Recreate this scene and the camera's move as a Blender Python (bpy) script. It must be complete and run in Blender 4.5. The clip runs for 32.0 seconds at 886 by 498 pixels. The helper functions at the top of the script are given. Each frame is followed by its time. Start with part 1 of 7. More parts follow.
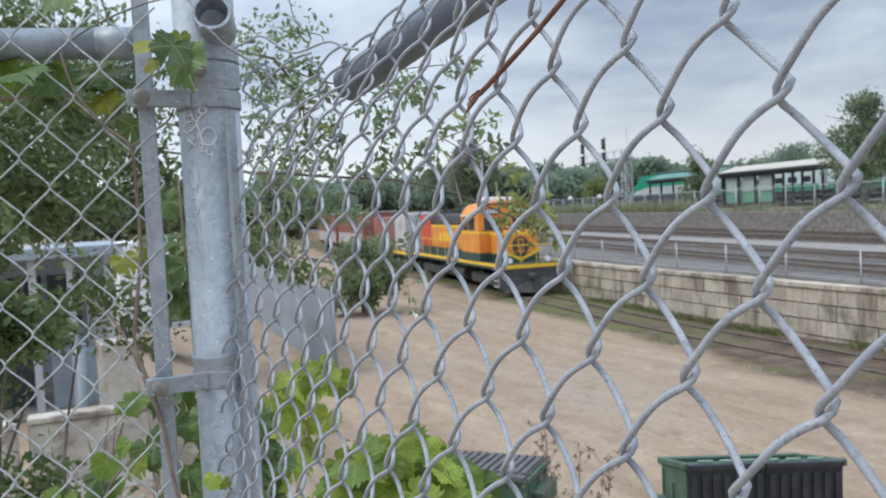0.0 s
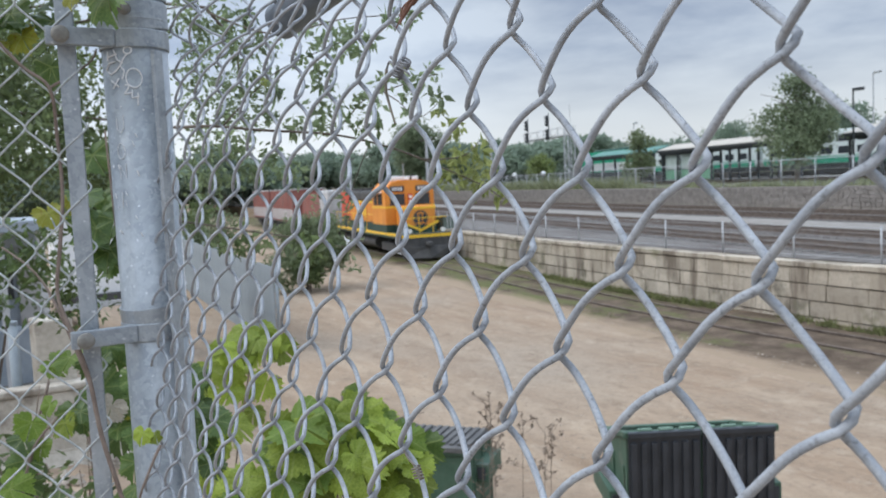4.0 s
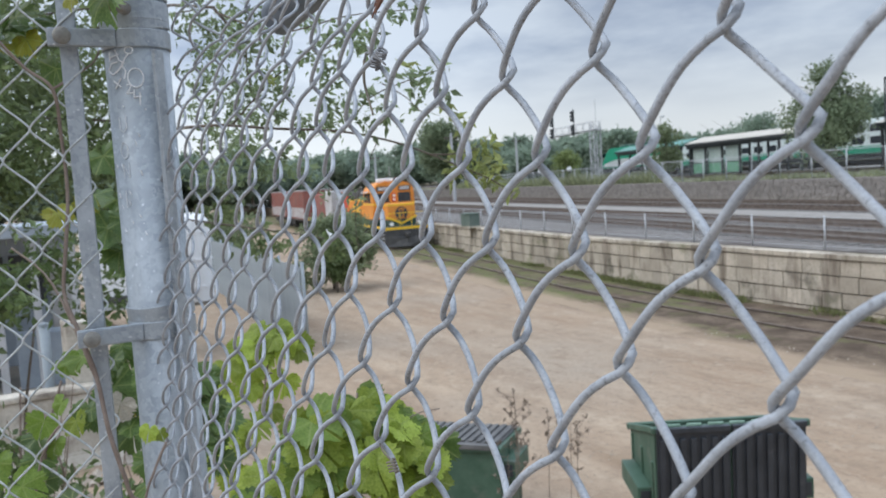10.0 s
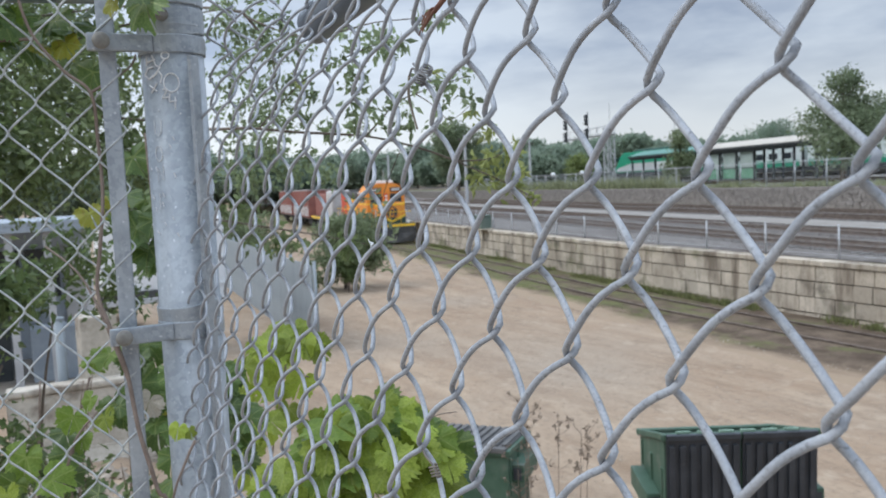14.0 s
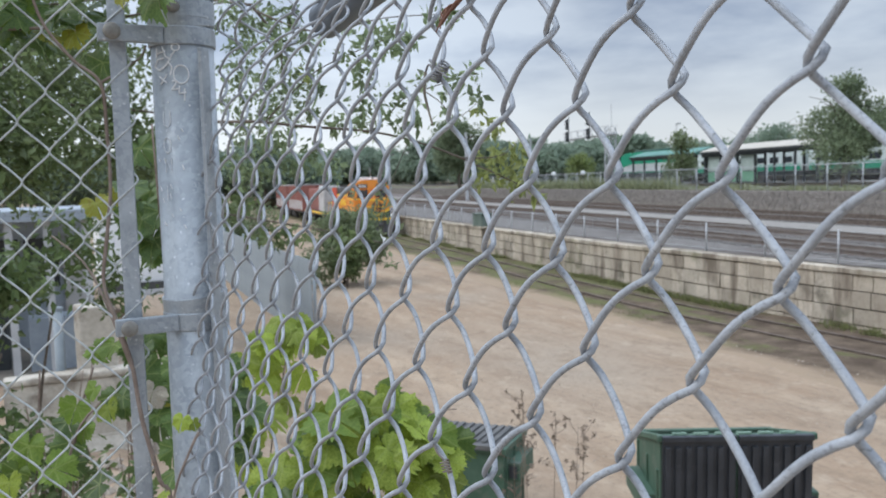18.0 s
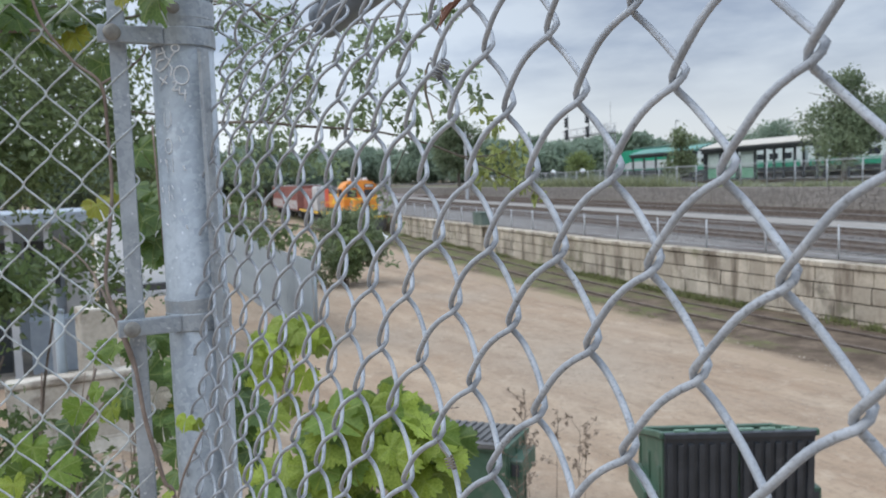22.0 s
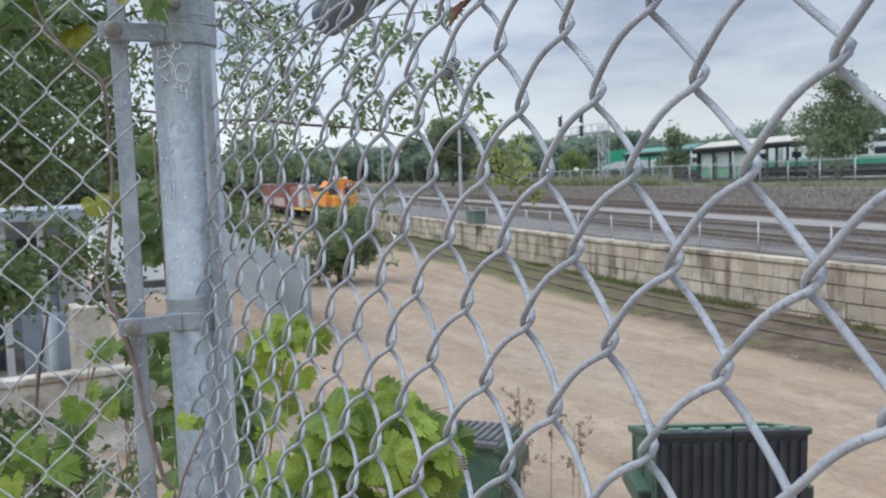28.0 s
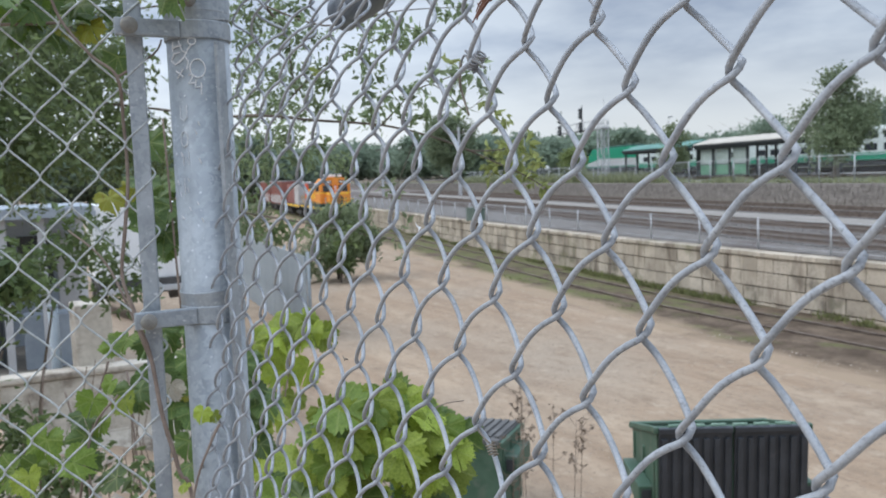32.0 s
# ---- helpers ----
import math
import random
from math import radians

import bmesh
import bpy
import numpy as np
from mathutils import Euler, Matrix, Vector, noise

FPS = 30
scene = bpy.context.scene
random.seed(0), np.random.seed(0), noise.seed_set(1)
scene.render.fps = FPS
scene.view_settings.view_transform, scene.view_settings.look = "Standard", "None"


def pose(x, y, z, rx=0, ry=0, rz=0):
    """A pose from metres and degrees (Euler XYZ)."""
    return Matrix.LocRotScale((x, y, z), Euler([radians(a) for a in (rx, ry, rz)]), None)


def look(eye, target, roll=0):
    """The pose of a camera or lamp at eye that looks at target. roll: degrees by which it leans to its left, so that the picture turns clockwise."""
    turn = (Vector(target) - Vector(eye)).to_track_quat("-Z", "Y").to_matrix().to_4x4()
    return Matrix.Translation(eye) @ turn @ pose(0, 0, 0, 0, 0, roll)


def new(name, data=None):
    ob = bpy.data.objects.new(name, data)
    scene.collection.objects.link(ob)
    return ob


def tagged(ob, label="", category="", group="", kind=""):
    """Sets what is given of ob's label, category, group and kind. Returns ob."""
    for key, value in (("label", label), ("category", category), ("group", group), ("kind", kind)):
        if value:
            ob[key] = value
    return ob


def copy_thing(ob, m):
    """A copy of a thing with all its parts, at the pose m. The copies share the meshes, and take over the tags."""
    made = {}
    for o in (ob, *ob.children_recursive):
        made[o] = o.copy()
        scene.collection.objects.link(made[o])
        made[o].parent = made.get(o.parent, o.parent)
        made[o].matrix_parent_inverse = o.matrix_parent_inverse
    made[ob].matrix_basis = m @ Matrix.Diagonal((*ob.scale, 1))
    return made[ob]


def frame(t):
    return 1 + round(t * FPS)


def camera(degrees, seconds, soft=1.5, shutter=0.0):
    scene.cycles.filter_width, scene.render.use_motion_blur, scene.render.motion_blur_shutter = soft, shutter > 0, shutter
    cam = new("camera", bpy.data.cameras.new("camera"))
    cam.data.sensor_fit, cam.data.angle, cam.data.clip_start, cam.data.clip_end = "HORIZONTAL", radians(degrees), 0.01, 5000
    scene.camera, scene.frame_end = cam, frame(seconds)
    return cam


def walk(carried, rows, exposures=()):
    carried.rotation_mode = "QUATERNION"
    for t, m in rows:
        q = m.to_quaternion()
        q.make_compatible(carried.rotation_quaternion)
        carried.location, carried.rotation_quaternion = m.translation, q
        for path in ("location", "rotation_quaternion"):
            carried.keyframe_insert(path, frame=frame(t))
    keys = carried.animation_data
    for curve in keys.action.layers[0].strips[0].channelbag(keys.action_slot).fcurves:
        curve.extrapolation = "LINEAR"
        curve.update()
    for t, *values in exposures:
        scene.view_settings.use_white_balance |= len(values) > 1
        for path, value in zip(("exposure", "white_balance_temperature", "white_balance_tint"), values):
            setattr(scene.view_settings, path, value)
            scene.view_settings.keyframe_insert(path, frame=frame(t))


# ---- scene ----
cam = camera(57.3, 32.0, soft=1.6)
PATH = [
    (0, (1.266, -0.237, 4.478), (-0.542, 0.612, 4.378), -2.8),
    (0.5, (1.26, -0.266, 4.478), (-0.602, 0.458, 4.395), -3.6),
    (1, (1.261, -0.278, 4.469), (-0.612, 0.422, 4.396), -3.5),
    (1.467, (1.269, -0.235, 4.431), (-0.557, 0.577, 4.367), -2.8),
    (2, (1.272, -0.204, 4.439), (-0.464, 0.779, 4.298), -3.8),
    (2.5, (1.255, -0.215, 4.44), (-0.485, 0.759, 4.29), -3.5),
    (3, (1.248, -0.223, 4.438), (-0.494, 0.746, 4.275), -3.0),
    (3.5, (1.25, -0.223, 4.438), (-0.493, 0.744, 4.275), -2.8),
    (5.5, (1.256, -0.228, 4.44), (-0.49, 0.733, 4.274), -2.6),
    (6, (1.255, -0.229, 4.44), (-0.493, 0.73, 4.274), -2.5),
    (6.5, (1.255, -0.225, 4.44), (-0.496, 0.728, 4.275), -2.5),
    (7, (1.255, -0.225, 4.441), (-0.497, 0.725, 4.274), -2.3),
    (7.5, (1.256, -0.228, 4.44), (-0.497, 0.72, 4.275), -2.2),
    (8, (1.258, -0.228, 4.442), (-0.496, 0.718, 4.277), -2.3),
    (8.5, (1.261, -0.226, 4.441), (-0.496, 0.715, 4.275), -2.4),
    (9, (1.261, -0.219, 4.441), (-0.498, 0.718, 4.275), -2.6),
    (9.5, (1.264, -0.201, 4.434), (-0.499, 0.728, 4.267), -3.3),
    (10, (1.262, -0.194, 4.432), (-0.513, 0.713, 4.267), -3.7),
    (10.5, (1.262, -0.195, 4.43), (-0.517, 0.703, 4.264), -4.0),
    (11, (1.265, -0.194, 4.433), (-0.517, 0.7, 4.27), -4.0),
    (11.5, (1.268, -0.196, 4.437), (-0.516, 0.694, 4.277), -3.9),
    (12, (1.269, -0.2, 4.439), (-0.517, 0.687, 4.28), -3.8),
    (12.5, (1.269, -0.207, 4.439), (-0.518, 0.677, 4.279), -3.5),
    (13, (1.267, -0.213, 4.439), (-0.521, 0.668, 4.28), -3.2),
    (13.5, (1.269, -0.213, 4.438), (-0.519, 0.669, 4.278), -3.0),
    (14, (1.267, -0.218, 4.441), (-0.521, 0.665, 4.281), -2.7),
    (14.5, (1.264, -0.228, 4.441), (-0.524, 0.654, 4.282), -1.9),
    (16.5, (1.263, -0.229, 4.442), (-0.523, 0.655, 4.278), -1.6),
    (17, (1.265, -0.228, 4.441), (-0.521, 0.657, 4.275), -1.7),
    (17.5, (1.265, -0.228, 4.44), (-0.522, 0.656, 4.273), -1.7),
    (18, (1.264, -0.227, 4.441), (-0.522, 0.657, 4.274), -1.6),
    (18.5, (1.263, -0.228, 4.44), (-0.523, 0.656, 4.275), -1.7),
    (19, (1.265, -0.228, 4.44), (-0.52, 0.66, 4.275), -1.7),
    (19.5, (1.265, -0.228, 4.441), (-0.521, 0.658, 4.277), -1.8),
    (20, (1.265, -0.228, 4.441), (-0.519, 0.66, 4.276), -1.7),
    (20.5, (1.265, -0.226, 4.439), (-0.52, 0.659, 4.272), -1.8),
    (21, (1.264, -0.229, 4.439), (-0.52, 0.658, 4.271), -1.8),
    (21.5, (1.264, -0.229, 4.439), (-0.52, 0.658, 4.27), -1.9),
    (22, (1.265, -0.229, 4.44), (-0.521, 0.654, 4.271), -2.1),
    (22.5, (1.264, -0.231, 4.441), (-0.521, 0.655, 4.273), -2.1),
    (23, (1.264, -0.231, 4.441), (-0.52, 0.657, 4.275), -2.0),
    (23.5, (1.261, -0.232, 4.439), (-0.521, 0.66, 4.275), -2.0),
    (24, (1.262, -0.229, 4.439), (-0.52, 0.663, 4.273), -1.9),
    (24.5, (1.265, -0.229, 4.441), (-0.516, 0.665, 4.275), -2.0),
    (25, (1.266, -0.231, 4.442), (-0.516, 0.663, 4.275), -1.9),
    (25.5, (1.262, -0.231, 4.439), (-0.52, 0.661, 4.273), -1.9),
    (27.5, (1.26, -0.235, 4.44), (-0.521, 0.658, 4.268), -1.9),
    (28, (1.259, -0.238, 4.441), (-0.52, 0.659, 4.268), -1.9),
    (28.5, (1.261, -0.238, 4.44), (-0.517, 0.662, 4.269), -1.8),
    (29, (1.26, -0.239, 4.438), (-0.518, 0.661, 4.266), -1.8),
    (29.5, (1.258, -0.239, 4.437), (-0.52, 0.661, 4.261), -1.7),
    (30, (1.259, -0.236, 4.437), (-0.519, 0.663, 4.26), -1.8),
    (30.5, (1.259, -0.236, 4.436), (-0.52, 0.66, 4.259), -1.8),
    (31, (1.259, -0.238, 4.437), (-0.52, 0.658, 4.259), -1.8),
    (31.5, (1.256, -0.25, 4.439), (-0.524, 0.645, 4.266), -1.6),
    (32, (1.258, -0.258, 4.438), (-0.52, 0.64, 4.258), -2.0),
]
cam.data.dof.use_dof, cam.data.dof.focus_distance, cam.data.dof.aperture_fstop = True, 0.5, 24.0
walk(cam, [(t, look(eye, target, roll)) for t, eye, target, roll in PATH])

# ---- light ----
SKY_EL, SKY_ROT = radians(48), radians(200)
world = bpy.data.worlds.new("world")
scene.world = world
world.use_nodes = True
wn, wl = world.node_tree.nodes, world.node_tree.links
wn.clear()
w_out = wn.new("ShaderNodeOutputWorld")
w_bg = wn.new("ShaderNodeBackground")
w_sky = wn.new("ShaderNodeTexSky")
w_sky.sky_type, w_sky.sun_disc, w_sky.sun_elevation, w_sky.sun_rotation = "NISHITA", False, SKY_EL, SKY_ROT
w_scale = wn.new("ShaderNodeVectorMath")
w_scale.operation = "SCALE"
w_scale.inputs["Scale"].default_value = 0.11
w_co = wn.new("ShaderNodeTexCoord")
w_sep = wn.new("ShaderNodeSeparateXYZ")
w_add = wn.new("ShaderNodeMath")
w_add.inputs[1].default_value = 0.16
w_div = wn.new("ShaderNodeVectorMath")
w_div.operation = "DIVIDE"
w_comb = wn.new("ShaderNodeCombineXYZ")
w_comb.inputs[2].default_value = 1.0
w_noise = wn.new("ShaderNodeTexNoise")
w_noise.inputs["Scale"].default_value, w_noise.inputs["Detail"].default_value, w_noise.inputs["Roughness"].default_value = 1.1, 6, 0.55
w_ramp = wn.new("ShaderNodeValToRGB")
w_ramp.color_ramp.elements[0].position, w_ramp.color_ramp.elements[0].color = 0.40, (0.265, 0.32, 0.42, 1)
w_ramp.color_ramp.elements[1].position, w_ramp.color_ramp.elements[1].color = 0.60, (0.46, 0.52, 0.60, 1)
w_hor = wn.new("ShaderNodeMapRange")
w_hor.inputs["From Min"].default_value, w_hor.inputs["From Max"].default_value = 0.05, 0.15
w_hor.inputs["To Min"].default_value, w_hor.inputs["To Max"].default_value = 0.0, 1.0
w_mixh = wn.new("ShaderNodeMix")
w_mixh.data_type = "RGBA"
w_mixh.inputs[6].default_value = (0.54, 0.58, 0.62, 1)
w_mix = wn.new("ShaderNodeMix")
w_mix.data_type = "RGBA"
w_mix.inputs[0].default_value = 0.92
wl.new(w_co.outputs["Generated"], w_sep.inputs[0])
wl.new(w_sep.outputs["Z"], w_add.inputs[0])
for k in (0, 1, 2):
    wl.new(w_add.outputs[0], w_comb.inputs[k])
wl.new(w_co.outputs["Generated"], w_div.inputs[0])
wl.new(w_comb.outputs[0], w_div.inputs[1])
wl.new(w_div.outputs[0], w_noise.inputs["Vector"])
wl.new(w_noise.outputs["Fac"], w_ramp.inputs[0])
wl.new(w_sep.outputs["Z"], w_hor.inputs["Value"])
wl.new(w_hor.outputs[0], w_mixh.inputs[0])
wl.new(w_ramp.outputs[0], w_mixh.inputs[7])
wl.new(w_sky.outputs[0], w_scale.inputs[0])
wl.new(w_scale.outputs[0], w_mix.inputs[6])
wl.new(w_mixh.outputs[2], w_mix.inputs[7])
# the cloud is thinner and paler towards the west
w_dot = wn.new("ShaderNodeVectorMath")
w_dot.operation = "DOT_PRODUCT"
w_dot.inputs[1].default_value = (-0.996, 0.087, 0.0)
w_thin = wn.new("ShaderNodeMapRange")
w_thin.inputs["From Min"].default_value, w_thin.inputs["From Max"].default_value = 0.84, 1.0
w_thin.inputs["To Min"].default_value, w_thin.inputs["To Max"].default_value = 0.93, 1.22
w_west = wn.new("ShaderNodeVectorMath")
w_west.operation = "SCALE"
wl.new(w_co.outputs["Generated"], w_dot.inputs[0])
wl.new(w_dot.outputs["Value"], w_thin.inputs["Value"])
wl.new(w_mix.outputs[2], w_west.inputs[0])
wl.new(w_thin.outputs[0], w_west.inputs["Scale"])
wl.new(w_west.outputs[0], w_bg.inputs["Color"])
# an overcast sky is brightest overhead
w_zen = wn.new("ShaderNodeMapRange")
w_zen.inputs["From Min"].default_value, w_zen.inputs["From Max"].default_value = 0.22, 0.85
w_zen.inputs["To Min"].default_value, w_zen.inputs["To Max"].default_value = 1.0, 3.2
wl.new(w_sep.outputs["Z"], w_zen.inputs["Value"])
wl.new(w_zen.outputs[0], w_bg.inputs["Strength"])
wl.new(w_bg.outputs[0], w_out.inputs["Surface"])

sun = new("sun", bpy.data.lights.new("sun", "SUN"))
sun.data.energy, sun.data.angle, sun.data.color = 0.9, radians(25), (1.0, 0.98, 0.94)
sun.matrix_world = look((0, 0, 0), (-math.sin(SKY_ROT) * math.cos(SKY_EL), -math.cos(SKY_ROT) * math.cos(SKY_EL), -math.sin(SKY_EL)))
scene.view_settings.exposure = 0.49


# ---- materials ----
def mat(name, a, b=None, rough=0.6, metal=0.0, scale=8.0, bump=0.2, dist=0.01, fine=60.0, stain=None, stain_at=(0.55, 0.7), stain_scale=2.0, vary=0.0, rand=0.0, coat=0.0, sheen=0.0, trans=0.0, spec=0.5, coord="Object"):
    """A surface whose colour runs from a to b by noise at two scales, with stains, relief and a change from piece to piece."""
    m = bpy.data.materials.new(name)
    m.use_nodes = True
    n, l = m.node_tree.nodes, m.node_tree.links
    p = n["Principled BSDF"]
    b = b or tuple(c * 0.8 for c in a)
    co = n.new("ShaderNodeTexCoord")
    big = n.new("ShaderNodeTexNoise")
    big.inputs["Scale"].default_value, big.inputs["Detail"].default_value = scale, 6
    small = n.new("ShaderNodeTexNoise")
    small.inputs["Scale"].default_value, small.inputs["Detail"].default_value = fine, 4
    l.new(co.outputs[coord], big.inputs["Vector"])
    l.new(co.outputs[coord], small.inputs["Vector"])
    add = n.new("ShaderNodeMath")
    add.operation = "MULTIPLY_ADD"
    add.inputs[1].default_value, add.inputs[2].default_value = 0.45, -0.22
    l.new(small.outputs["Fac"], add.inputs[0])
    tot = n.new("ShaderNodeMath")
    l.new(big.outputs["Fac"], tot.inputs[0])
    l.new(add.outputs[0], tot.inputs[1])
    ramp = n.new("ShaderNodeValToRGB")
    ramp.color_ramp.elements[0].position, ramp.color_ramp.elements[0].color = 0.32, (*a, 1)
    ramp.color_ramp.elements[1].position, ramp.color_ramp.elements[1].color = 0.68, (*b, 1)
    l.new(tot.outputs[0], ramp.inputs[0])
    col = ramp.outputs[0]
    if stain:
        sn = n.new("ShaderNodeTexNoise")
        sn.inputs["Scale"].default_value, sn.inputs["Detail"].default_value, sn.inputs["Roughness"].default_value = stain_scale, 7, 0.65
        l.new(co.outputs[coord], sn.inputs["Vector"])
        mr = n.new("ShaderNodeMapRange")
        mr.inputs["From Min"].default_value, mr.inputs["From Max"].default_value = stain_at
        l.new(sn.outputs["Fac"], mr.inputs["Value"])
        mx = n.new("ShaderNodeMix")
        mx.data_type = "RGBA"
        mx.inputs[7].default_value = (*stain, 1)
        l.new(mr.outputs[0], mx.inputs[0])
        l.new(col, mx.inputs[6])
        col = mx.outputs[2]
    if rand or vary:
        hs = n.new("ShaderNodeHueSaturation")
        src = n.new("ShaderNodeObjectInfo").outputs["Random"] if rand else n.new("ShaderNodeNewGeometry").outputs["Random Per Island"]
        amount = rand or vary
        mr = n.new("ShaderNodeMapRange")
        mr.inputs["To Min"].default_value, mr.inputs["To Max"].default_value = 1 - amount, 1 + amount
        l.new(src, mr.inputs["Value"])
        l.new(mr.outputs[0], hs.inputs["Value"])
        l.new(col, hs.inputs["Color"])
        col = hs.outputs[0]
    l.new(col, p.inputs["Base Color"])
    p.inputs["Roughness"].default_value, p.inputs["Metallic"].default_value = rough, metal
    p.inputs["Specular IOR Level"].default_value = spec
    if coat:
        p.inputs["Coat Weight"].default_value, p.inputs["Coat Roughness"].default_value = coat, 0.2
    rr = n.new("ShaderNodeMapRange")
    rr.inputs["To Min"].default_value, rr.inputs["To Max"].default_value = max(0.05, rough - 0.12), min(1, rough + 0.12)
    l.new(small.outputs["Fac"], rr.inputs["Value"])
    l.new(rr.outputs[0], p.inputs["Roughness"])
    if bump:
        bp = n.new("ShaderNodeBump")
        bp.inputs["Strength"].default_value, bp.inputs["Distance"].default_value = bump, dist
        l.new(tot.outputs[0], bp.inputs["Height"])
        l.new(bp.outputs[0], p.inputs["Normal"])
    if trans:
        tr = n.new("ShaderNodeBsdfTranslucent")
        sh = n.new("ShaderNodeMixShader")
        sh.inputs[0].default_value = trans
        l.new(col, tr.inputs["Color"])
        l.new(p.outputs[0], sh.inputs[1])
        l.new(tr.outputs[0], sh.inputs[2])
        l.new(sh.outputs[0], n["Material Output"].inputs["Surface"])
    return m



def dirt_material():
    """Packed dirt: warm patches, streaks of wheel tracks along the yard, pale dust and small stones."""
    m = bpy.data.materials.new("packed_dirt")
    m.use_nodes = True
    n, l = m.node_tree.nodes, m.node_tree.links
    p = n["Principled BSDF"]
    co = n.new("ShaderNodeTexCoord")

    def tex(scale, detail, stretch=(1, 1, 1), turn=0.0, rough=0.55):
        mp = n.new("ShaderNodeMapping")
        mp.inputs["Scale"].default_value, mp.inputs["Rotation"].default_value = stretch, (0, 0, radians(turn))
        t = n.new("ShaderNodeTexNoise")
        t.inputs["Scale"].default_value, t.inputs["Detail"].default_value, t.inputs["Roughness"].default_value = scale, detail, rough
        l.new(co.outputs["Object"], mp.inputs["Vector"])
        l.new(mp.outputs[0], t.inputs["Vector"])
        return t.outputs["Fac"]

    def mix(fac, lo, hi, a, b):
        mr = n.new("ShaderNodeMapRange")
        mr.inputs["From Min"].default_value, mr.inputs["From Max"].default_value = lo, hi
        l.new(fac, mr.inputs["Value"])
        mx = n.new("ShaderNodeMix")
        mx.data_type = "RGBA"
        l.new(mr.outputs[0], mx.inputs[0])
        for slot, v in ((6, a), (7, b)):
            if isinstance(v, tuple):
                mx.inputs[slot].default_value = (*v, 1)
            else:
                l.new(v, mx.inputs[slot])
        return mx.outputs[2]

    streak = tex(0.9, 5, (0.10, 1.0, 1), -8, 0.6)
    patch = tex(0.16, 6)
    fine = tex(7, 6, rough=0.7)
    grit = tex(38, 3)
    c = mix(streak, 0.34, 0.66, (0.285, 0.20, 0.136), (0.41, 0.315, 0.225))
    c = mix(patch, 0.45, 0.68, c, (0.34, 0.275, 0.21))
    c = mix(tex(0.5, 5, (0.3, 1, 1), 6), 0.58, 0.72, c, (0.235, 0.165, 0.11))
    c = mix(tex(1.6, 7, (0.6, 1, 1), 12, 0.7), 0.50, 0.70, c, (0.255, 0.19, 0.135))
    c = mix(tex(2.3, 7, (0.7, 1, 1), -20, 0.7), 0.54, 0.72, c, (0.43, 0.345, 0.257))
    c = mix(fine, 0.50, 0.78, c, (0.21, 0.16, 0.117))
    c = mix(grit, 0.66, 0.74, c, (0.46, 0.40, 0.33))
    l.new(c, p.inputs["Base Color"])
    p.inputs["Roughness"].default_value, p.inputs["Specular IOR Level"].default_value = 0.95, 0.1
    add = n.new("ShaderNodeMath")
    l.new(streak, add.inputs[0])
    l.new(fine, add.inputs[1])
    bp = n.new("ShaderNodeBump")
    bp.inputs["Strength"].default_value, bp.inputs["Distance"].default_value = 0.5, 0.05
    l.new(add.outputs[0], bp.inputs["Height"])
    l.new(bp.outputs[0], p.inputs["Normal"])
    return m


def nodes_of(name):
    m = bpy.data.materials.new(name)
    m.use_nodes = True
    n, l = m.node_tree.nodes, m.node_tree.links
    return m, n, l, n["Principled BSDF"]


def noise_at(n, l, vec, scale, detail, stretch=(1, 1, 1), rough=0.55):
    mp = n.new("ShaderNodeMapping")
    mp.inputs["Scale"].default_value = stretch
    t = n.new("ShaderNodeTexNoise")
    t.inputs["Scale"].default_value, t.inputs["Detail"].default_value, t.inputs["Roughness"].default_value = scale, detail, rough
    l.new(vec, mp.inputs["Vector"])
    l.new(mp.outputs[0], t.inputs["Vector"])
    return t.outputs["Fac"]


def blend(n, l, fac, lo, hi, a, b):
    mr = n.new("ShaderNodeMapRange")
    mr.inputs["From Min"].default_value, mr.inputs["From Max"].default_value = lo, hi
    l.new(fac, mr.inputs["Value"])
    mx = n.new("ShaderNodeMix")
    mx.data_type = "RGBA"
    l.new(mr.outputs[0], mx.inputs[0])
    for slot, v in ((6, a), (7, b)):
        if isinstance(v, tuple):
            mx.inputs[slot].default_value = (*v, 1)
        else:
            l.new(v, mx.inputs[slot])
    return mx.outputs[2]


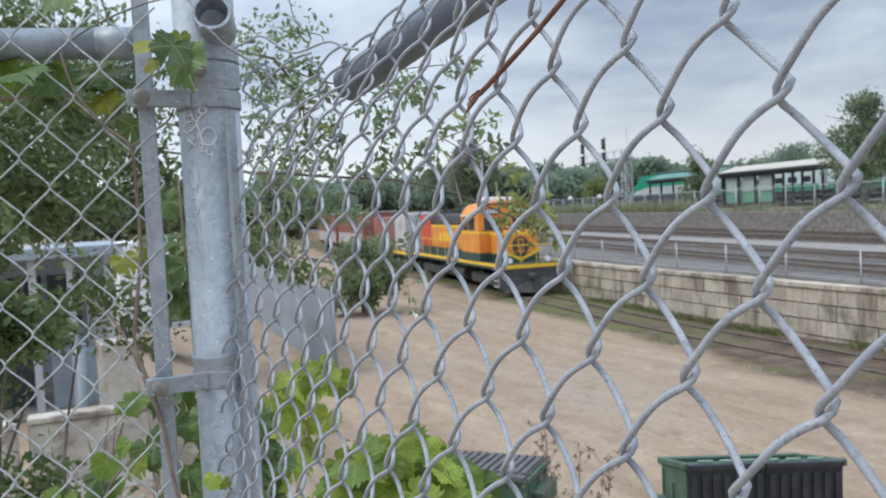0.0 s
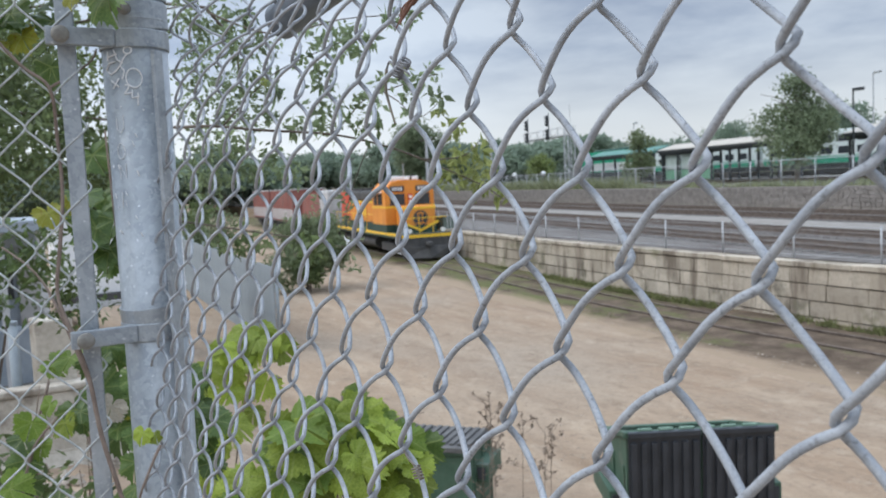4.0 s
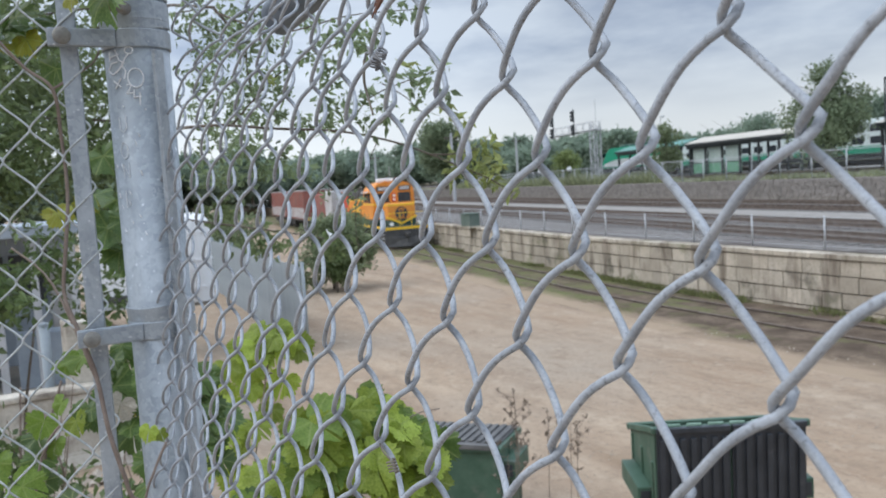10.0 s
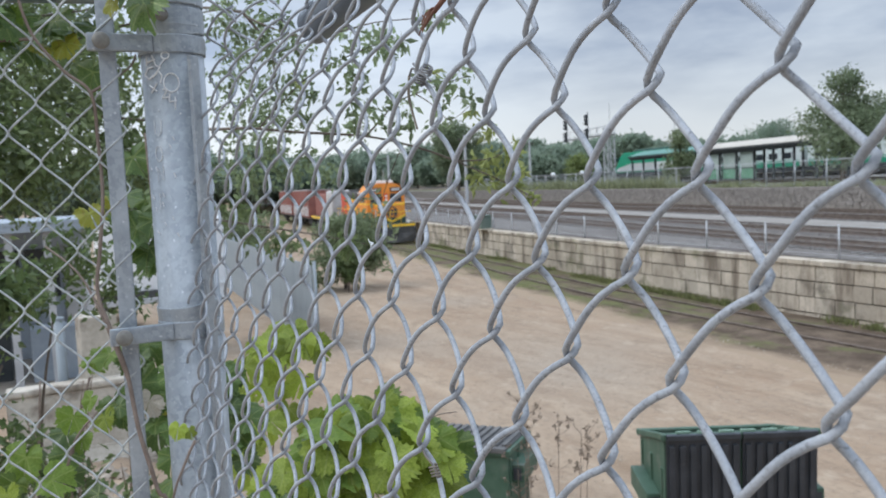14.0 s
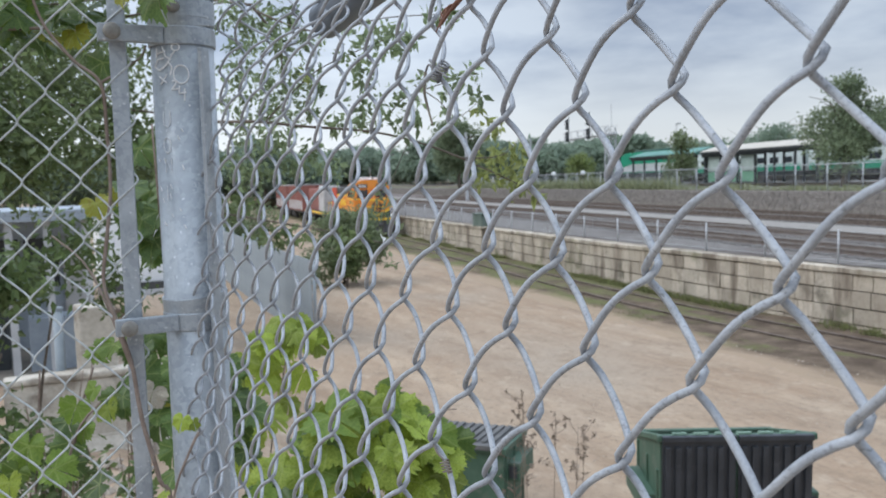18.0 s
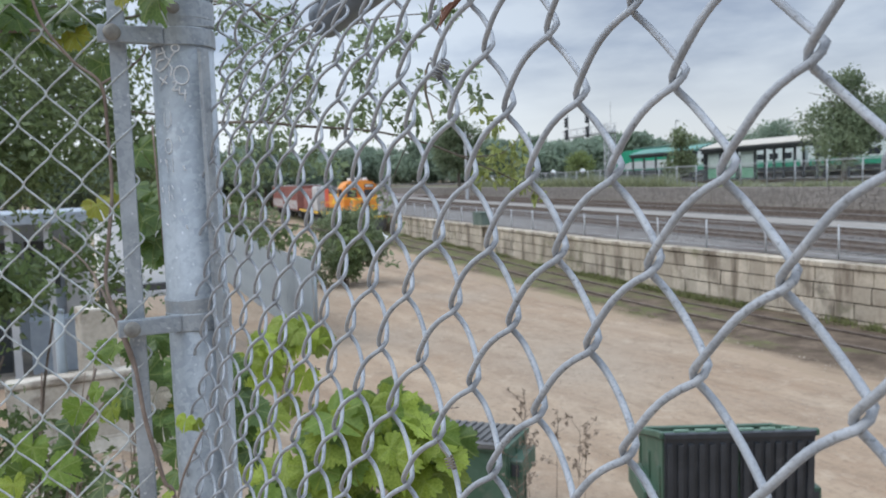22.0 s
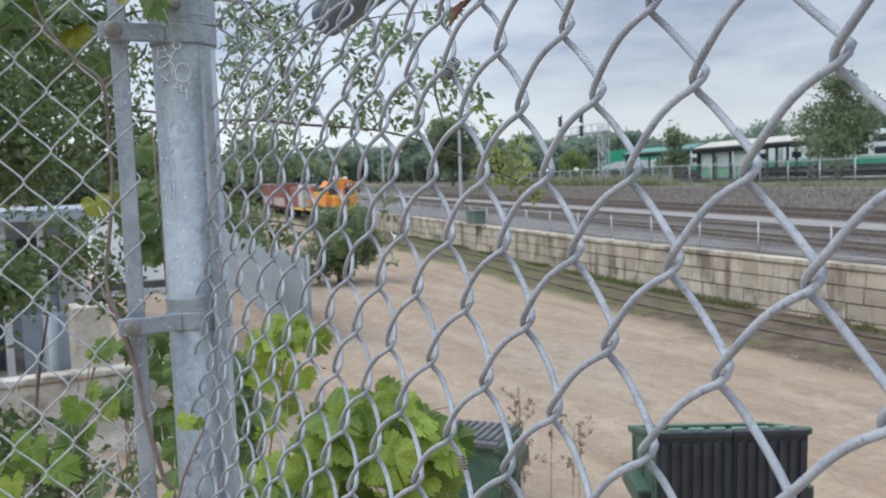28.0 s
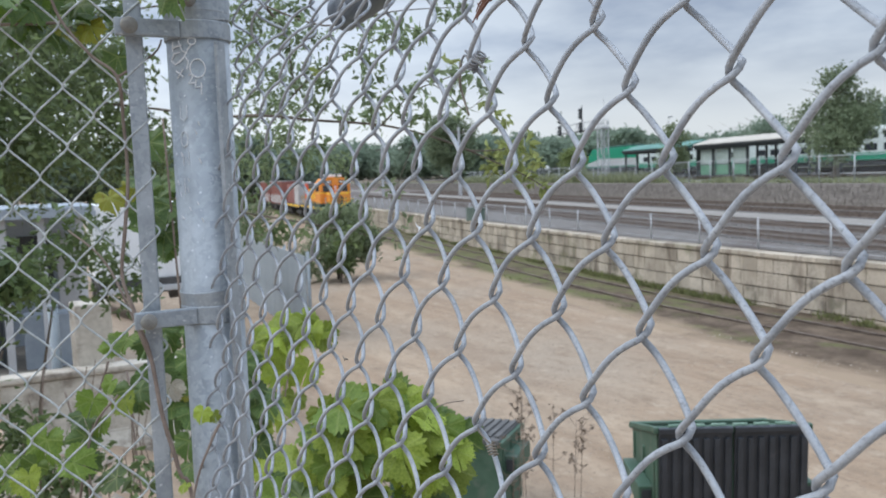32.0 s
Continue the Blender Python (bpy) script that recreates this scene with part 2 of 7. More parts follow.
def block_material():
    """Weathered concrete: warm grey, with dark runs down the face, damp patches and a little moss."""
    m, n, l, p = nodes_of("concrete_block")
    vec = n.new("ShaderNodeNewGeometry").outputs["Position"]
    big = noise_at(n, l, vec, 0.8, 6)
    fine = noise_at(n, l, vec, 11, 5, rough=0.7)
    runs = noise_at(n, l, vec, 1.6, 5, (1, 1, 0.16), 0.65)
    damp = noise_at(n, l, vec, 1.1, 6, (1, 1, 0.8), 0.6)
    c = blend(n, l, big, 0.35, 0.65, (0.41, 0.35, 0.275), (0.57, 0.50, 0.405))
    c = blend(n, l, fine, 0.5, 0.8, c, (0.30, 0.265, 0.215))
    c = blend(n, l, runs, 0.49, 0.64, c, (0.23, 0.19, 0.148))
    c = blend(n, l, damp, 0.55, 0.70, c, (0.17, 0.15, 0.12))
    c = blend(n, l, noise_at(n, l, vec, 0.55, 6, rough=0.7), 0.56, 0.72, c, (0.20, 0.20, 0.105))
    hs = n.new("ShaderNodeHueSaturation")
    mr = n.new("ShaderNodeMapRange")
    mr.inputs["To Min"].default_value, mr.inputs["To Max"].default_value = 0.84, 1.14
    l.new(n.new("ShaderNodeObjectInfo").outputs["Random"], mr.inputs["Value"])
    l.new(mr.outputs[0], hs.inputs["Value"])
    l.new(c, hs.inputs["Color"])
    l.new(hs.outputs[0], p.inputs["Base Color"])
    p.inputs["Roughness"].default_value, p.inputs["Specular IOR Level"].default_value = 0.95, 0.15
    bp = n.new("ShaderNodeBump")
    bp.inputs["Strength"].default_value, bp.inputs["Distance"].default_value = 0.5, 0.02
    l.new(fine, bp.inputs["Height"])
    l.new(bp.outputs[0], p.inputs["Normal"])
    return m


def spangle_material():
    """Hot-dip galvanised steel: blue-grey with crystal patches, pale scuffs and fine dirt."""
    m, n, l, p = nodes_of("galvanised_steel")
    vec = n.new("ShaderNodeTexCoord").outputs["Object"]
    vo = n.new("ShaderNodeTexVoronoi")
    vo.inputs["Scale"].default_value = 150
    wob = noise_at(n, l, vec, 60, 3)
    ad = n.new("ShaderNodeVectorMath")
    sc = n.new("ShaderNodeVectorMath")
    sc.operation = "SCALE"
    sc.inputs["Scale"].default_value = 0.02
    cb = n.new("ShaderNodeCombineXYZ")
    for k in (0, 1, 2):
        l.new(wob, cb.inputs[k])
    l.new(cb.outputs[0], sc.inputs[0])
    l.new(vec, ad.inputs[0])
    l.new(sc.outputs[0], ad.inputs[1])
    l.new(ad.outputs[0], vo.inputs["Vector"])
    sp = n.new("ShaderNodeSeparateColor")
    l.new(vo.outputs["Color"], sp.inputs[0])
    c = blend(n, l, sp.outputs[0], 0.0, 1.0, (0.262, 0.292, 0.318), (0.36, 0.392, 0.418))
    c = blend(n, l, noise_at(n, l, vec, 14, 6, (1, 1, 0.5), 0.65), 0.46, 0.70, c, (0.45, 0.482, 0.505))
    c = blend(n, l, noise_at(n, l, vec, 9, 6, (1.6, 1.6, 0.35), 0.6), 0.54, 0.74, c, (0.22, 0.247, 0.27))
    c = blend(n, l, noise_at(n, l, vec, 160, 2), 0.68, 0.74, c, (0.60, 0.62, 0.64))
    l.new(c, p.inputs["Base Color"])
    p.inputs["Metallic"].default_value = 0.3
    rr = n.new("ShaderNodeMapRange")
    rr.inputs["To Min"].default_value, rr.inputs["To Max"].default_value = 0.40, 0.60
    l.new(sp.outputs[1], rr.inputs["Value"])
    l.new(rr.outputs[0], p.inputs["Roughness"])
    bp = n.new("ShaderNodeBump")
    bp.inputs["Strength"].default_value, bp.inputs["Distance"].default_value = 0.1, 0.001
    l.new(noise_at(n, l, vec, 120, 4), bp.inputs["Height"])
    l.new(bp.outputs[0], p.inputs["Normal"])
    return m


def verge_material():
    """Dark oily dirt with moss, breaking up into the paler yard along its edge."""
    m, n, l, p = nodes_of("dark_track_dirt")
    vec = n.new("ShaderNodeNewGeometry").outputs["Position"]
    at = n.new("ShaderNodeAttribute")
    at.attribute_name = "edge"
    fine = noise_at(n, l, vec, 9, 6, rough=0.7)
    c = blend(n, l, noise_at(n, l, vec, 1.3, 6), 0.35, 0.65, (0.085, 0.062, 0.045), (0.18, 0.135, 0.098))
    # the moss thickens along the siding, away from the loading end
    sx = n.new("ShaderNodeSeparateXYZ")
    l.new(vec, sx.inputs[0])
    damp = n.new("ShaderNodeMapRange")
    damp.inputs["From Min"].default_value, damp.inputs["From Max"].default_value = -13, -24
    damp.inputs["To Min"].default_value, damp.inputs["To Max"].default_value = 0.0, 0.13
    l.new(sx.outputs["X"], damp.inputs["Value"])
    moss = n.new("ShaderNodeMath")
    l.new(noise_at(n, l, vec, 0.9, 7, (0.5, 1, 1), 0.7), moss.inputs[0])
    l.new(damp.outputs[0], moss.inputs[1])
    c = blend(n, l, moss.outputs[0], 0.55, 0.70, c, (0.135, 0.14, 0.058))
    c = blend(n, l, fine, 0.5, 0.8, c, (0.07, 0.055, 0.04))
    ragged = n.new("ShaderNodeMath")
    ragged.operation = "MULTIPLY_ADD"
    ragged.inputs[1].default_value = 0.75
    l.new(noise_at(n, l, vec, 0.8, 7, (0.35, 1, 1), 0.7), ragged.inputs[0])
    l.new(at.outputs["Fac"], ragged.inputs[2])
    c = blend(n, l, ragged.outputs[0], 0.50, 0.74, (0.33, 0.25, 0.175), c)
    l.new(c, p.inputs["Base Color"])
    p.inputs["Roughness"].default_value, p.inputs["Specular IOR Level"].default_value = 0.95, 0.1
    bp = n.new("ShaderNodeBump")
    bp.inputs["Strength"].default_value, bp.inputs["Distance"].default_value = 0.7, 0.05
    l.new(fine, bp.inputs["Height"])
    l.new(bp.outputs[0], p.inputs["Normal"])
    return m


def add_veins(m, pale):
    """Five pale veins fanning out from a leaf's stalk, with fine side veins as relief."""
    n, l = m.node_tree.nodes, m.node_tree.links
    p = n["Principled BSDF"]
    col = p.inputs["Base Color"].links[0].from_socket
    vec = n.new("ShaderNodeTexCoord").outputs["Object"]
    best = None
    for deg in (0, 47, -47, 98, -98):
        a = radians(deg)
        along, across = n.new("ShaderNodeVectorMath"), n.new("ShaderNodeVectorMath")
        for node, d in ((along, (math.sin(a), math.cos(a), 0)), (across, (math.cos(a), -math.sin(a), 0))):
            node.operation = "DOT_PRODUCT"
            l.new(vec, node.inputs[0])
            node.inputs[1].default_value = d
        ab = n.new("ShaderNodeMath")
        ab.operation = "ABSOLUTE"
        l.new(across.outputs["Value"], ab.inputs[0])
        thin = n.new("ShaderNodeMapRange")
        thin.inputs["From Min"].default_value, thin.inputs["From Max"].default_value = 0.008, 0.034
        thin.inputs["To Min"].default_value, thin.inputs["To Max"].default_value = 1.0, 0.0
        l.new(ab.outputs[0], thin.inputs["Value"])
        ahead = n.new("ShaderNodeMath")
        ahead.operation = "GREATER_THAN"
        ahead.inputs[1].default_value = 0.0
        l.new(along.outputs["Value"], ahead.inputs[0])
        both = n.new("ShaderNodeMath")
        both.operation = "MULTIPLY"
        l.new(thin.outputs[0], both.inputs[0])
        l.new(ahead.outputs[0], both.inputs[1])
        if best is None:
            best = both.outputs[0]
        else:
            mx = n.new("ShaderNodeMath")
            mx.operation = "MAXIMUM"
            l.new(best, mx.inputs[0])
            l.new(both.outputs[0], mx.inputs[1])
            best = mx.outputs[0]
    half = n.new("ShaderNodeMath")
    half.operation = "MULTIPLY"
    half.inputs[1].default_value = 0.32
    l.new(best, half.inputs[0])
    mix = n.new("ShaderNodeMix")
    mix.data_type = "RGBA"
    l.new(half.outputs[0], mix.inputs[0])
    l.new(col, mix.inputs[6])
    mix.inputs[7].default_value = (*pale, 1)
    l.new(mix.outputs[2], p.inputs["Base Color"])
    for node in n:
        if node.type == "BSDF_TRANSLUCENT":
            l.new(mix.outputs[2], node.inputs["Color"])


M = {}
M["galv"] = spangle_material()
M["wire"] = mat("weathered_wire", (0.262, 0.281, 0.306), (0.40, 0.422, 0.45), 0.75, 0.0, 60, 0.8, 0.0008, 800, stain=(0.185, 0.19, 0.195), stain_at=(0.55, 0.68), stain_scale=420)
M["wire_pale"] = mat("pale_galvanised_wire", (0.38, 0.405, 0.405), (0.58, 0.605, 0.60), 0.55, 0.08, 60, 0.6, 0.0007, 500, stain=(0.25, 0.26, 0.25), stain_at=(0.54, 0.66), stain_scale=240)
M["rusty_bolt"] = mat("rusty_bolt", (0.20, 0.19, 0.17), (0.31, 0.30, 0.27), 0.8, 0.2, 60, 0.5, 0.002, 300, stain=(0.20, 0.12, 0.08), stain_at=(0.58, 0.7), stain_scale=120)
M["dark_tube"] = mat("dark_grey_tube", (0.16, 0.19, 0.23), (0.24, 0.27, 0.31), 0.5, 0.3, 12, 0.15, 0.002, 90)
M["dirt"] = dirt_material()
M["ballast"] = mat("ballast", (0.135, 0.123, 0.112), (0.235, 0.217, 0.199), 0.97, 0, 2.5, 1.0, 0.06, 14, stain=(0.12, 0.10, 0.09), stain_at=(0.5, 0.7), stain_scale=0.3, spec=0.04)
M["brown_bed"] = mat("oily_ballast", (0.13, 0.109, 0.097), (0.215, 0.184, 0.167), 0.95, 0, 2.0, 1.0, 0.06, 14, spec=0.05)
M["path"] = mat("pale_gravel", (0.24, 0.222, 0.20), (0.32, 0.298, 0.27), 0.95, 0, 1.2, 0.6, 0.03, 9, spec=0.04)
M["block"] = block_material()
M["joint"] = mat("dark_joint", (0.14, 0.125, 0.105), (0.21, 0.19, 0.16), 0.95, 0, 3, 0.4, 0.01, 20)
M["stone"] = mat("grey_stone", (0.215, 0.195, 0.175), (0.29, 0.265, 0.24), 0.95, 0, 2.5, 0.8, 0.05, 12, vary=0.09, spec=0.15)
M["rail"] = mat("rail_steel", (0.12, 0.095, 0.08), (0.20, 0.165, 0.14), 0.9, 0.0, 4, 0.3, 0.004, 40, spec=0.1)
M["tie"] = mat("wooden_tie", (0.13, 0.12, 0.11), (0.21, 0.195, 0.18), 0.95, 0, 5, 0.6, 0.01, 40)
M["weeds"] = mat("weeds", (0.125, 0.145, 0.05), (0.215, 0.22, 0.09), 0.8, 0, 2, 0, 0.01, 20, vary=0.4, trans=0.25)
M["weeds_pale"] = mat("pale_weeds", (0.25, 0.275, 0.15), (0.36, 0.375, 0.225), 0.9, 0, 2, 0, 0.01, 20, vary=0.25, trans=0.4)
M["grass_ground"] = verge_material()
M["orange"] = mat("orange_paint", (0.70, 0.24, 0.03), (0.80, 0.31, 0.05), 0.55, 0, 1.2, 0.05, 0.004, 12, stain=(0.42, 0.19, 0.07), stain_at=(0.55, 0.8), stain_scale=1.3)
M["yellow"] = mat("yellow_paint", (0.85, 0.50, 0.03), (0.90, 0.58, 0.05), 0.5, 0, 2, 0.05, 0.004, 12)
M["loco_black"] = mat("sooty_black", (0.045, 0.045, 0.045), (0.095, 0.09, 0.085), 0.8, 0, 2, 0.1, 0.01, 15)
M["loco_green"] = mat("dark_green_paint", (0.02, 0.05, 0.035), (0.035, 0.07, 0.05), 0.55, 0, 2, 0.05, 0.004, 12)
M["glass_dark"] = mat("dark_glass", (0.03, 0.035, 0.04), (0.05, 0.055, 0.06), 0.12, 0, 2, 0, 0.01, 10)
M["red_car"] = mat("faded_red_paint", (0.24, 0.075, 0.06), (0.33, 0.13, 0.10), 0.8, 0, 1.0, 0.1, 0.01, 10, stain=(0.19, 0.12, 0.10), stain_at=(0.46, 0.72), stain_scale=0.7)
M["grey_car"] = mat("pale_grey_paint", (0.42, 0.41, 0.40), (0.55, 0.54, 0.53), 0.75, 0, 1.0, 0.1, 0.01, 10, stain=(0.25, 0.2, 0.17), stain_at=(0.5, 0.75), stain_scale=0.8)
M["white_paint"] = mat("white_paint", (0.72, 0.73, 0.73), (0.80, 0.80, 0.80), 0.55, 0, 2, 0.05, 0.004, 15)
M["coach_white"] = mat("dull_white_coach_paint", (0.50, 0.56, 0.54), (0.58, 0.64, 0.62), 0.5, 0, 2, 0.05, 0.004, 15)
M["lamp_lens"] = mat("lamp_lens", (0.8, 0.8, 0.75), (0.85, 0.85, 0.8), 0.15, 0, 2, 0, 0.01, 10)
M["dump_green"] = mat("green_dumpster_paint", (0.042, 0.092, 0.058), (0.072, 0.13, 0.088), 0.6, 0, 3, 0.15, 0.01, 25, stain=(0.13, 0.15, 0.12), stain_at=(0.54, 0.72), stain_scale=3.5)
M["dump_lid"] = mat("black_plastic_lid", (0.022, 0.026, 0.032), (0.042, 0.047, 0.055), 0.45, 0, 4, 0.1, 0.005, 40, stain=(0.09, 0.09, 0.09), stain_at=(0.6, 0.8), stain_scale=5)
M["lid_grey"] = mat("dusty_plastic_lid", (0.085, 0.084, 0.082), (0.145, 0.14, 0.134), 0.75, 0, 4, 0.15, 0.005, 40)
M["lid_lip"] = mat("pale_green_lip", (0.17, 0.27, 0.20), (0.25, 0.36, 0.275), 0.6, 0, 5, 0.1, 0.004, 30)
# far trees: green lightened and greyed a little to stand for haze
M["leaf_far"] = mat("far_leaves", (0.155, 0.20, 0.115), (0.25, 0.295, 0.175), 0.8, 0, 0.6, 0, 0.01, 3, vary=0.25, trans=0.5)
# distant leaves: aerial haze is mixed into this pale blue-green base colour
M["leaf_haze"] = mat("pale_green_leaves", (0.235, 0.30, 0.228), (0.305, 0.375, 0.28), 0.9, 0, 0.3, 0, 0.01, 3, vary=0.08, trans=0.68)
M["leaf_twig"] = mat("thin_branch_leaves", (0.165, 0.22, 0.11), (0.29, 0.36, 0.20), 0.5, 0, 9, 0, 0.01, 60, vary=0.35, trans=0.6)
M["leaf_olive"] = mat("olive_shoot_leaves", (0.26, 0.30, 0.10), (0.40, 0.44, 0.17), 0.6, 0, 9, 0, 0.01, 60, vary=0.3, trans=0.6)
M["leaf_dead"] = mat("bleached_dead_leaf", (0.42, 0.37, 0.29), (0.58, 0.53, 0.44), 0.9, 0, 14, 0.3, 0.003, 90, trans=0.3)
M["leaf_tree"] = mat("tree_leaves", (0.115, 0.16, 0.06), (0.205, 0.255, 0.115), 0.5, 0, 3, 0, 0.01, 20, vary=0.4, trans=0.55)
M["leaf_vine"] = mat("vine_leaves", (0.205, 0.285, 0.03), (0.365, 0.445, 0.07), 0.6, 0, 14, 0.15, 0.003, 90, rand=0.35, trans=0.45)
M["leaf_mid"] = mat("green_vine_leaves", (0.105, 0.178, 0.024), (0.185, 0.268, 0.045), 0.6, 0, 14, 0.15, 0.003, 90, rand=0.3, trans=0.42)
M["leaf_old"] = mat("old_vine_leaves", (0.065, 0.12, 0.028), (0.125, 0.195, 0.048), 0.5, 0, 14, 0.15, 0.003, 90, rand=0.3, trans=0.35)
M["leaf_yellow"] = mat("yellowing_vine_leaves", (0.30, 0.27, 0.03), (0.30, 0.34, 0.05), 0.55, 0, 12, 0.15, 0.003, 90, stain=(0.22, 0.09, 0.03), stain_at=(0.6, 0.7), stain_scale=5, trans=0.35)
for key in ("leaf_vine", "leaf_mid", "leaf_old", "leaf_yellow"):
    add_veins(M[key], (0.42, 0.47, 0.16))
M["stick"] = mat("reddish_dead_wood", (0.13, 0.06, 0.045), (0.23, 0.12, 0.085), 0.85, 0, 60, 0.6, 0.001, 300)
M["dry"] = mat("dry_tendril", (0.13, 0.11, 0.085), (0.24, 0.21, 0.165), 0.9, 0, 60, 0.4, 0.001, 300)
M["tendril_grey"] = mat("grey_tendril", (0.15, 0.15, 0.155), (0.27, 0.275, 0.285), 0.9, 0, 60, 0.4, 0.001, 300)
M["leaf_bush"] = mat("bush_leaves", (0.165, 0.205, 0.105), (0.265, 0.31, 0.175), 0.7, 0, 3, 0, 0.01, 20, vary=0.3, trans=0.5)
M["leaf_bright"] = mat("bright_leaves", (0.17, 0.215, 0.07), (0.27, 0.32, 0.12), 0.6, 0, 3, 0, 0.01, 20, vary=0.35, trans=0.4)
M["leaf_far2"] = mat("shrub_leaves", (0.085, 0.13, 0.045), (0.16, 0.215, 0.08), 0.5, 0, 3, 0, 0.01, 20, vary=0.4, trans=0.45)
M["loco_red"] = mat("red_panel_paint", (0.50, 0.06, 0.03), (0.58, 0.09, 0.04), 0.6, 0, 2, 0.05, 0.004, 12)
M["box_green"] = mat("faded_green_paint", (0.10, 0.14, 0.115), (0.15, 0.185, 0.155), 0.8, 0, 2, 0.1, 0.01, 20)
M["roof_green"] = mat("dark_green_roof", (0.02, 0.075, 0.055), (0.035, 0.10, 0.075), 0.5, 0, 1, 0.05, 0.01, 8)
M["bank_grass"] = mat("dry_bank_grass", (0.12, 0.118, 0.06), (0.20, 0.18, 0.11), 0.95, 0, 0.5, 0.6, 0.05, 5)
M["rubble"] = mat("pale_rubble", (0.30, 0.25, 0.20), (0.42, 0.37, 0.31), 0.95, 0, 6, 0.4, 0.01, 40, vary=0.2, spec=0.1)
M["dry_weed"] = mat("dry_weed", (0.17, 0.125, 0.09), (0.27, 0.21, 0.16), 0.9, 0, 20, 0.3, 0.002, 100)
M["bark"] = mat("bark", (0.09, 0.07, 0.055), (0.17, 0.14, 0.11), 0.9, 0, 12, 0.8, 0.01, 60)
M["vine_stem"] = mat("vine_stem", (0.17, 0.125, 0.10), (0.28, 0.22, 0.18), 0.85, 0, 30, 0.6, 0.002, 150)
M["barrier"] = mat("cream_concrete", (0.40, 0.355, 0.29), (0.56, 0.51, 0.43), 0.9, 0, 2.5, 0.4, 0.01, 20, stain=(0.19, 0.155, 0.12), stain_at=(0.50, 0.68), stain_scale=3)
M["screen"] = mat("blue_grey_slat", (0.215, 0.25, 0.27), (0.29, 0.325, 0.345), 0.7, 0.0, 1.5, 0.1, 0.01, 14, rand=0.035)
M["stone_gap"] = mat("dark_stone", (0.20, 0.182, 0.164), (0.27, 0.247, 0.225), 0.95, 0, 2, 0.3, 0.02, 10, spec=0.1)
M["grey_metal"] = mat("grey_panel", (0.27, 0.31, 0.35), (0.36, 0.40, 0.44), 0.6, 0.1, 1.5, 0.1, 0.01, 14, stain=(0.2, 0.2, 0.19), stain_at=(0.55, 0.75), stain_scale=1.5)
M["roof_white"] = mat("cream_metal_roof", (0.44, 0.405, 0.345), (0.53, 0.49, 0.425), 0.7, 0.0, 0.8, 0.05, 0.01, 10, spec=0.2)
M["dark_steel"] = mat("dark_steel", (0.035, 0.04, 0.042), (0.06, 0.065, 0.068), 0.6, 0.2, 3, 0.05, 0.01, 20)
M["green_train"] = mat("green_train_paint", (0.0, 0.22, 0.12), (0.01, 0.27, 0.15), 0.4, 0, 2, 0, 0.01, 10)
M["roof_teal"] = mat("teal_roof_sheet", (0.06, 0.19, 0.15), (0.11, 0.27, 0.215), 0.5, 0, 0.7, 0.05, 0.01, 6)
# shelter glass: the pale reflection in the panes is put into the base colour
M["glass_reflection"] = mat("pale_shelter_glass", (0.36, 0.43, 0.40), (0.46, 0.53, 0.50), 0.25, 0, 1, 0, 0.01, 5)
M["green_panel"] = mat("green_shelter_panel", (0.12, 0.30, 0.19), (0.18, 0.38, 0.25), 0.4, 0, 1, 0, 0.01, 5)
M["pole_grey"] = mat("grey_pole", (0.42, 0.43, 0.44), (0.52, 0.53, 0.54), 0.6, 0.3, 3, 0.1, 0.004, 30)


# ---- helpers for building ----
def ob_from(name, verts, faces, material, smooth=False):
    me = bpy.data.meshes.new(name)
    me.from_pydata(verts, [], faces)
    me.update()
    if smooth:
        me.polygons.foreach_set("use_smooth", [True] * len(me.polygons))
    me.materials.append(material)
    return new(name, me)


def part(name, bm, material, parent=None, label="", smooth=False):
    """Links a bmesh as one mesh object under its thing."""
    me = bpy.data.meshes.new(name)
    bm.to_mesh(me)
    bm.free()
    if smooth:
        me.polygons.foreach_set("use_smooth", [True] * len(me.polygons))
    me.materials.append(material)
    ob = new(name, me)
    ob.parent = parent
    return tagged(ob, label)


def again(ob, parent=None, m=None):
    """Another object on the same mesh."""
    o = new(ob.name.split(".")[0], ob.data)
    o.parent = parent
    if m is not None:
        o.matrix_basis = m
    return o


def box(bm, x0, x1, y0, y1, z0, z1, bevel=0.0, m=None):
    vs = bmesh.ops.create_cube(bm, size=1)["verts"]
    bmesh.ops.transform(bm, matrix=Matrix.Translation(((x0 + x1) / 2, (y0 + y1) / 2, (z0 + z1) / 2)) @ Matrix.Diagonal((x1 - x0, y1 - y0, z1 - z0, 1)), verts=vs)
    if bevel:
        es = list({e for v in vs for e in v.link_edges})
        out = bmesh.ops.bevel(bm, geom=es, offset=bevel, segments=2, affect="EDGES", profile=0.6)
        vs = [v for v in out["verts"]] + [v for v in vs if v.is_valid]
    if m is not None:
        bmesh.ops.transform(bm, matrix=m, verts=list({v for v in vs if v.is_valid}))
    return bm


def bx(*a, bevel=0.0, m=None):
    return box(bmesh.new(), *a, bevel=bevel, m=m)


def cyl(bm, p, q, r, r2=None, n=12, caps=True):
    p, q = Vector(p), Vector(q)
    d = q - p
    m = Matrix.Translation((p + q) / 2) @ d.to_track_quat("Z", "Y").to_matrix().to_4x4()
    bmesh.ops.create_cone(bm, cap_ends=caps, segments=n, radius1=r, radius2=r if r2 is None else r2, depth=d.length, matrix=m)
    return bm


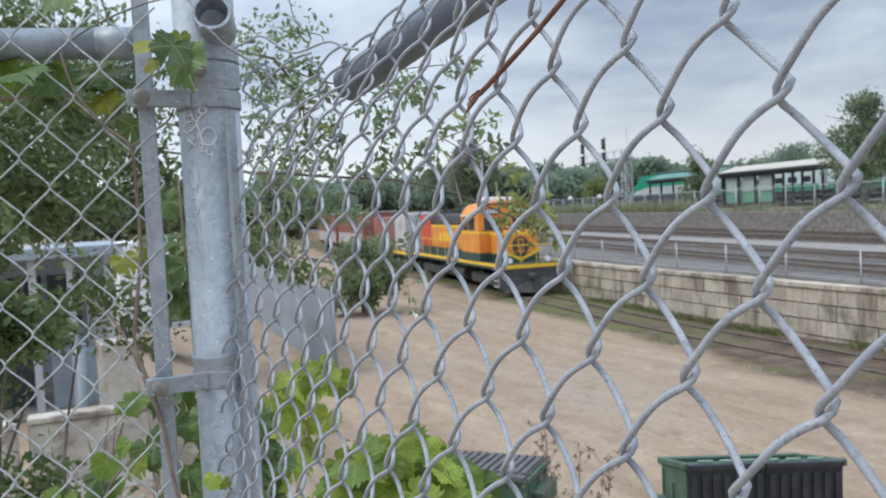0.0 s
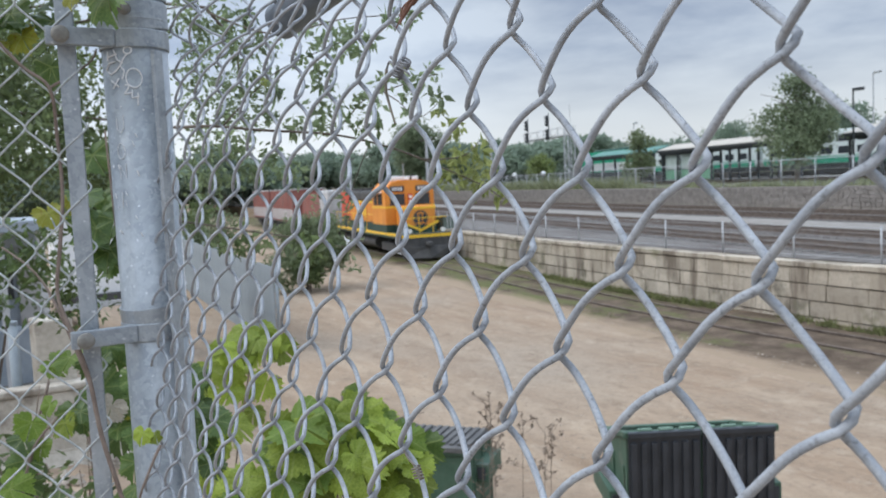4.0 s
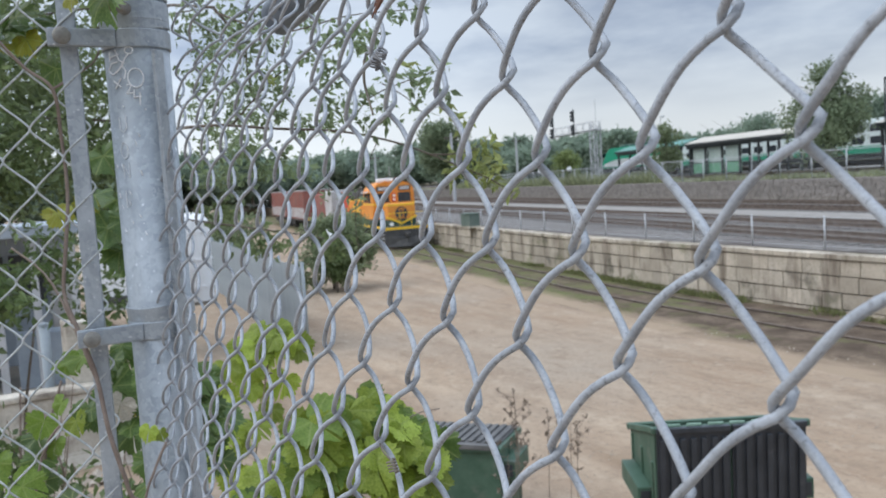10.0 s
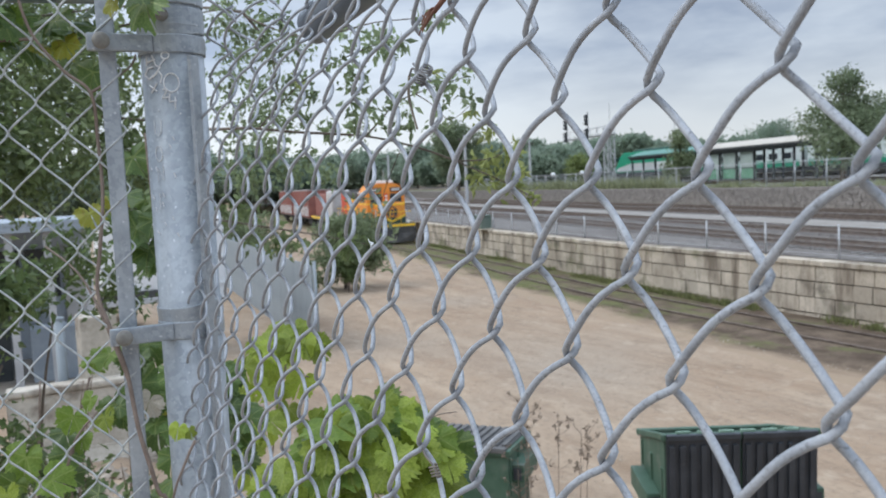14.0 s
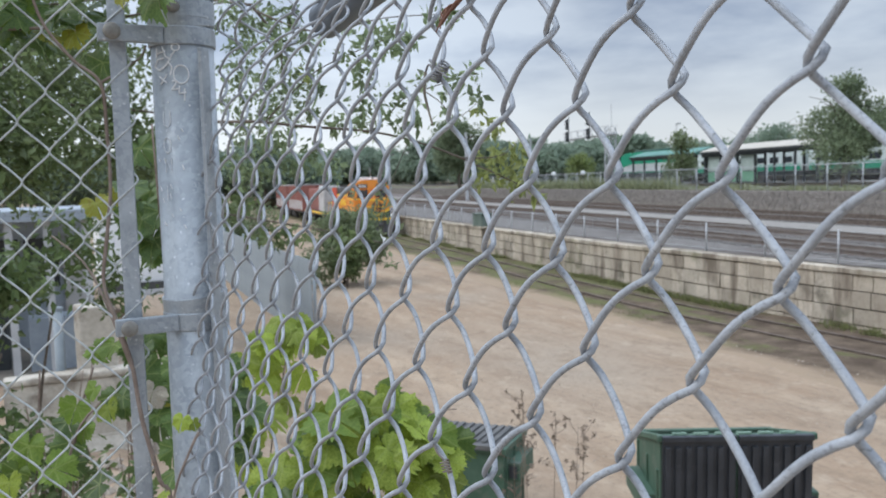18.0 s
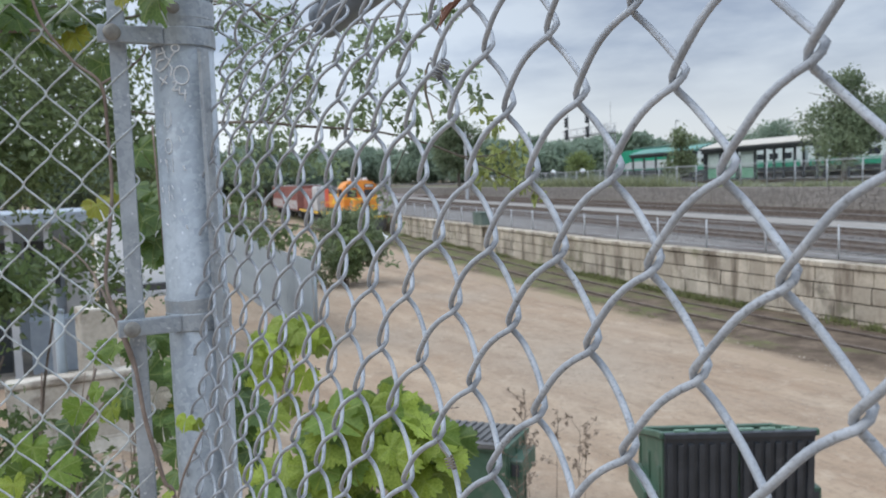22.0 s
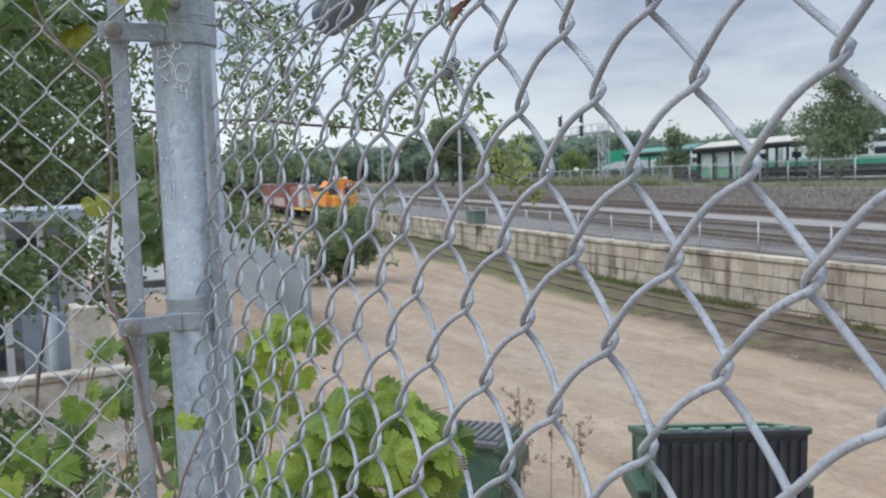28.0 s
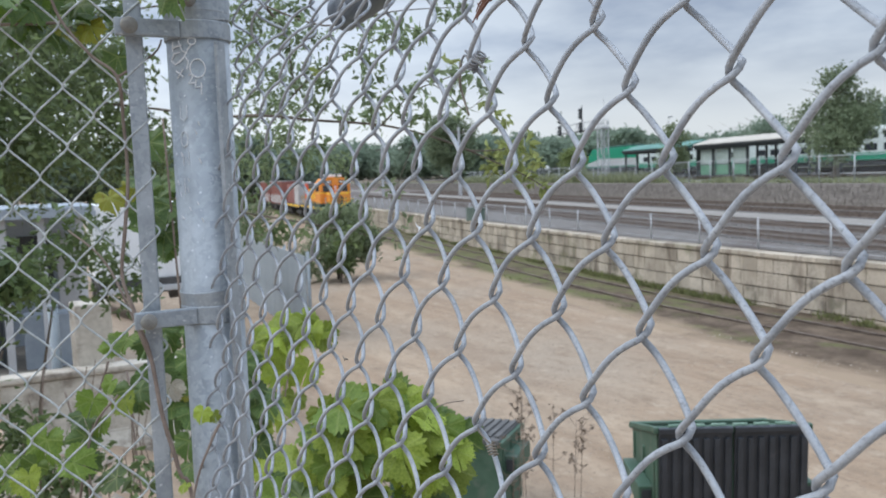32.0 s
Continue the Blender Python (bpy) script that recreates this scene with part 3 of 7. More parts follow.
def tube_data(pts, r, n=8, closed_ends=True, taper=None):
    """Vertices and faces of a tube along the points."""
    P = np.array(pts, dtype=float)
    T = np.gradient(P, axis=0)
    T /= np.linalg.norm(T, axis=1)[:, None] + 1e-12
    up = np.array([0.0, 1.0, 0.0]) if abs(T[0][1]) < 0.9 else np.array([0.0, 0.0, 1.0])
    A = np.cross(T, up)
    A /= np.linalg.norm(A, axis=1)[:, None] + 1e-12
    B = np.cross(T, A)
    R = np.full(len(P), r) if taper is None else np.array(taper)
    ang = np.arange(n) * 2 * math.pi / n
    V = (P[:, None, :] + R[:, None, None] * (A[:, None, :] * np.cos(ang)[None, :, None] + B[:, None, :] * np.sin(ang)[None, :, None])).reshape(-1, 3)
    F = [(i * n + k, i * n + (k + 1) % n, (i + 1) * n + (k + 1) % n, (i + 1) * n + k) for i in range(len(P) - 1) for k in range(n)]
    if closed_ends:
        F += [tuple(range(n))[::-1], tuple((len(P) - 1) * n + k for k in range(n))]
    return V.tolist(), F


def empty(name, m=None):
    o = new(name)
    if m is not None:
        o.matrix_basis = m
    return o


# ---- the lie of the land ----
def spur_y(x):
    """Middle of the siding: straight near the fence, bending away further off."""
    if x > -8:
        return 18.1
    if x > -34:
        return 18.1 + 0.003 * (x + 8) ** 2
    return 18.1 + 0.003 * 26 ** 2 + 0.156 * (-34 - x)


def spur_slope(x):
    return 0 if x > -8 else 0.006 * (x + 8) if x > -34 else -0.156


def main_y(x, off):
    """A line of the main railway, off metres from the lower wall's line at x = -30."""
    return off + 0.22 * (-30 - x)


# ---- ground, walls, tracks ----
WALL = 2.3
Z1, Z2 = 1.62, 3.05


def wall_y(x):
    return spur_y(x) + WALL


def sink(x):
    """The siding lies a little lower than the yard at its near end."""
    return -0.17 * min(1.0, max(0.0, (x + 34) / 14))


def terrace(x):
    """Height of the bank on which the fence stands: it falls away along the fence and ends in the far yard."""
    if x > -1:
        return 2.85
    if x > -8:
        return 2.85 + (x + 1) / 7 * 1.3
    if x > -30:
        return 1.55
    return max(0.0, 1.55 * (1 - (-30 - x) / 15))


def build_ground():
    # one sheet: yard, then up behind the walls to the horizon
    xs = [400, 200, 100] + [60 - 2 * k for k in range(90)] + [-150, -200, -400, -900]
    rows = []
    for x in xs:
        wy, ty = wall_y(x), main_y(x, 45.7)
        ys = [(-900, -0.5), (-60, -0.02), (-5, 0.0)] + [(-5 + (wy + 0.3 + 5) * k / 12, 0.0) for k in range(1, 13)]
        ys += [(wy + 0.32, Z1 - 0.02), (wy + 3, Z1 - 0.02), (ty - 1, Z1), (ty + 0.4, Z1), (ty + 0.42, Z2 - 0.03), (ty + 25, Z2), (ty + 90, Z2 + 1), (ty + 1500, 6)]
        t = terrace(x)
        ys = [(-900, t - 0.5), (-60, t), (-12, t), (-3, t), (0.4, t), (1.4, t * 0.78), (2.6, t * 0.45), (3.8, t * 0.15), (4.8, 0.0)] + [(4.8 + (wy + 0.3 - 4.8) * k / 12, sink(x) * min(1.0, max(0.0, (k - 5) / 2.5))) for k in range(1, 13)] + ys[15:]
        rows.append([(x, y, z + (0.035 * noise.noise((x * 0.3, y * 0.3, 0)) if -5 < y < wy - 0.5 else 0)) for y, z in ys])
    n = len(rows[0])
    V = [v for r in rows for v in r]
    F = [(i * n + k, i * n + k + 1, (i + 1) * n + k + 1, (i + 1) * n + k) for i in range(len(rows) - 1) for k in range(n - 1)]
    g = ob_from("ground", V, F, M["dirt"])
    tagged(g, "packed brown dirt yard with tyre tracks", "ground", kind="structure")


build_ground()


def band(name, label, f0, f1, z, material, cat="ground", crown=0.0, rough=0.0, drop=0.0, step=3, dz=None):
    xs = [60 - step * k for k in range(int(400 / step))]
    V, F, m = [], [], 5
    for x in xs:
        for k in range(m):
            t = k / (m - 1)
            V.append((x, f0(x) * (1 - t) + f1(x) * t + (rough * (0.5 * noise.noise((x * 0.3, 7.0, z)) + 0.35 * noise.noise((x * 1.9, 3.0, z)) + 0.3 * noise.noise((x * 5.1, 1.0, z))) if k == 0 else 0), z * (1 if k else 1 - drop) + (dz(x) if dz else 0.0) + crown * math.sin(math.pi * t) + 0.012 * noise.noise((x * 0.7, t * 5, z))))
    F = [(i * m + k, i * m + k + 1, (i + 1) * m + k + 1, (i + 1) * m + k) for i in range(len(xs) - 1) for k in range(m - 1)]
    ob = ob_from(name, V, F, material)
    ob.data.attributes.new("edge", "FLOAT", "POINT").data.foreach_set("value", [min(1.0, 1.6 * (i % m) / (m - 1)) for i in range(len(V))])
    return tagged(ob, label, cat, kind="structure")


band("ground_verge", "weedy oily dirt along the siding", lambda x: spur_y(x) - 2.6 - 1.1 * min(1.0, max(0.0, (x + 19) / 8)), lambda x: wall_y(x) + 0.2, 0.05, M["grass_ground"], crown=0.10, rough=0.6, drop=1.0, step=0.4, dz=sink)


def scatter_stones():
    """Loose grit thrown up along the edge of the siding and over the yard."""
    g = np.random.default_rng(41)
    V, F = [], []
    for k in range(5200):
        x = -7 - 38 * g.random() ** 1.4
        if k < 2400:
            y, s = spur_y(x) - 1.8 + g.normal() * 0.55, g.uniform(0.01, 0.03)
        else:
            y, s = g.uniform(6, spur_y(x) - 1.5), g.uniform(0.008, 0.018)
        z = 0.035 * noise.noise((x * 0.3, y * 0.3, 0)) + 0.01 + (sink(x) if y > spur_y(x) - 2.6 else 0.0)
        i = len(V)
        q = g.normal(size=(6, 3)) * 0.18 + np.array([(1, 0, 0), (-1, 0, 0), (0, 1, 0), (0, -1, 0), (0, 0, 0.7), (0, 0, -0.5)])
        V += (q * s + np.array([x, y, z])).tolist()
        F += [(i + a, i + b, i + c) for a, b, c in ((0, 2, 4), (2, 1, 4), (1, 3, 4), (3, 0, 4), (2, 0, 5), (1, 2, 5), (3, 1, 5), (0, 3, 5))]
    tagged(ob_from("loose_stones", V, F, M["rubble"]), "pale loose stones scattered along the siding", "stones", kind="stuff")


scatter_stones()
band("ground_ballast", "grey ballast of the main tracks", lambda x: wall_y(x) + 0.45, lambda x: main_y(x, 33.2), Z1 + 0.02, M["ballast"])
band("ground_path", "pale gravel service path", lambda x: main_y(x, 33.0), lambda x: main_y(x, 36.7), Z1 + 0.03, M["path"])
band("ground_bed", "dark oily ballast by the upper wall", lambda x: main_y(x, 36.6), lambda x: main_y(x, 45.4), Z1 + 0.02, M["brown_bed"])

for off, half in ((27.0, 0.95), (31.2, 1.3)):
    band("ground_bed", "rusty brown ballast under the main track", lambda x, o=off, h=half: main_y(x, o - h), lambda x, o=off, h=half: main_y(x, o + h), Z1 + 0.05, M["brown_bed"])


# ---- tracks ----
def rail_line(name, label, fy, z, x0, x1, step, gauge=1.435, ties=True, limit=300, dz=lambda x: 0.0):
    thing = tagged(empty(name), label, "railway track", kind="structure")
    xs = np.arange(x0, x1, -step)
    for side in (-1, 1):
        V, F = [], []
        prof = [(-0.065, 0), (0.065, 0), (0.065, 0.02), (0.01, 0.035), (0.01, 0.115), (0.035, 0.125), (0.035, 0.155), (-0.035, 0.155), (-0.035, 0.125), (-0.01, 0.115), (-0.01, 0.035), (-0.065, 0.02)]
        k = len(prof)
        for x in xs:
            V += [(x, fy(x) + side * gauge / 2 + u, z + dz(x) + v) for u, v in prof]
        F = [(i * k + a, i * k + (a + 1) % k, (i + 1) * k + (a + 1) % k, (i + 1) * k + a) for i in range(len(xs) - 1) for a in range(k)]
        r = ob_from("rail", V, F, M["rail"])
        r.parent = thing
    if ties:
        base = None
        x, count = x0, 0
        while x > x1 and count < limit:
            ang = math.degrees(math.atan((fy(x - 0.1) - fy(x + 0.1)) / -0.2))
            m = pose(x, fy(x), z + dz(x), 0, 0, ang + random.uniform(-1.5, 1.5))
            if base is None:
                base = part("tie", bx(-0.115, 0.115, -1.28, 1.28, -0.14, 0.004, bevel=0.012), M["tie"], thing)
                base.matrix_basis = m
            else:
                again(base, thing, m)
            x -= 0.55
            count += 1
    return thing


rail_line("track_1", "rusty siding track half sunk in weeds and dirt", spur_y, 0.04, 20, -110, 1.5, limit=150, dz=sink)
rail_line("track_2", "main line track on grey ballast", lambda x: main_y(x, 27.0), Z1 + 0.06, 20, -120, 3, limit=140)
rail_line("track_3", "main line track on grey ballast", lambda x: main_y(x, 31.2), Z1 + 0.06, 20, -120, 3, limit=140)
rail_line("track_4", "dark main line track below the stone wall", lambda x: main_y(x, 38.0), Z1 + 0.06, 10, -130, 3, limit=140)
rail_line("track_5", "dark main line track below the stone wall", lambda x: main_y(x, 42.0), Z1 + 0.06, 10, -130, 3, limit=140)


# ---- the block wall beside the siding ----
def build_block_wall():
    xs = [30 - 1.5 * k for k in range(75)]
    V, F = [], []
    for x in xs:
        y = wall_y(x)
        V += [(x, y + 0.05, -0.4), (x, y + 0.05, Z1 - 0.14), (x, y + 0.45, Z1 - 0.14), (x, y + 0.45, -0.4)]
    F = [(i * 4 + k, i * 4 + (k + 1) % 4, (i + 1) * 4 + (k + 1) % 4, (i + 1) * 4 + k) for i in range(len(xs) - 1) for k in range(4)]
    wall = tagged(ob_from("wall_lower", V, F, M["joint"]), "retaining wall of stacked pale concrete blocks, stained and weedy", "wall", kind="structure")
    H = 0.49
    rnd = random.Random(3)

    def block_shapes(L, count):
        out = []
        for k in range(count):
            b = bx(-L / 2 + 0.003, L / 2 - 0.003, -0.03, 0.24, 0.016, H - 0.02, bevel=0.013)
            for v in b.verts:
                v.co += Vector((rnd.uniform(-1, 1), rnd.uniform(-1, 1), rnd.uniform(-1, 1))) * 0.007
            me = bpy.data.meshes.new("block")
            b.to_mesh(me)
            b.free()
            me.materials.append(M["block"])
            out.append(me)
        return out

    for L, x0, x1 in ((0.66, -8.0, -62.0), (1.32, -62.33, -72.0)):
        shapes = block_shapes(L, 4)
        x = x0
        while x > x1:
            ang = math.degrees(math.atan(spur_slope(x)))
            for r in range(-1 if x > -33 else 0, 3):
                ox = x + (0.10, 0.0, 0.06, 0.20)[r] + rnd.uniform(-0.02, 0.02)
                o = new("block", shapes[rnd.randrange(4)])
                o.parent = wall
                o.matrix_basis = pose(ox, wall_y(ox) + rnd.uniform(-0.012, 0.012), r * H, 0, 0, ang + rnd.uniform(-0.5, 0.5))
            x -= L
    L = 1.22
    cap_me = bpy.data.meshes.new("coping")
    capm = bx(-L, L - 0.01, -0.09, 0.5, 0, 0.15, bevel=0.02)
    capm.to_mesh(cap_me)
    capm.free()
    cap_me.materials.append(M["block"])
    x = 8.0
    while x > -72:
        ang = math.degrees(math.atan(spur_slope(x)))
        o = new("coping", cap_me)
        o.parent = wall
        o.matrix_basis = pose(x, wall_y(x), Z1 - 0.15 + rnd.uniform(-0.01, 0.01), 0, 0, ang)
        x -= 2 * L


build_block_wall()


# ---- low fence on the block wall, fence on the stone wall ----
def far_fence(name, label, fy, z, h, x0, x1, step, r, toprail, mesh_step, group):
    thing = tagged(empty(name), label, "fence", kind="structure")
    b = cyl(bmesh.new(), (0, 0, 0), (0, 0, h), r, n=10)
    bmesh.ops.create_uvsphere(b, u_segments=10, v_segments=6, radius=r * 1.15, matrix=Matrix.Translation((0, 0, h)))
    first = part("post", b, M["pole_grey"], thing, smooth=True)
    first.matrix_basis = pose(x0, fy(x0), z)
    x = x0 - step
    while x > x1:
        again(first, thing, pose(x, fy(x), z, random.uniform(-0.8, 0.8), random.uniform(-0.8, 0.8)))
        x -= step
    xs = np.arange(x0, x1, -2.0)
    for zz, rr, nm in ((h - 0.03, r * 0.7, "top_rail"), (0.12, r * 0.25, "bottom_wire")):
        if nm == "top_rail" and not toprail:
            rr = r * 0.2
        v, f = tube_data([(x, fy(x), z + zz) for x in xs], rr, 6)
        ob_from(nm, v, f, M["pole_grey"]).parent = thing
    # thin wires of the netting
    V, F = [], []
    w = 0.0021
    x = x0
    while x > x1:
        for sgn in (-1, 1):
            xa, xb = x, x - sgn * h
            a, c = Vector((xa, fy(xa), z + 0.12)), Vector((xb, fy(xb), z + h))
            i = len(V)
            V += [(a.x - w, a.y, a.z), (a.x + w, a.y, a.z), (c.x + w, c.y, c.z), (c.x - w, c.y, c.z), (a.x, a.y - w, a.z), (a.x, a.y + w, a.z), (c.x, c.y + w, c.z), (c.x, c.y - w, c.z)]
            F += [(i, i + 1, i + 2, i + 3), (i + 4, i + 5, i + 6, i + 7)]
        x -= mesh_step
    net = ob_from("netting", V, F, M["pole_grey"])
    net.parent = thing
    tagged(net, kind="stuff")
    return thing


far_fence("fence_lower", "low galvanised fence on top of the block wall", lambda x: wall_y(x) + 0.63, Z1, 1.02, 4.95, -70, 2.88, 0.03, False, 0.12, "")
far_fence("fence_upper", "galvanised chain-link fence above the stone wall", lambda x: main_y(x, 46.6), Z2, 1.85, -1.66, -120, 3.2, 0.045, True, 0.075, "")


def build_stone_wall():
    xs = [20 - 5 * k for k in range(72)]
    V, F = [], []
    for x in xs:
        y = main_y(x, 45.7)
        V += [(x, y + 0.06, Z1 - 0.2), (x, y + 0.06, Z2), (x, y + 0.7, Z2), (x, y + 0.7, Z1 - 0.2)]
    F = [(i * 4 + k, i * 4 + (k + 1) % 4, (i + 1) * 4 + (k + 1) % 4, (i + 1) * 4 + k) for i in range(len(xs) - 1) for k in range(4)]
    wall = tagged(ob_from("wall_upper", V, F, M["stone_gap"]), "low wall of rough grey stone blocks above the tracks", "wall", kind="structure")
    rnd = random.Random(8)
    V, F = [], []
    n = 0
    for r in range(6):
        z = Z1 - 0.05 + r * 0.243
        x = 5.0 + rnd.random()
        while x > -170:
            l = rnd.uniform(0.3, 0.85)
            y = main_y(x, 45.7) - rnd.uniform(0, 0.04)
            i = len(V)
            zz0, zz1 = z + 0.003, z + 0.241
            e = 0.022
            yb = y + 0.35
            sl = 0.22
            a, c = x - 0.006, x - l + 0.006
            V += [(a, y + 0.045, zz0), (c, y + 0.045 + sl * l, zz0), (c, y + 0.045 + sl * l, zz1), (a, y + 0.045, zz1), (a - e, y + rnd.uniform(0, 0.04), zz0 + e), (c + e, y + sl * l, zz0 + e), (c + e, y + sl * l + rnd.uniform(0, 0.04), zz1 - e), (a - e, y, zz1 - e)]
            F += [(i, i + 1, i + 5, i + 4), (i + 1, i + 2, i + 6, i + 5), (i + 2, i + 3, i + 7, i + 6), (i + 3, i, i + 4, i + 7), (i + 4, i + 5, i + 6, i + 7)]
            x -= l
    st = ob_from("stones", V, F, M["stone"])
    st.parent = wall
    tagged(st, kind="stuff")


build_stone_wall()


# ---- the chain-link fence in front of the camera ----
W, H = 0.0677, 0.0771
X5, Z5 = 1.0018, 4.3993
WIRE_R = 0.0017


def bulge(x, z):
    """How far the loose netting leans out from the line of the fence, and how it draws in to the corner post."""
    s = 0.188 * (z - 4.402) - 0.0005
    near = min(1.0, max(0.0, (0.86 - x) / 0.2))
    top = 0.015 * min(1.0, max(0.0, (z - 4.51) / 0.07)) + 0.3 * max(0.0, z - 4.59)
    lean = s + top * near
    draw = max(0.005, 0.013 + 0.075 * (z - 4.2)) * max(0.0, (0.60 - x) / 0.38) ** 1.3
    return lean - draw


def knuckle(i, j):
    x, z = X5 + i * W / 2, Z5 + j * H / 2
    v = noise.noise_vector((i * 0.37 + 3, j * 0.41, 1.7)) * (0.0008 if x > 0.8 else 0.003)
    y = bulge(x, z)
    # the top corner has slipped down and hangs slack towards the post
    slack = min(1.0, max(0.0, (0.55 - x) / 0.15)) * min(1.0, max(0.0, (z - 4.58) / 0.05))
    y += 0.012 * slack - 0.04 * min(1.0, max(0.0, (0.28 - x) / 0.06)) * min(1.0, max(0.0, (z - 4.62) / 0.04))
    z -= slack * (0.003 + 0.24 * max(0.0, z - 4.60))
    return Vector((x + v.x, y + v.y, z + v.z))


def picket(p, j0, j1, place, seg=12, front=0.0073, back=0.0061, over=0.006, hook=0.0066, up=0.0027, bow=0.122, skew=2.2, fall=-0.1, ease=0.0, reach=3, hook_reach=1):
    """One bent wire between the knuckle columns p and p + 1: the rising legs lie in front and arch, the turn on the far side is a sharp hook."""
    pts = []
    for j in range(j0, j1):
        rising = (p + j) % 2 == 0
        a = place(p, j) if rising else place(p + 1, j)
        b = place(p + 1, j + 1) if rising else place(p, j + 1)
        side = b - a
        side.z = 0
        side.normalize()
        a2, b2 = (a - side * over, b + side * hook) if rising else (a - side * hook, b + side * over)
        (b2 if rising else a2).z += up
        near = Vector((side.y, -side.x, 0)) * (front if rising else back)
        arch, power = (bow, skew) if rising else (fall, 1.0)
        for k in range(seg):
            t = k / seg
            e = (1 - ease) * t + ease * (0.5 - 0.5 * math.cos(math.pi * t)) - arch * math.sin(math.pi * t ** power)
            q = a2.lerp(b2, e)
            q.z = a2.z + (b2.z - a2.z) * t
            pts.append(q + near * math.sin(math.pi * t) ** 0.7)
    pts.append(b2)
    # round the turns
    for _ in range(2):
        pts = [pts[0]] + [pts[k - 1] * 0.25 + pts[k] * 0.5 + pts[k + 1] * 0.25 if min(k % seg, seg - k % seg) < (hook_reach if (p + j0 + (k + seg // 2) // seg) % 2 else reach) else pts[k] for k in range(1, len(pts) - 1)] + [pts[-1]]
    return pts


def twisted_end(q, r=0.003):
    """The two turns of wire that close the netting at its top edge."""
    return [(q.x + r * math.cos(a), q.y + r * math.sin(a), q.z + 0.004 * a) for a in [0.5 * k for k in range(16)]]


def build_right_fence():
    thing = tagged(empty("chain_link_fence"), "weathered galvanised chain-link netting, sagging from a loose top rail", "fence")
    for p in range(-25, 34):
        v, f = tube_data(picket(p, -34, 8, knuckle), WIRE_R, 8)
        ob_from("wire", v, f, M["wire"], True).parent = thing
    return thing


right_fence = build_right_fence()

LD = Vector((-0.265, -0.964, 0)).normalized()
LN = Vector((LD.y, -LD.x, 0))
LB = Vector((0.138, -0.125, 0))
LW, LH = 0.0698, 0.0757


def left_at(s, z, off=0.0):
    """A point of the left fence: s metres along it from the tension bar, off metres towards the camera's side."""
    q = LB + LD * s - LN * off
    return Vector((q.x, q.y, z))


def left_knuckle(i, j):
    v = noise.noise_vector((i * 0.37 + 13, j * 0.41, 5.7)) * 0.002
    return left_at(-0.0155 - i * LW / 2, 4.5295 + j * LH / 2) + v


def build_left_fence():
    thing = tagged(empty("chain_link_fence"), "weathered galvanised chain-link netting laced to a tension bar", "fence")
    for p in range(-46, 0):
        v, f = tube_data(picket(p, -40, 6, left_knuckle, front=0.003, back=0.003, over=0.0022, hook=0.0022, up=0.0, bow=0.01, skew=1.0, fall=0.004, ease=0.14, reach=2, hook_reach=2), 0.00135, 7)
        ob_from("wire", v, f, M["wire_pale"], True).parent = thing
        if p % 2 == 0:
            v, f = tube_data(twisted_end(left_knuckle(p, 6)), 0.0014, 6)
            ob_from("twisted_end", v, f, M["wire_pale"], True).parent = thing
    return thing


left_fence = build_left_fence()

PX, PY, PR = 0.131, -0.044, 0.0402


def ring(bm, r0, r1, z0, z1, n=40):
    """A band round the origin."""
    prof = [(r0, z0), (r1 - 0.0006, z0), (r1, z0 + 0.0012), (r1, z1 - 0.0012), (r1 - 0.0006, z1), (r0, z1)]
    k = len(prof)
    vs = [[bm.verts.new((r * math.cos(2 * math.pi * a / n), r * math.sin(2 * math.pi * a / n), z)) for r, z in prof] for a in range(n)]
    for a in range(n):
        for b in range(k):
            bm.faces.new((vs[a][b], vs[(a + 1) % n][b], vs[(a + 1) % n][(b + 1) % k], vs[a][(b + 1) % k]))
    return bm


def scrawl(points, r=0.00085):
    """A scratched line of paint on the post: angle in degrees round it and height."""
    q = []
    for a, z in points:
        q.append(((PR + 0.0006) * math.cos(radians(a)), (PR + 0.0006) * math.sin(radians(a)), z))
    return q


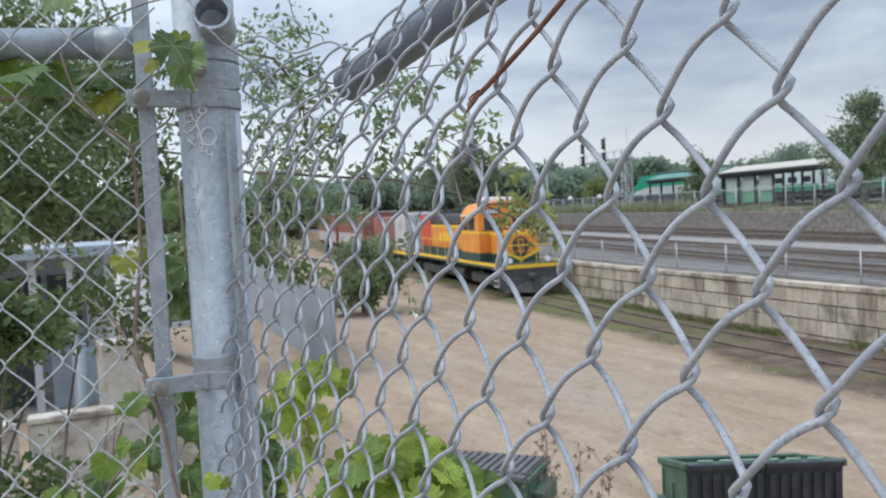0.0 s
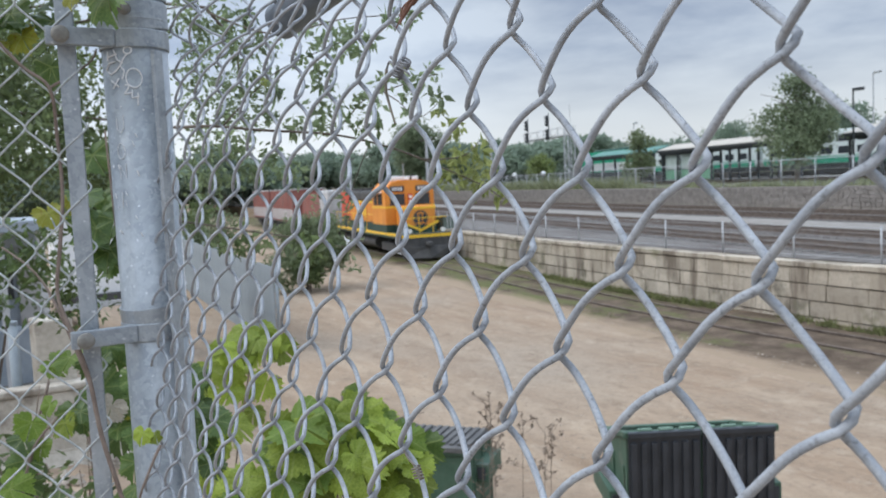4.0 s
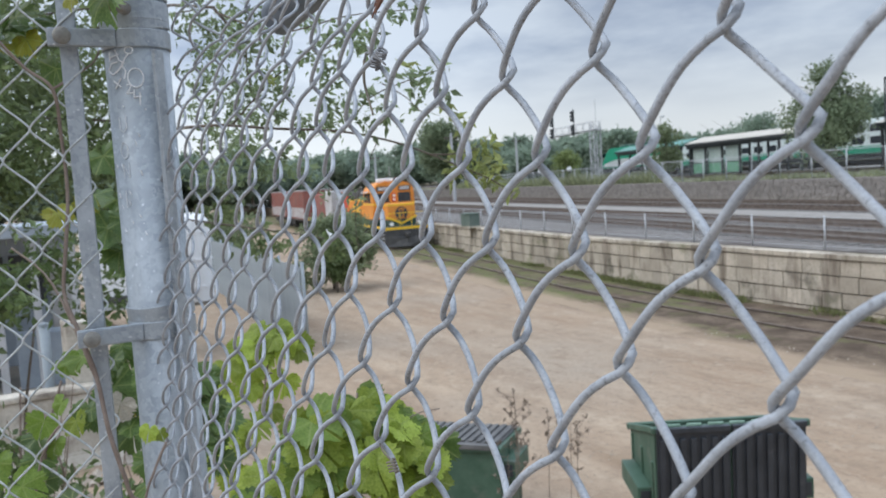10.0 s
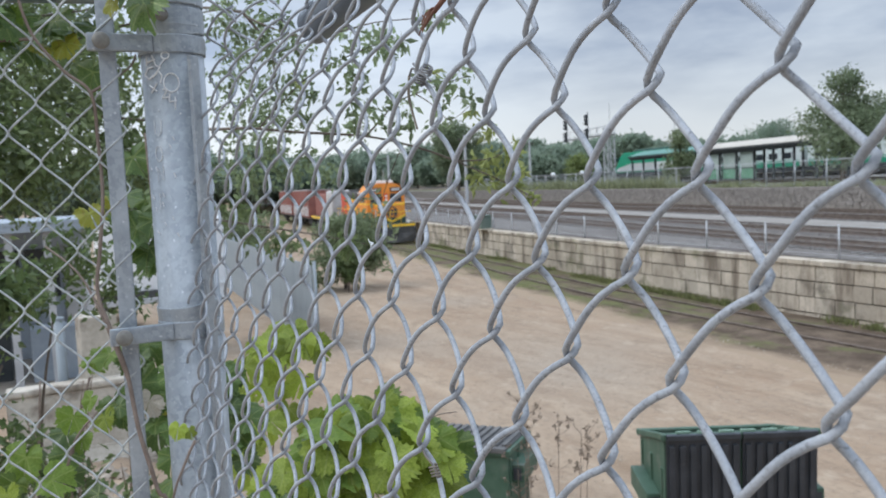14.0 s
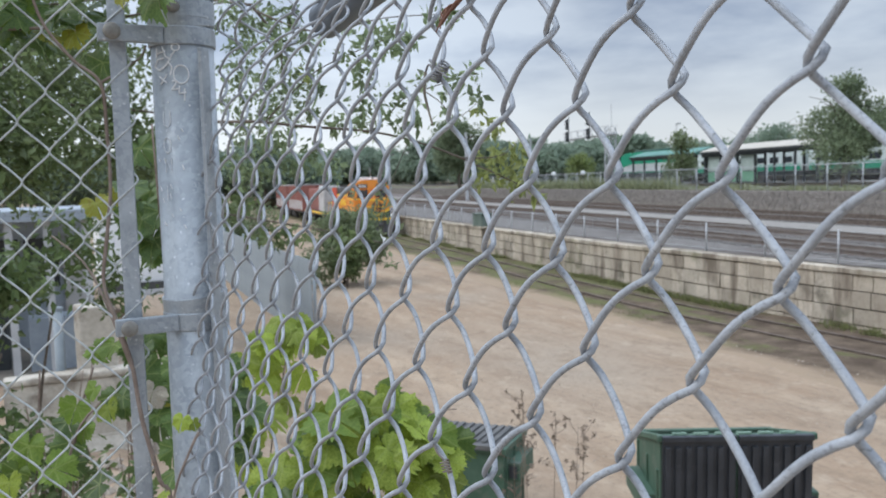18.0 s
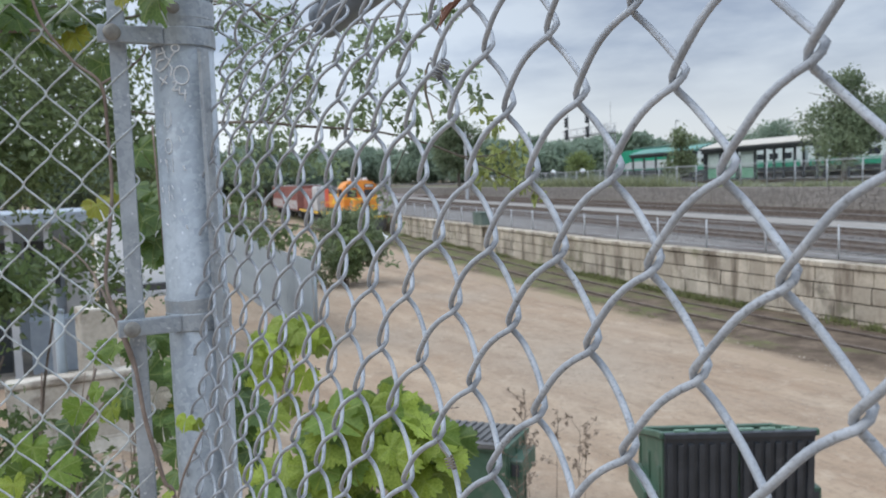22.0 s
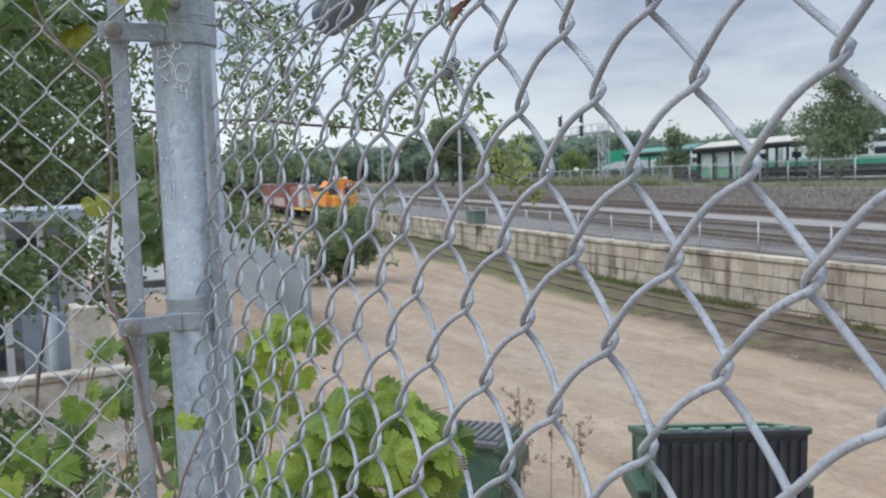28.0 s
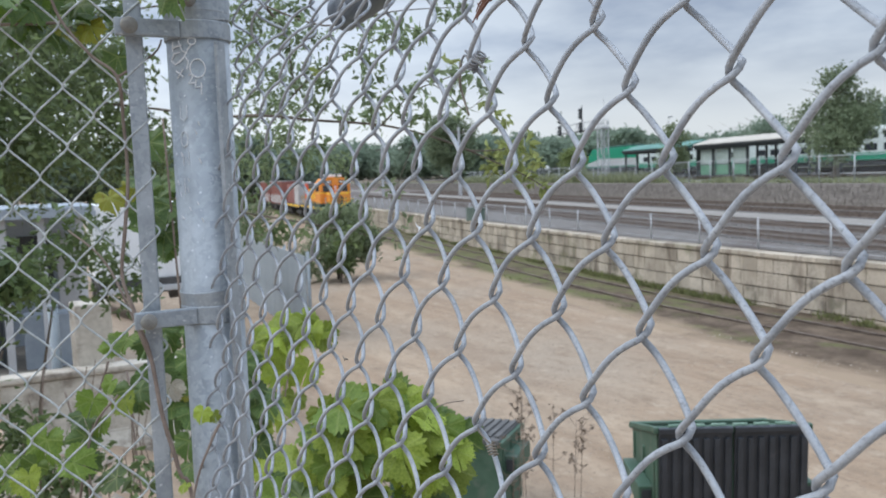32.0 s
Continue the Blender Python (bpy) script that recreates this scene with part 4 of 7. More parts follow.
def build_post():
    base = 2.6
    thing = tagged(empty("fence_post", pose(PX, PY, base)), "galvanised steel corner post with clamps and scratched white graffiti", "post")
    b = cyl(bmesh.new(), (0, 0, 0), (0, 0, 2.25), PR, n=48)
    part("tube", b, M["galv"], thing, smooth=True)
    tube = thing.children[0]
    tube.data.polygons.foreach_set("use_smooth", [len(p.vertices) == 4 for p in tube.data.polygons])
    # clamp bands with an arm to the tension bar
    arm = (Vector((0.131, -0.138, 0)) - Vector((PX, PY, 0)))
    ang = math.degrees(math.atan2(arm.y, arm.x))
    for z in (4.265, 4.637, 3.75, 3.2):
        band_ob = part("clamp", ring(bmesh.new(), PR, PR + 0.0028, -0.0115, 0.0115), M["galv"], thing)
        band_ob.matrix_basis = pose(0, 0, z - base, 0, 0, ang)
        a = part("arm", bx(PR - 0.012, arm.length + 0.012, -0.0055, 0.0055, -0.011, 0.011, bevel=0.002, m=Matrix.Translation((0, 0.029, 0))), M["galv"], band_ob)
        bo = cyl(bmesh.new(), (arm.length - 0.004, 0.012, 0), (arm.length - 0.004, 0.046, 0), 0.0085, n=16)
        bmesh.ops.create_uvsphere(bo, u_segments=16, v_segments=8, radius=0.0105, matrix=Matrix.Translation((arm.length - 0.004, 0.043, 0)) @ Matrix.Diagonal((1, 0.55, 1, 1)))
        part("bolt", bo, M["rusty_bolt"], band_ob, "rusty round bolt head", smooth=True)
        b2 = part("clamp", ring(bmesh.new(), PR, PR + 0.0026, -0.011, 0.011), M["galv"], thing)
        b2.matrix_basis = pose(0, 0, z - base + 0.024, 6, 4, 0)
    for z in (4.70, 4.672):
        c = part("clamp", ring(bmesh.new(), PR, PR + 0.003, -0.012, 0.012), M["galv"], thing)
        c.matrix_basis = pose(0, 0, z - base)
    # bolt of the right-hand clamp
    bo = cyl(bmesh.new(), (0.035, -0.012, 4.672 - base), (0.062, -0.03, 4.672 - base), 0.008, n=14)
    bmesh.ops.create_uvsphere(bo, u_segments=14, v_segments=8, radius=0.010, matrix=Matrix.Translation((0.062, -0.03, 4.672 - base)))
    part("bolt", bo, M["rusty_bolt"], thing, "rusty round bolt head", smooth=True)
    # empty cup that held the top rail
    cup = ring(bmesh.new(), 0.0205, 0.025, -0.005, 0.048, 36)
    cyl(cup, (0, 0, -0.005), (0, 0, 0.004), 0.0245, n=36)
    cu = part("rail_cup", cup, M["galv"], thing, "empty rail-end cup")
    cu.matrix_basis = pose(0.03, 0.012, 4.728 - base, 0, 74, -18)
    # graffiti: strokes in millimetres, across the post and down from the middle of the big ring
    strokes = [
        [(-31.6, -34.3), (-32.0, -22.6)],
        [(-31.6, -27.2), (-21.1, -30.1)],
        [(-24.9, -36.0), (-21.1, -23.0), (-14.9, -18.8)],
        [(-23.2, -20.9), (-30.8, -19.7), (-34.5, -11.7), (-29.5, -5.9), (-21.1, -11.7), (-16.5, -18.4)],
        [(-9.9, -29.3), (-14.0, -24.3), (-18.2, -15.9), (-25.3, -7.5)],
        [(-18.2, -15.9), (-14.0, -9.2), (-16.5, 0.8)],
        [(-29.5, 2.1), (-21.1, 10.5)],
        [(-20.7, 0.0), (-28.3, 11.7)],
        [(-14.9, 8.4), (-9.9, 7.5), (-10.7, 12.5), (-15.7, 19.2), (-7.8, 18.4)],
        [(-6.1, 14.6), (-7.3, 24.3), (1.9, 23.0)],
        [(0.2, 18.4), (-0.7, 33.9)],
        [(-21.1, 33.9), (-20.7, 35.5)],
        [(4.4, 38.9), (5.6, 40.6)],
    ]
    strokes.append([(-8.6 + 4.8 * math.cos(0.6 * k), -34.3 + 4.4 * math.sin(0.6 * k)) for k in range(12)])
    strokes.append([(-3.2 + 9.3 * math.cos(0.4 * k), 0.0 + 11.8 * math.sin(0.4 * k)) for k in range(17)])
    for line in strokes:
        fine = []
        for (a0, z0), (a1, z1) in zip(line, line[1:]):
            fine += [(a0 + (a1 - a0) * k / 4, z0 + (z1 - z0) * k / 4) for k in range(4)]
        fine.append(line[-1])
        v, f = tube_data(scrawl([(-9.2 + math.degrees(math.asin(a / 40.2)), 4.587 - base - z / 1000) for a, z in fine]), 0.0009, 5)
        ob_from("graffiti", v, f, M["white_paint"]).parent = thing
    faint = [[(-52, 4.540), (-52, 4.524), (-44, 4.520), (-38, 4.526), (-38, 4.541)], [(-47 + 8 * math.cos(0.6 * k), 4.497 + 0.010 * math.sin(0.6 * k)) for k in range(11)], [(-52, 4.462), (-52, 4.480), (-40, 4.463), (-40, 4.481)], [(-52, 4.446), (-52, 4.425)]]
    for pts in faint:
        v, f = tube_data(scrawl([(a, z - base) for a, z in pts]), 0.00045, 5)
        ob_from("graffiti", v, f, M["white_paint"]).parent = thing
    rnd = random.Random(4)
    for k in range(14):
        a, z = rnd.uniform(-75, -15), rnd.uniform(4.38, 4.54)
        v, f = tube_data(scrawl([(a, z - base), (a + 3, z - base - rnd.uniform(0.002, 0.007))]), rnd.uniform(0.0005, 0.001), 5)
        ob_from("paint_chip", v, f, M["white_paint"]).parent = thing
    return thing


post = build_post()


def build_tension_bars():
    bar = tagged(empty("tension_bar", pose(0.138, -0.125, 2.9, 0, 0, math.degrees(math.atan2(LD.y, LD.x)))), "flat galvanised tension bar clamped beside the post", "bar")
    part("bar", bx(-0.0105, 0.0105, -0.003, 0.003, 0, 1.95, bevel=0.0012), M["galv"], bar)
    bar = tagged(empty("tension_bar", pose(0.1795, -0.0265, 2.9, 0, 0, 135)), "flat galvanised tension bar clamped beside the post", "bar")
    part("bar", bx(-0.0085, 0.0085, -0.003, 0.003, 0, 1.72, bevel=0.0012), M["galv"], bar)


build_tension_bars()


def build_rails():
    rail = tagged(empty("top_rail"), "galvanised top rail of the fence with a worn sleeve", "rail")
    a, b = left_at(0.005, 4.7185, -0.034), left_at(3.2, 4.735, -0.034)
    part("tube", cyl(bmesh.new(), a, b, 0.0205, n=32), M["galv"], rail, smooth=True)
    c, d = left_at(0.012, 4.7186, -0.034), left_at(0.062, 4.7188, -0.034)
    part("sleeve", cyl(bmesh.new(), c, d, 0.0216, n=32), M["galv"], rail, "scuffed brownish sleeve", smooth=True)
    part("stub", cyl(bmesh.new(), left_at(-0.07, 4.712, -0.034), a, 0.012, n=20), M["galv"], rail, smooth=True)
    loose = tagged(empty("top_rail"), "dark grey loose top rail hanging free of its cup", "rail")
    p, q = Vector((0.335, 0.086, 4.632)), Vector((0.335 + 2.4, 0.086 + 0.62, 4.632 + 0.56))
    V, F = tube_data([p.lerp(q, k / 12) for k in range(13)], 0.0212, 28, closed_ends=False)
    V2, F2 = tube_data([p.lerp(q, k / 12) for k in range(13)], 0.0188, 28, closed_ends=False)
    n = len(V)
    F = F + [tuple(i + n for i in f[::-1]) for f in F2] + [(k, n + k, n + (k + 1) % 28, (k + 1) % 28) for k in range(28)]
    o = ob_from("tube", V + V2, F, M["dark_tube"], True)
    o.parent = loose


build_rails()


# ---- leaves ----
def leaf_mesh(name, outline, size, fold, curl, material, seed, wave=0.0):
    """A leaf of one blade: outline is a list of (angle, radius) round the stalk's end, mirrored."""
    rnd = random.Random(seed)
    pts = [(a, r) for a, r in outline] + [(-a, r) for a, r in outline[::-1] if a not in (0, 180)]
    V = [(0, 0, 0)]
    for frac in (0.55, 1.0):
        for a, r in pts:
            rr = r * frac * size * (1 + rnd.uniform(-0.06, 0.06))
            x, y = rr * math.sin(radians(a)), rr * math.cos(radians(a))
            z = fold * abs(x) - curl * (x * x + y * y) / size + wave * size * frac * math.sin(a * 0.09 + seed)
            V.append((x, y, z))
    n = len(pts)
    F = [(0, 1 + k, 1 + (k + 1) % n) for k in range(n - 1)]
    F += [(1 + k, 1 + n + k, 1 + n + (k + 1) % n, 1 + (k + 1) % n) for k in range(n - 1)]
    me = bpy.data.meshes.new(name)
    me.from_pydata(V, [], F)
    me.update()
    me.polygons.foreach_set("use_smooth", [True] * len(me.polygons))
    me.materials.append(material)
    return me


def grape_outline(rnd):
    key = [(0, 1.0), (14, 0.88), (26, 0.76), (34, 0.79), (48, 0.89), (56, 0.84), (70, 0.73), (84, 0.76), (100, 0.78), (118, 0.70), (138, 0.58), (155, 0.48), (170, 0.22), (176, 0.05)]
    out = []
    for k, (a, r) in enumerate(key):
        out.append((a, r * rnd.uniform(0.94, 1.06)))
        if k < len(key) - 2:
            a2, r2 = key[k + 1]
            out.append(((a + a2) / 2 - 1.5, (r + r2) / 2 * 1.07))
            out.append(((a + a2) / 2 + 1.5, (r + r2) / 2 * 0.93))
    return out


RL = random.Random(21)
GRAPE = [leaf_mesh("leaf", grape_outline(RL), 1.0, RL.uniform(0.12, 0.4), RL.uniform(0.05, 0.35), M["leaf_vine"], k, 0.05) for k in range(6)]
GRAPE_MID = [leaf_mesh("leaf", grape_outline(RL), 1.0, RL.uniform(0.12, 0.4), RL.uniform(0.05, 0.35), M["leaf_mid"], k + 30, 0.05) for k in range(3)]
GRAPE_OLD = [leaf_mesh("leaf", grape_outline(RL), 1.0, RL.uniform(0.12, 0.35), RL.uniform(0.1, 0.4), M["leaf_old"], k + 10, 0.05) for k in range(3)]
GRAPE_YELLOW = [leaf_mesh("leaf", grape_outline(RL), 1.0, 0.3, 0.3, M["leaf_yellow"], k + 20, 0.06) for k in range(2)]


def put_leaf(parent, me, q, size, toward, rnd, droop=50):
    """Hangs a leaf at q, its face turned roughly to a direction, its tip down."""
    f = Vector(toward) + Vector((rnd.uniform(-0.7, 0.7), rnd.uniform(-0.7, 0.7), rnd.uniform(0.0, 0.9)))
    f.normalize()
    tip = Vector((rnd.uniform(-0.8, 0.8), rnd.uniform(-0.8, 0.8), -1.0))
    y = (tip - f * tip.dot(f)).normalized()
    x = y.cross(f)
    m = Matrix((x, y, f)).transposed().to_4x4()
    o = new("leaf", me)
    o.parent = parent
    o.matrix_basis = Matrix.Translation(q) @ m @ Matrix.Diagonal((size, size, size, 1))
    return o


def stem(parent, pts, r, material, taper=0.6, name="stem"):
    pts = [Vector(p) for p in pts]
    fine = []
    for k in range(len(pts) - 1):
        p0, p1, p2, p3 = pts[max(0, k - 1)], pts[k], pts[k + 1], pts[min(len(pts) - 1, k + 2)]
        for s in range(5):
            t = s / 5
            fine.append(0.5 * ((2 * p1) + (p2 - p0) * t + (2 * p0 - 5 * p1 + 4 * p2 - p3) * t * t + (3 * p1 - p0 - 3 * p2 + p3) * t ** 3))
    fine.append(pts[-1])
    R = [r * (1 - (1 - taper) * k / len(fine)) * (1 + 0.15 * noise.noise(p * 40)) for k, p in enumerate(fine)]
    v, f = tube_data(fine, r, 8, taper=R)
    o = ob_from(name, v, f, material, True)
    o.parent = parent
    return o


def vine(label, spots, n, size, toward, seed, meshes, stems=(), spread=1.0):
    """A grapevine: leaves scattered in ellipsoids (x, y, z, rx, ry, rz, share)."""
    rnd = random.Random(seed)
    thing = tagged(empty("grapevine"), label, "vine", "grapevines on the fence")
    total = sum(s[6] for s in spots)
    for x, y, z, rx, ry, rz, share in spots:
        for k in range(int(n * share / total)):
            while True:
                u = Vector((rnd.uniform(-1, 1), rnd.uniform(-1, 1), rnd.uniform(-1, 1)))
                if u.length < 1:
                    break
            q = Vector((x + u.x * rx, y + u.y * ry, z + u.z * rz))
            put_leaf(thing, rnd.choice(meshes), q, size * rnd.uniform(0.55, 1.15), toward, rnd)
    for pts, r in stems:
        stem(thing, pts, r, M["vine_stem"])
    return thing


OPEN_SIDE = (0.9, -0.4, 0.25)
vine("bright green grapevine leaves crowding beside the fence", [(-0.42, 0.40, 3.87, 0.12, 0.17, 0.09, 3), (-0.38, 0.515, 3.80, 0.1, 0.095, 0.11, 2), (-0.46, 0.27, 3.74, 0.12, 0.12, 0.08, 2), (-0.40, 0.41, 3.6, 0.12, 0.17, 0.12, 2)], 130, 0.078, OPEN_SIDE, 5, GRAPE + GRAPE_MID + GRAPE_OLD[:1],
     [([(-0.5, 0.5, 2.6), (-0.48, 0.45, 3.3), (-0.42, 0.40, 3.75), (-0.40, 0.42, 3.98)], 0.004), ([(-0.42, 0.4, 3.75), (-0.38, 0.52, 3.9), (-0.36, 0.60, 3.92)], 0.002)])
vine("yellow-green grapevine shoot behind the netting", [(-0.86, 0.36, 4.03, 0.08, 0.09, 0.05, 3), (-0.88, 0.30, 3.92, 0.08, 0.10, 0.09, 2), (-0.80, 0.22, 3.80, 0.08, 0.10, 0.10, 2)], 46, 0.055, OPEN_SIDE, 6, GRAPE, [([(-0.9, 0.2, 2.6), (-0.85, 0.25, 3.5), (-0.86, 0.36, 4.05)], 0.003)])


def placed_vine(label, leaves, stems, seed):
    """A grapevine on the left fence, its leaves (kind, along, height, off, size) hung one by one."""
    rnd = random.Random(seed)
    thing = tagged(empty("grapevine"), label, "vine", "grapevines on the fence")
    kinds = {"b": GRAPE[:1] + GRAPE_MID * 2, "o": GRAPE_OLD + GRAPE_MID[:1], "d": GRAPE_OLD, "y": GRAPE_YELLOW}
    for kind, along, z, off, size in leaves:
        put_leaf(thing, rnd.choice(kinds[kind]), left_at(along, z + 0.35 * size, off), size, OPEN_SIDE, rnd)
    for pts, r in stems:
        stem(thing, pts, r, M["vine_stem"])
    return thing


placed_vine("young green grapevine leaves low behind the corner netting", [
    ("b", 0.108, 4.121, -0.12, 0.030), ("b", 0.082, 4.147, -0.12, 0.022), ("b", 0.061, 4.122, -0.10, 0.026), ("o", 0.040, 4.137, -0.10, 0.023),
    ("d", 0.142, 4.078, -0.20, 0.030), ("d", 0.141, 4.043, -0.20, 0.034), ("d", 0.141, 4.008, -0.20, 0.030), ("o", 0.169, 4.068, -0.10, 0.047),
    ("b", 0.124, 4.051, -0.05, 0.036), ("b", 0.182, 4.039, -0.05, 0.032), ("b", 0.078, 4.181, -0.25, 0.040), ("b", 0.102, 4.177, -0.25, 0.029),
    ("o", 0.117, 4.067, -0.20, 0.027), ("b", 0.180, 4.045, -0.08, 0.028), ("o", 0.215, 4.030, -0.10, 0.040), ("d", 0.09, 3.99, -0.15, 0.034)],
    [([left_at(0.14, 2.9, -0.2), left_at(0.13, 3.6, -0.2), left_at(0.14, 4.0, -0.2), left_at(0.10, 4.17, -0.2)], 0.003), ([left_at(0.17, 2.9, -0.1), left_at(0.16, 3.7, -0.1), left_at(0.12, 4.05, -0.1), left_at(0.07, 4.14, -0.1)], 0.0026)], 7)
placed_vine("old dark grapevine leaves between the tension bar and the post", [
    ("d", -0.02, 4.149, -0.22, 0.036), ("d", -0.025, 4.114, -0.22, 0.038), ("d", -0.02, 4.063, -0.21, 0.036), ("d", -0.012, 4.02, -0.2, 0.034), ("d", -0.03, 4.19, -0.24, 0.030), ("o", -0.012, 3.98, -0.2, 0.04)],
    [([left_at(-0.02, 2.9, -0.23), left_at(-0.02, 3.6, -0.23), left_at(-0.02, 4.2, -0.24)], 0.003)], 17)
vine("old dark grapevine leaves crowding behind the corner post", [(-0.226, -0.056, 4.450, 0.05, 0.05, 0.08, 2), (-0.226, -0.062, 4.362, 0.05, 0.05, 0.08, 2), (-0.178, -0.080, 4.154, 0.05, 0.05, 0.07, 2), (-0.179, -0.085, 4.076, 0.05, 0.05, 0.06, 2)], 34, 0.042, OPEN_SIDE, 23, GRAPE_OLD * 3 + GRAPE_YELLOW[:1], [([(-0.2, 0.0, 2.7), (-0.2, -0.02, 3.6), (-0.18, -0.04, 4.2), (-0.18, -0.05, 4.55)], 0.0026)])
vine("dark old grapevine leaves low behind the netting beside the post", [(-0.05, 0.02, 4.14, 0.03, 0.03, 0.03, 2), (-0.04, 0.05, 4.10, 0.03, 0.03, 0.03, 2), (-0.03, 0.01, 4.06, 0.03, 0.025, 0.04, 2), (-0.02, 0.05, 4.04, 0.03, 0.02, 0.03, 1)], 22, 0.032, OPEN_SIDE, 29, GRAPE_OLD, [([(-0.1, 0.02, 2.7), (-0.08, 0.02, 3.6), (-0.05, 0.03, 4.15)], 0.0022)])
hanging = tagged(empty("dead_leaf"), "yellow-brown dying vine leaf hanging from the stem", "leaf")
put_leaf(hanging, GRAPE_YELLOW[1], Vector((-0.094, -0.149, 4.422)), 0.030, (1.0, -0.25, 0.0), random.Random(5))
bleached = tagged(empty("dead_leaf"), "bleached curled dead leaf between the tension bar and the post", "leaf")
put_leaf(bleached, leaf_mesh("leaf", grape_outline(random.Random(4)), 1.0, 0.7, 0.6, M["leaf_dead"], 41, 0.12), left_at(-0.008, 4.158, -0.06), 0.030, (1.0, -0.2, 0.0), random.Random(9))
placed_vine("bright young grapevine leaves crowding over the top rail", [
    ("b", 0.293, 4.727, 0.04, 0.022), ("b", 0.284, 4.715, 0.03, 0.025), ("b", 0.254, 4.734, 0.05, 0.025), ("b", 0.247, 4.743, 0.04, 0.021),
    ("b", 0.276, 4.689, 0.03, 0.022), ("b", 0.293, 4.672, 0.05, 0.034), ("b", 0.276, 4.705, 0.06, 0.019), ("b", 0.215, 4.753, 0.04, 0.020),
    ("b", 0.230, 4.733, 0.05, 0.019), ("b", 0.295, 4.749, 0.04, 0.020), ("b", 0.274, 4.598, -0.05, 0.021), ("b", 0.32, 4.70, 0.04, 0.03), ("b", 0.34, 4.74, 0.04, 0.03), ("b", 0.33, 4.655, 0.03, 0.034), ("o", 0.37, 4.70, 0.02, 0.04), ("b", 0.39, 4.74, 0.02, 0.035)],
    [([left_at(0.5, 4.72, 0.02), left_at(0.36, 4.73, 0.03), left_at(0.22, 4.75, 0.04)], 0.0025)], 8)
placed_vine("large old grapevine leaves drooping from the top rail", [
    ("o", 0.226, 4.703, 0.02, 0.042), ("o", 0.194, 4.700, 0.03, 0.031), ("o", 0.197, 4.656, 0.01, 0.045), ("o", 0.143, 4.659, 0.02, 0.040),
    ("d", 0.126, 4.655, -0.03, 0.040), ("d", 0.113, 4.671, -0.04, 0.032), ("d", 0.051, 4.652, -0.05, 0.035), ("d", 0.029, 4.681, -0.05, 0.023),
    ("o", 0.177, 4.705, -0.02, 0.023), ("y", 0.093, 4.635, -0.04, 0.024), ("d", 0.102, 4.781, -0.06, 0.051), ("d", 0.203, 4.793, -0.04, 0.030),
    ("d", 0.271, 4.779, -0.04, 0.031), ("d", 0.266, 4.658, -0.03, 0.032), ("d", 0.30, 4.63, -0.05, 0.040), ("d", 0.24, 4.63, -0.05, 0.036), ("d", 0.35, 4.65, -0.04, 0.045), ("d", 0.16, 4.635, -0.06, 0.032),
    ("o", 0.166, 4.672, -0.05, 0.045), ("o", 0.151, 4.640, -0.05, 0.040), ("b", 0.131, 4.655, -0.05, 0.042), ("d", 0.114, 4.632, -0.05, 0.042), ("o", 0.089, 4.645, -0.05, 0.045), ("d", 0.074, 4.668, -0.06, 0.036), ("y", 0.061, 4.640, -0.05, 0.028), ("d", 0.025, 4.660, -0.06, 0.034), ("d", 0.031, 4.600, -0.06, 0.036), ("b", 0.180, 4.690, -0.04, 0.040)],
    [([left_at(0.5, 4.60, -0.03), left_at(0.3, 4.64, -0.03), left_at(0.09, 4.65, -0.02)], 0.003)], 9)


def climbing_stem():
    thing = tagged(empty("grapevine"), "bare brown woody vine stem twined through the netting", "vine", "grapevines on the fence")
    line = [(0.10, 4.70, 0.004), (0.086, 4.651, 0.004), (0.052, 4.605, 0.007), (0.022, 4.577, 0.008), (0.0204, 4.52, -0.004), (0.020, 4.447, -0.005), (0.0266, 4.38, 0.004), (0.033, 4.323, 0.008), (0.021, 4.2775, 0.012), (0.0035, 4.216, 0.016), (-0.006, 4.14, 0.018), (-0.023, 4.06, 0.018), (-0.04, 3.95, 0.01), (-0.05, 3.2, 0.0)]
    stem(thing, [left_at(s, z, o) for s, z, o in line][::-1], 0.0030, M["vine_stem"], 0.6)
    stem(thing, [left_at(0.0035, 4.21, 0.016), left_at(0.06, 4.33, -0.05), left_at(0.12, 4.38, -0.10)], 0.002, M["vine_stem"])
    stem(thing, [left_at(0.022, 4.577, 0.008), left_at(-0.02, 4.61, -0.02), left_at(-0.03, 4.63, -0.03)], 0.0018, M["vine_stem"])
    stem(thing, [(0.247, -0.068, 4.14), (0.245, -0.083, 4.11), (0.236, -0.10, 4.06), (0.20, -0.13, 3.9)], 0.0018, M["vine_stem"])
    rnd = random.Random(9)
    for q, s in (((0.235, -0.085, 4.155), 0.017), ((0.238, -0.072, 4.15), 0.012), ((0.22, -0.11, 4.06), 0.012)):
        put_leaf(thing, GRAPE[1], Vector(q), s, OPEN_SIDE, rnd)
    for q, s, me in (((0.207, -0.083, 4.680), 0.046, GRAPE_OLD[0]), ((0.212, -0.095, 4.695), 0.036, GRAPE_OLD[1]), ((0.205, -0.125, 4.695), 0.022, GRAPE_YELLOW[0]), ((0.205, -0.12, 4.675), 0.018, GRAPE_YELLOW[1]), ((0.20, -0.085, 4.71), 0.016, GRAPE[2])):
        put_leaf(thing, me, Vector(q), s, OPEN_SIDE, rnd)
    return thing


climbing_stem()


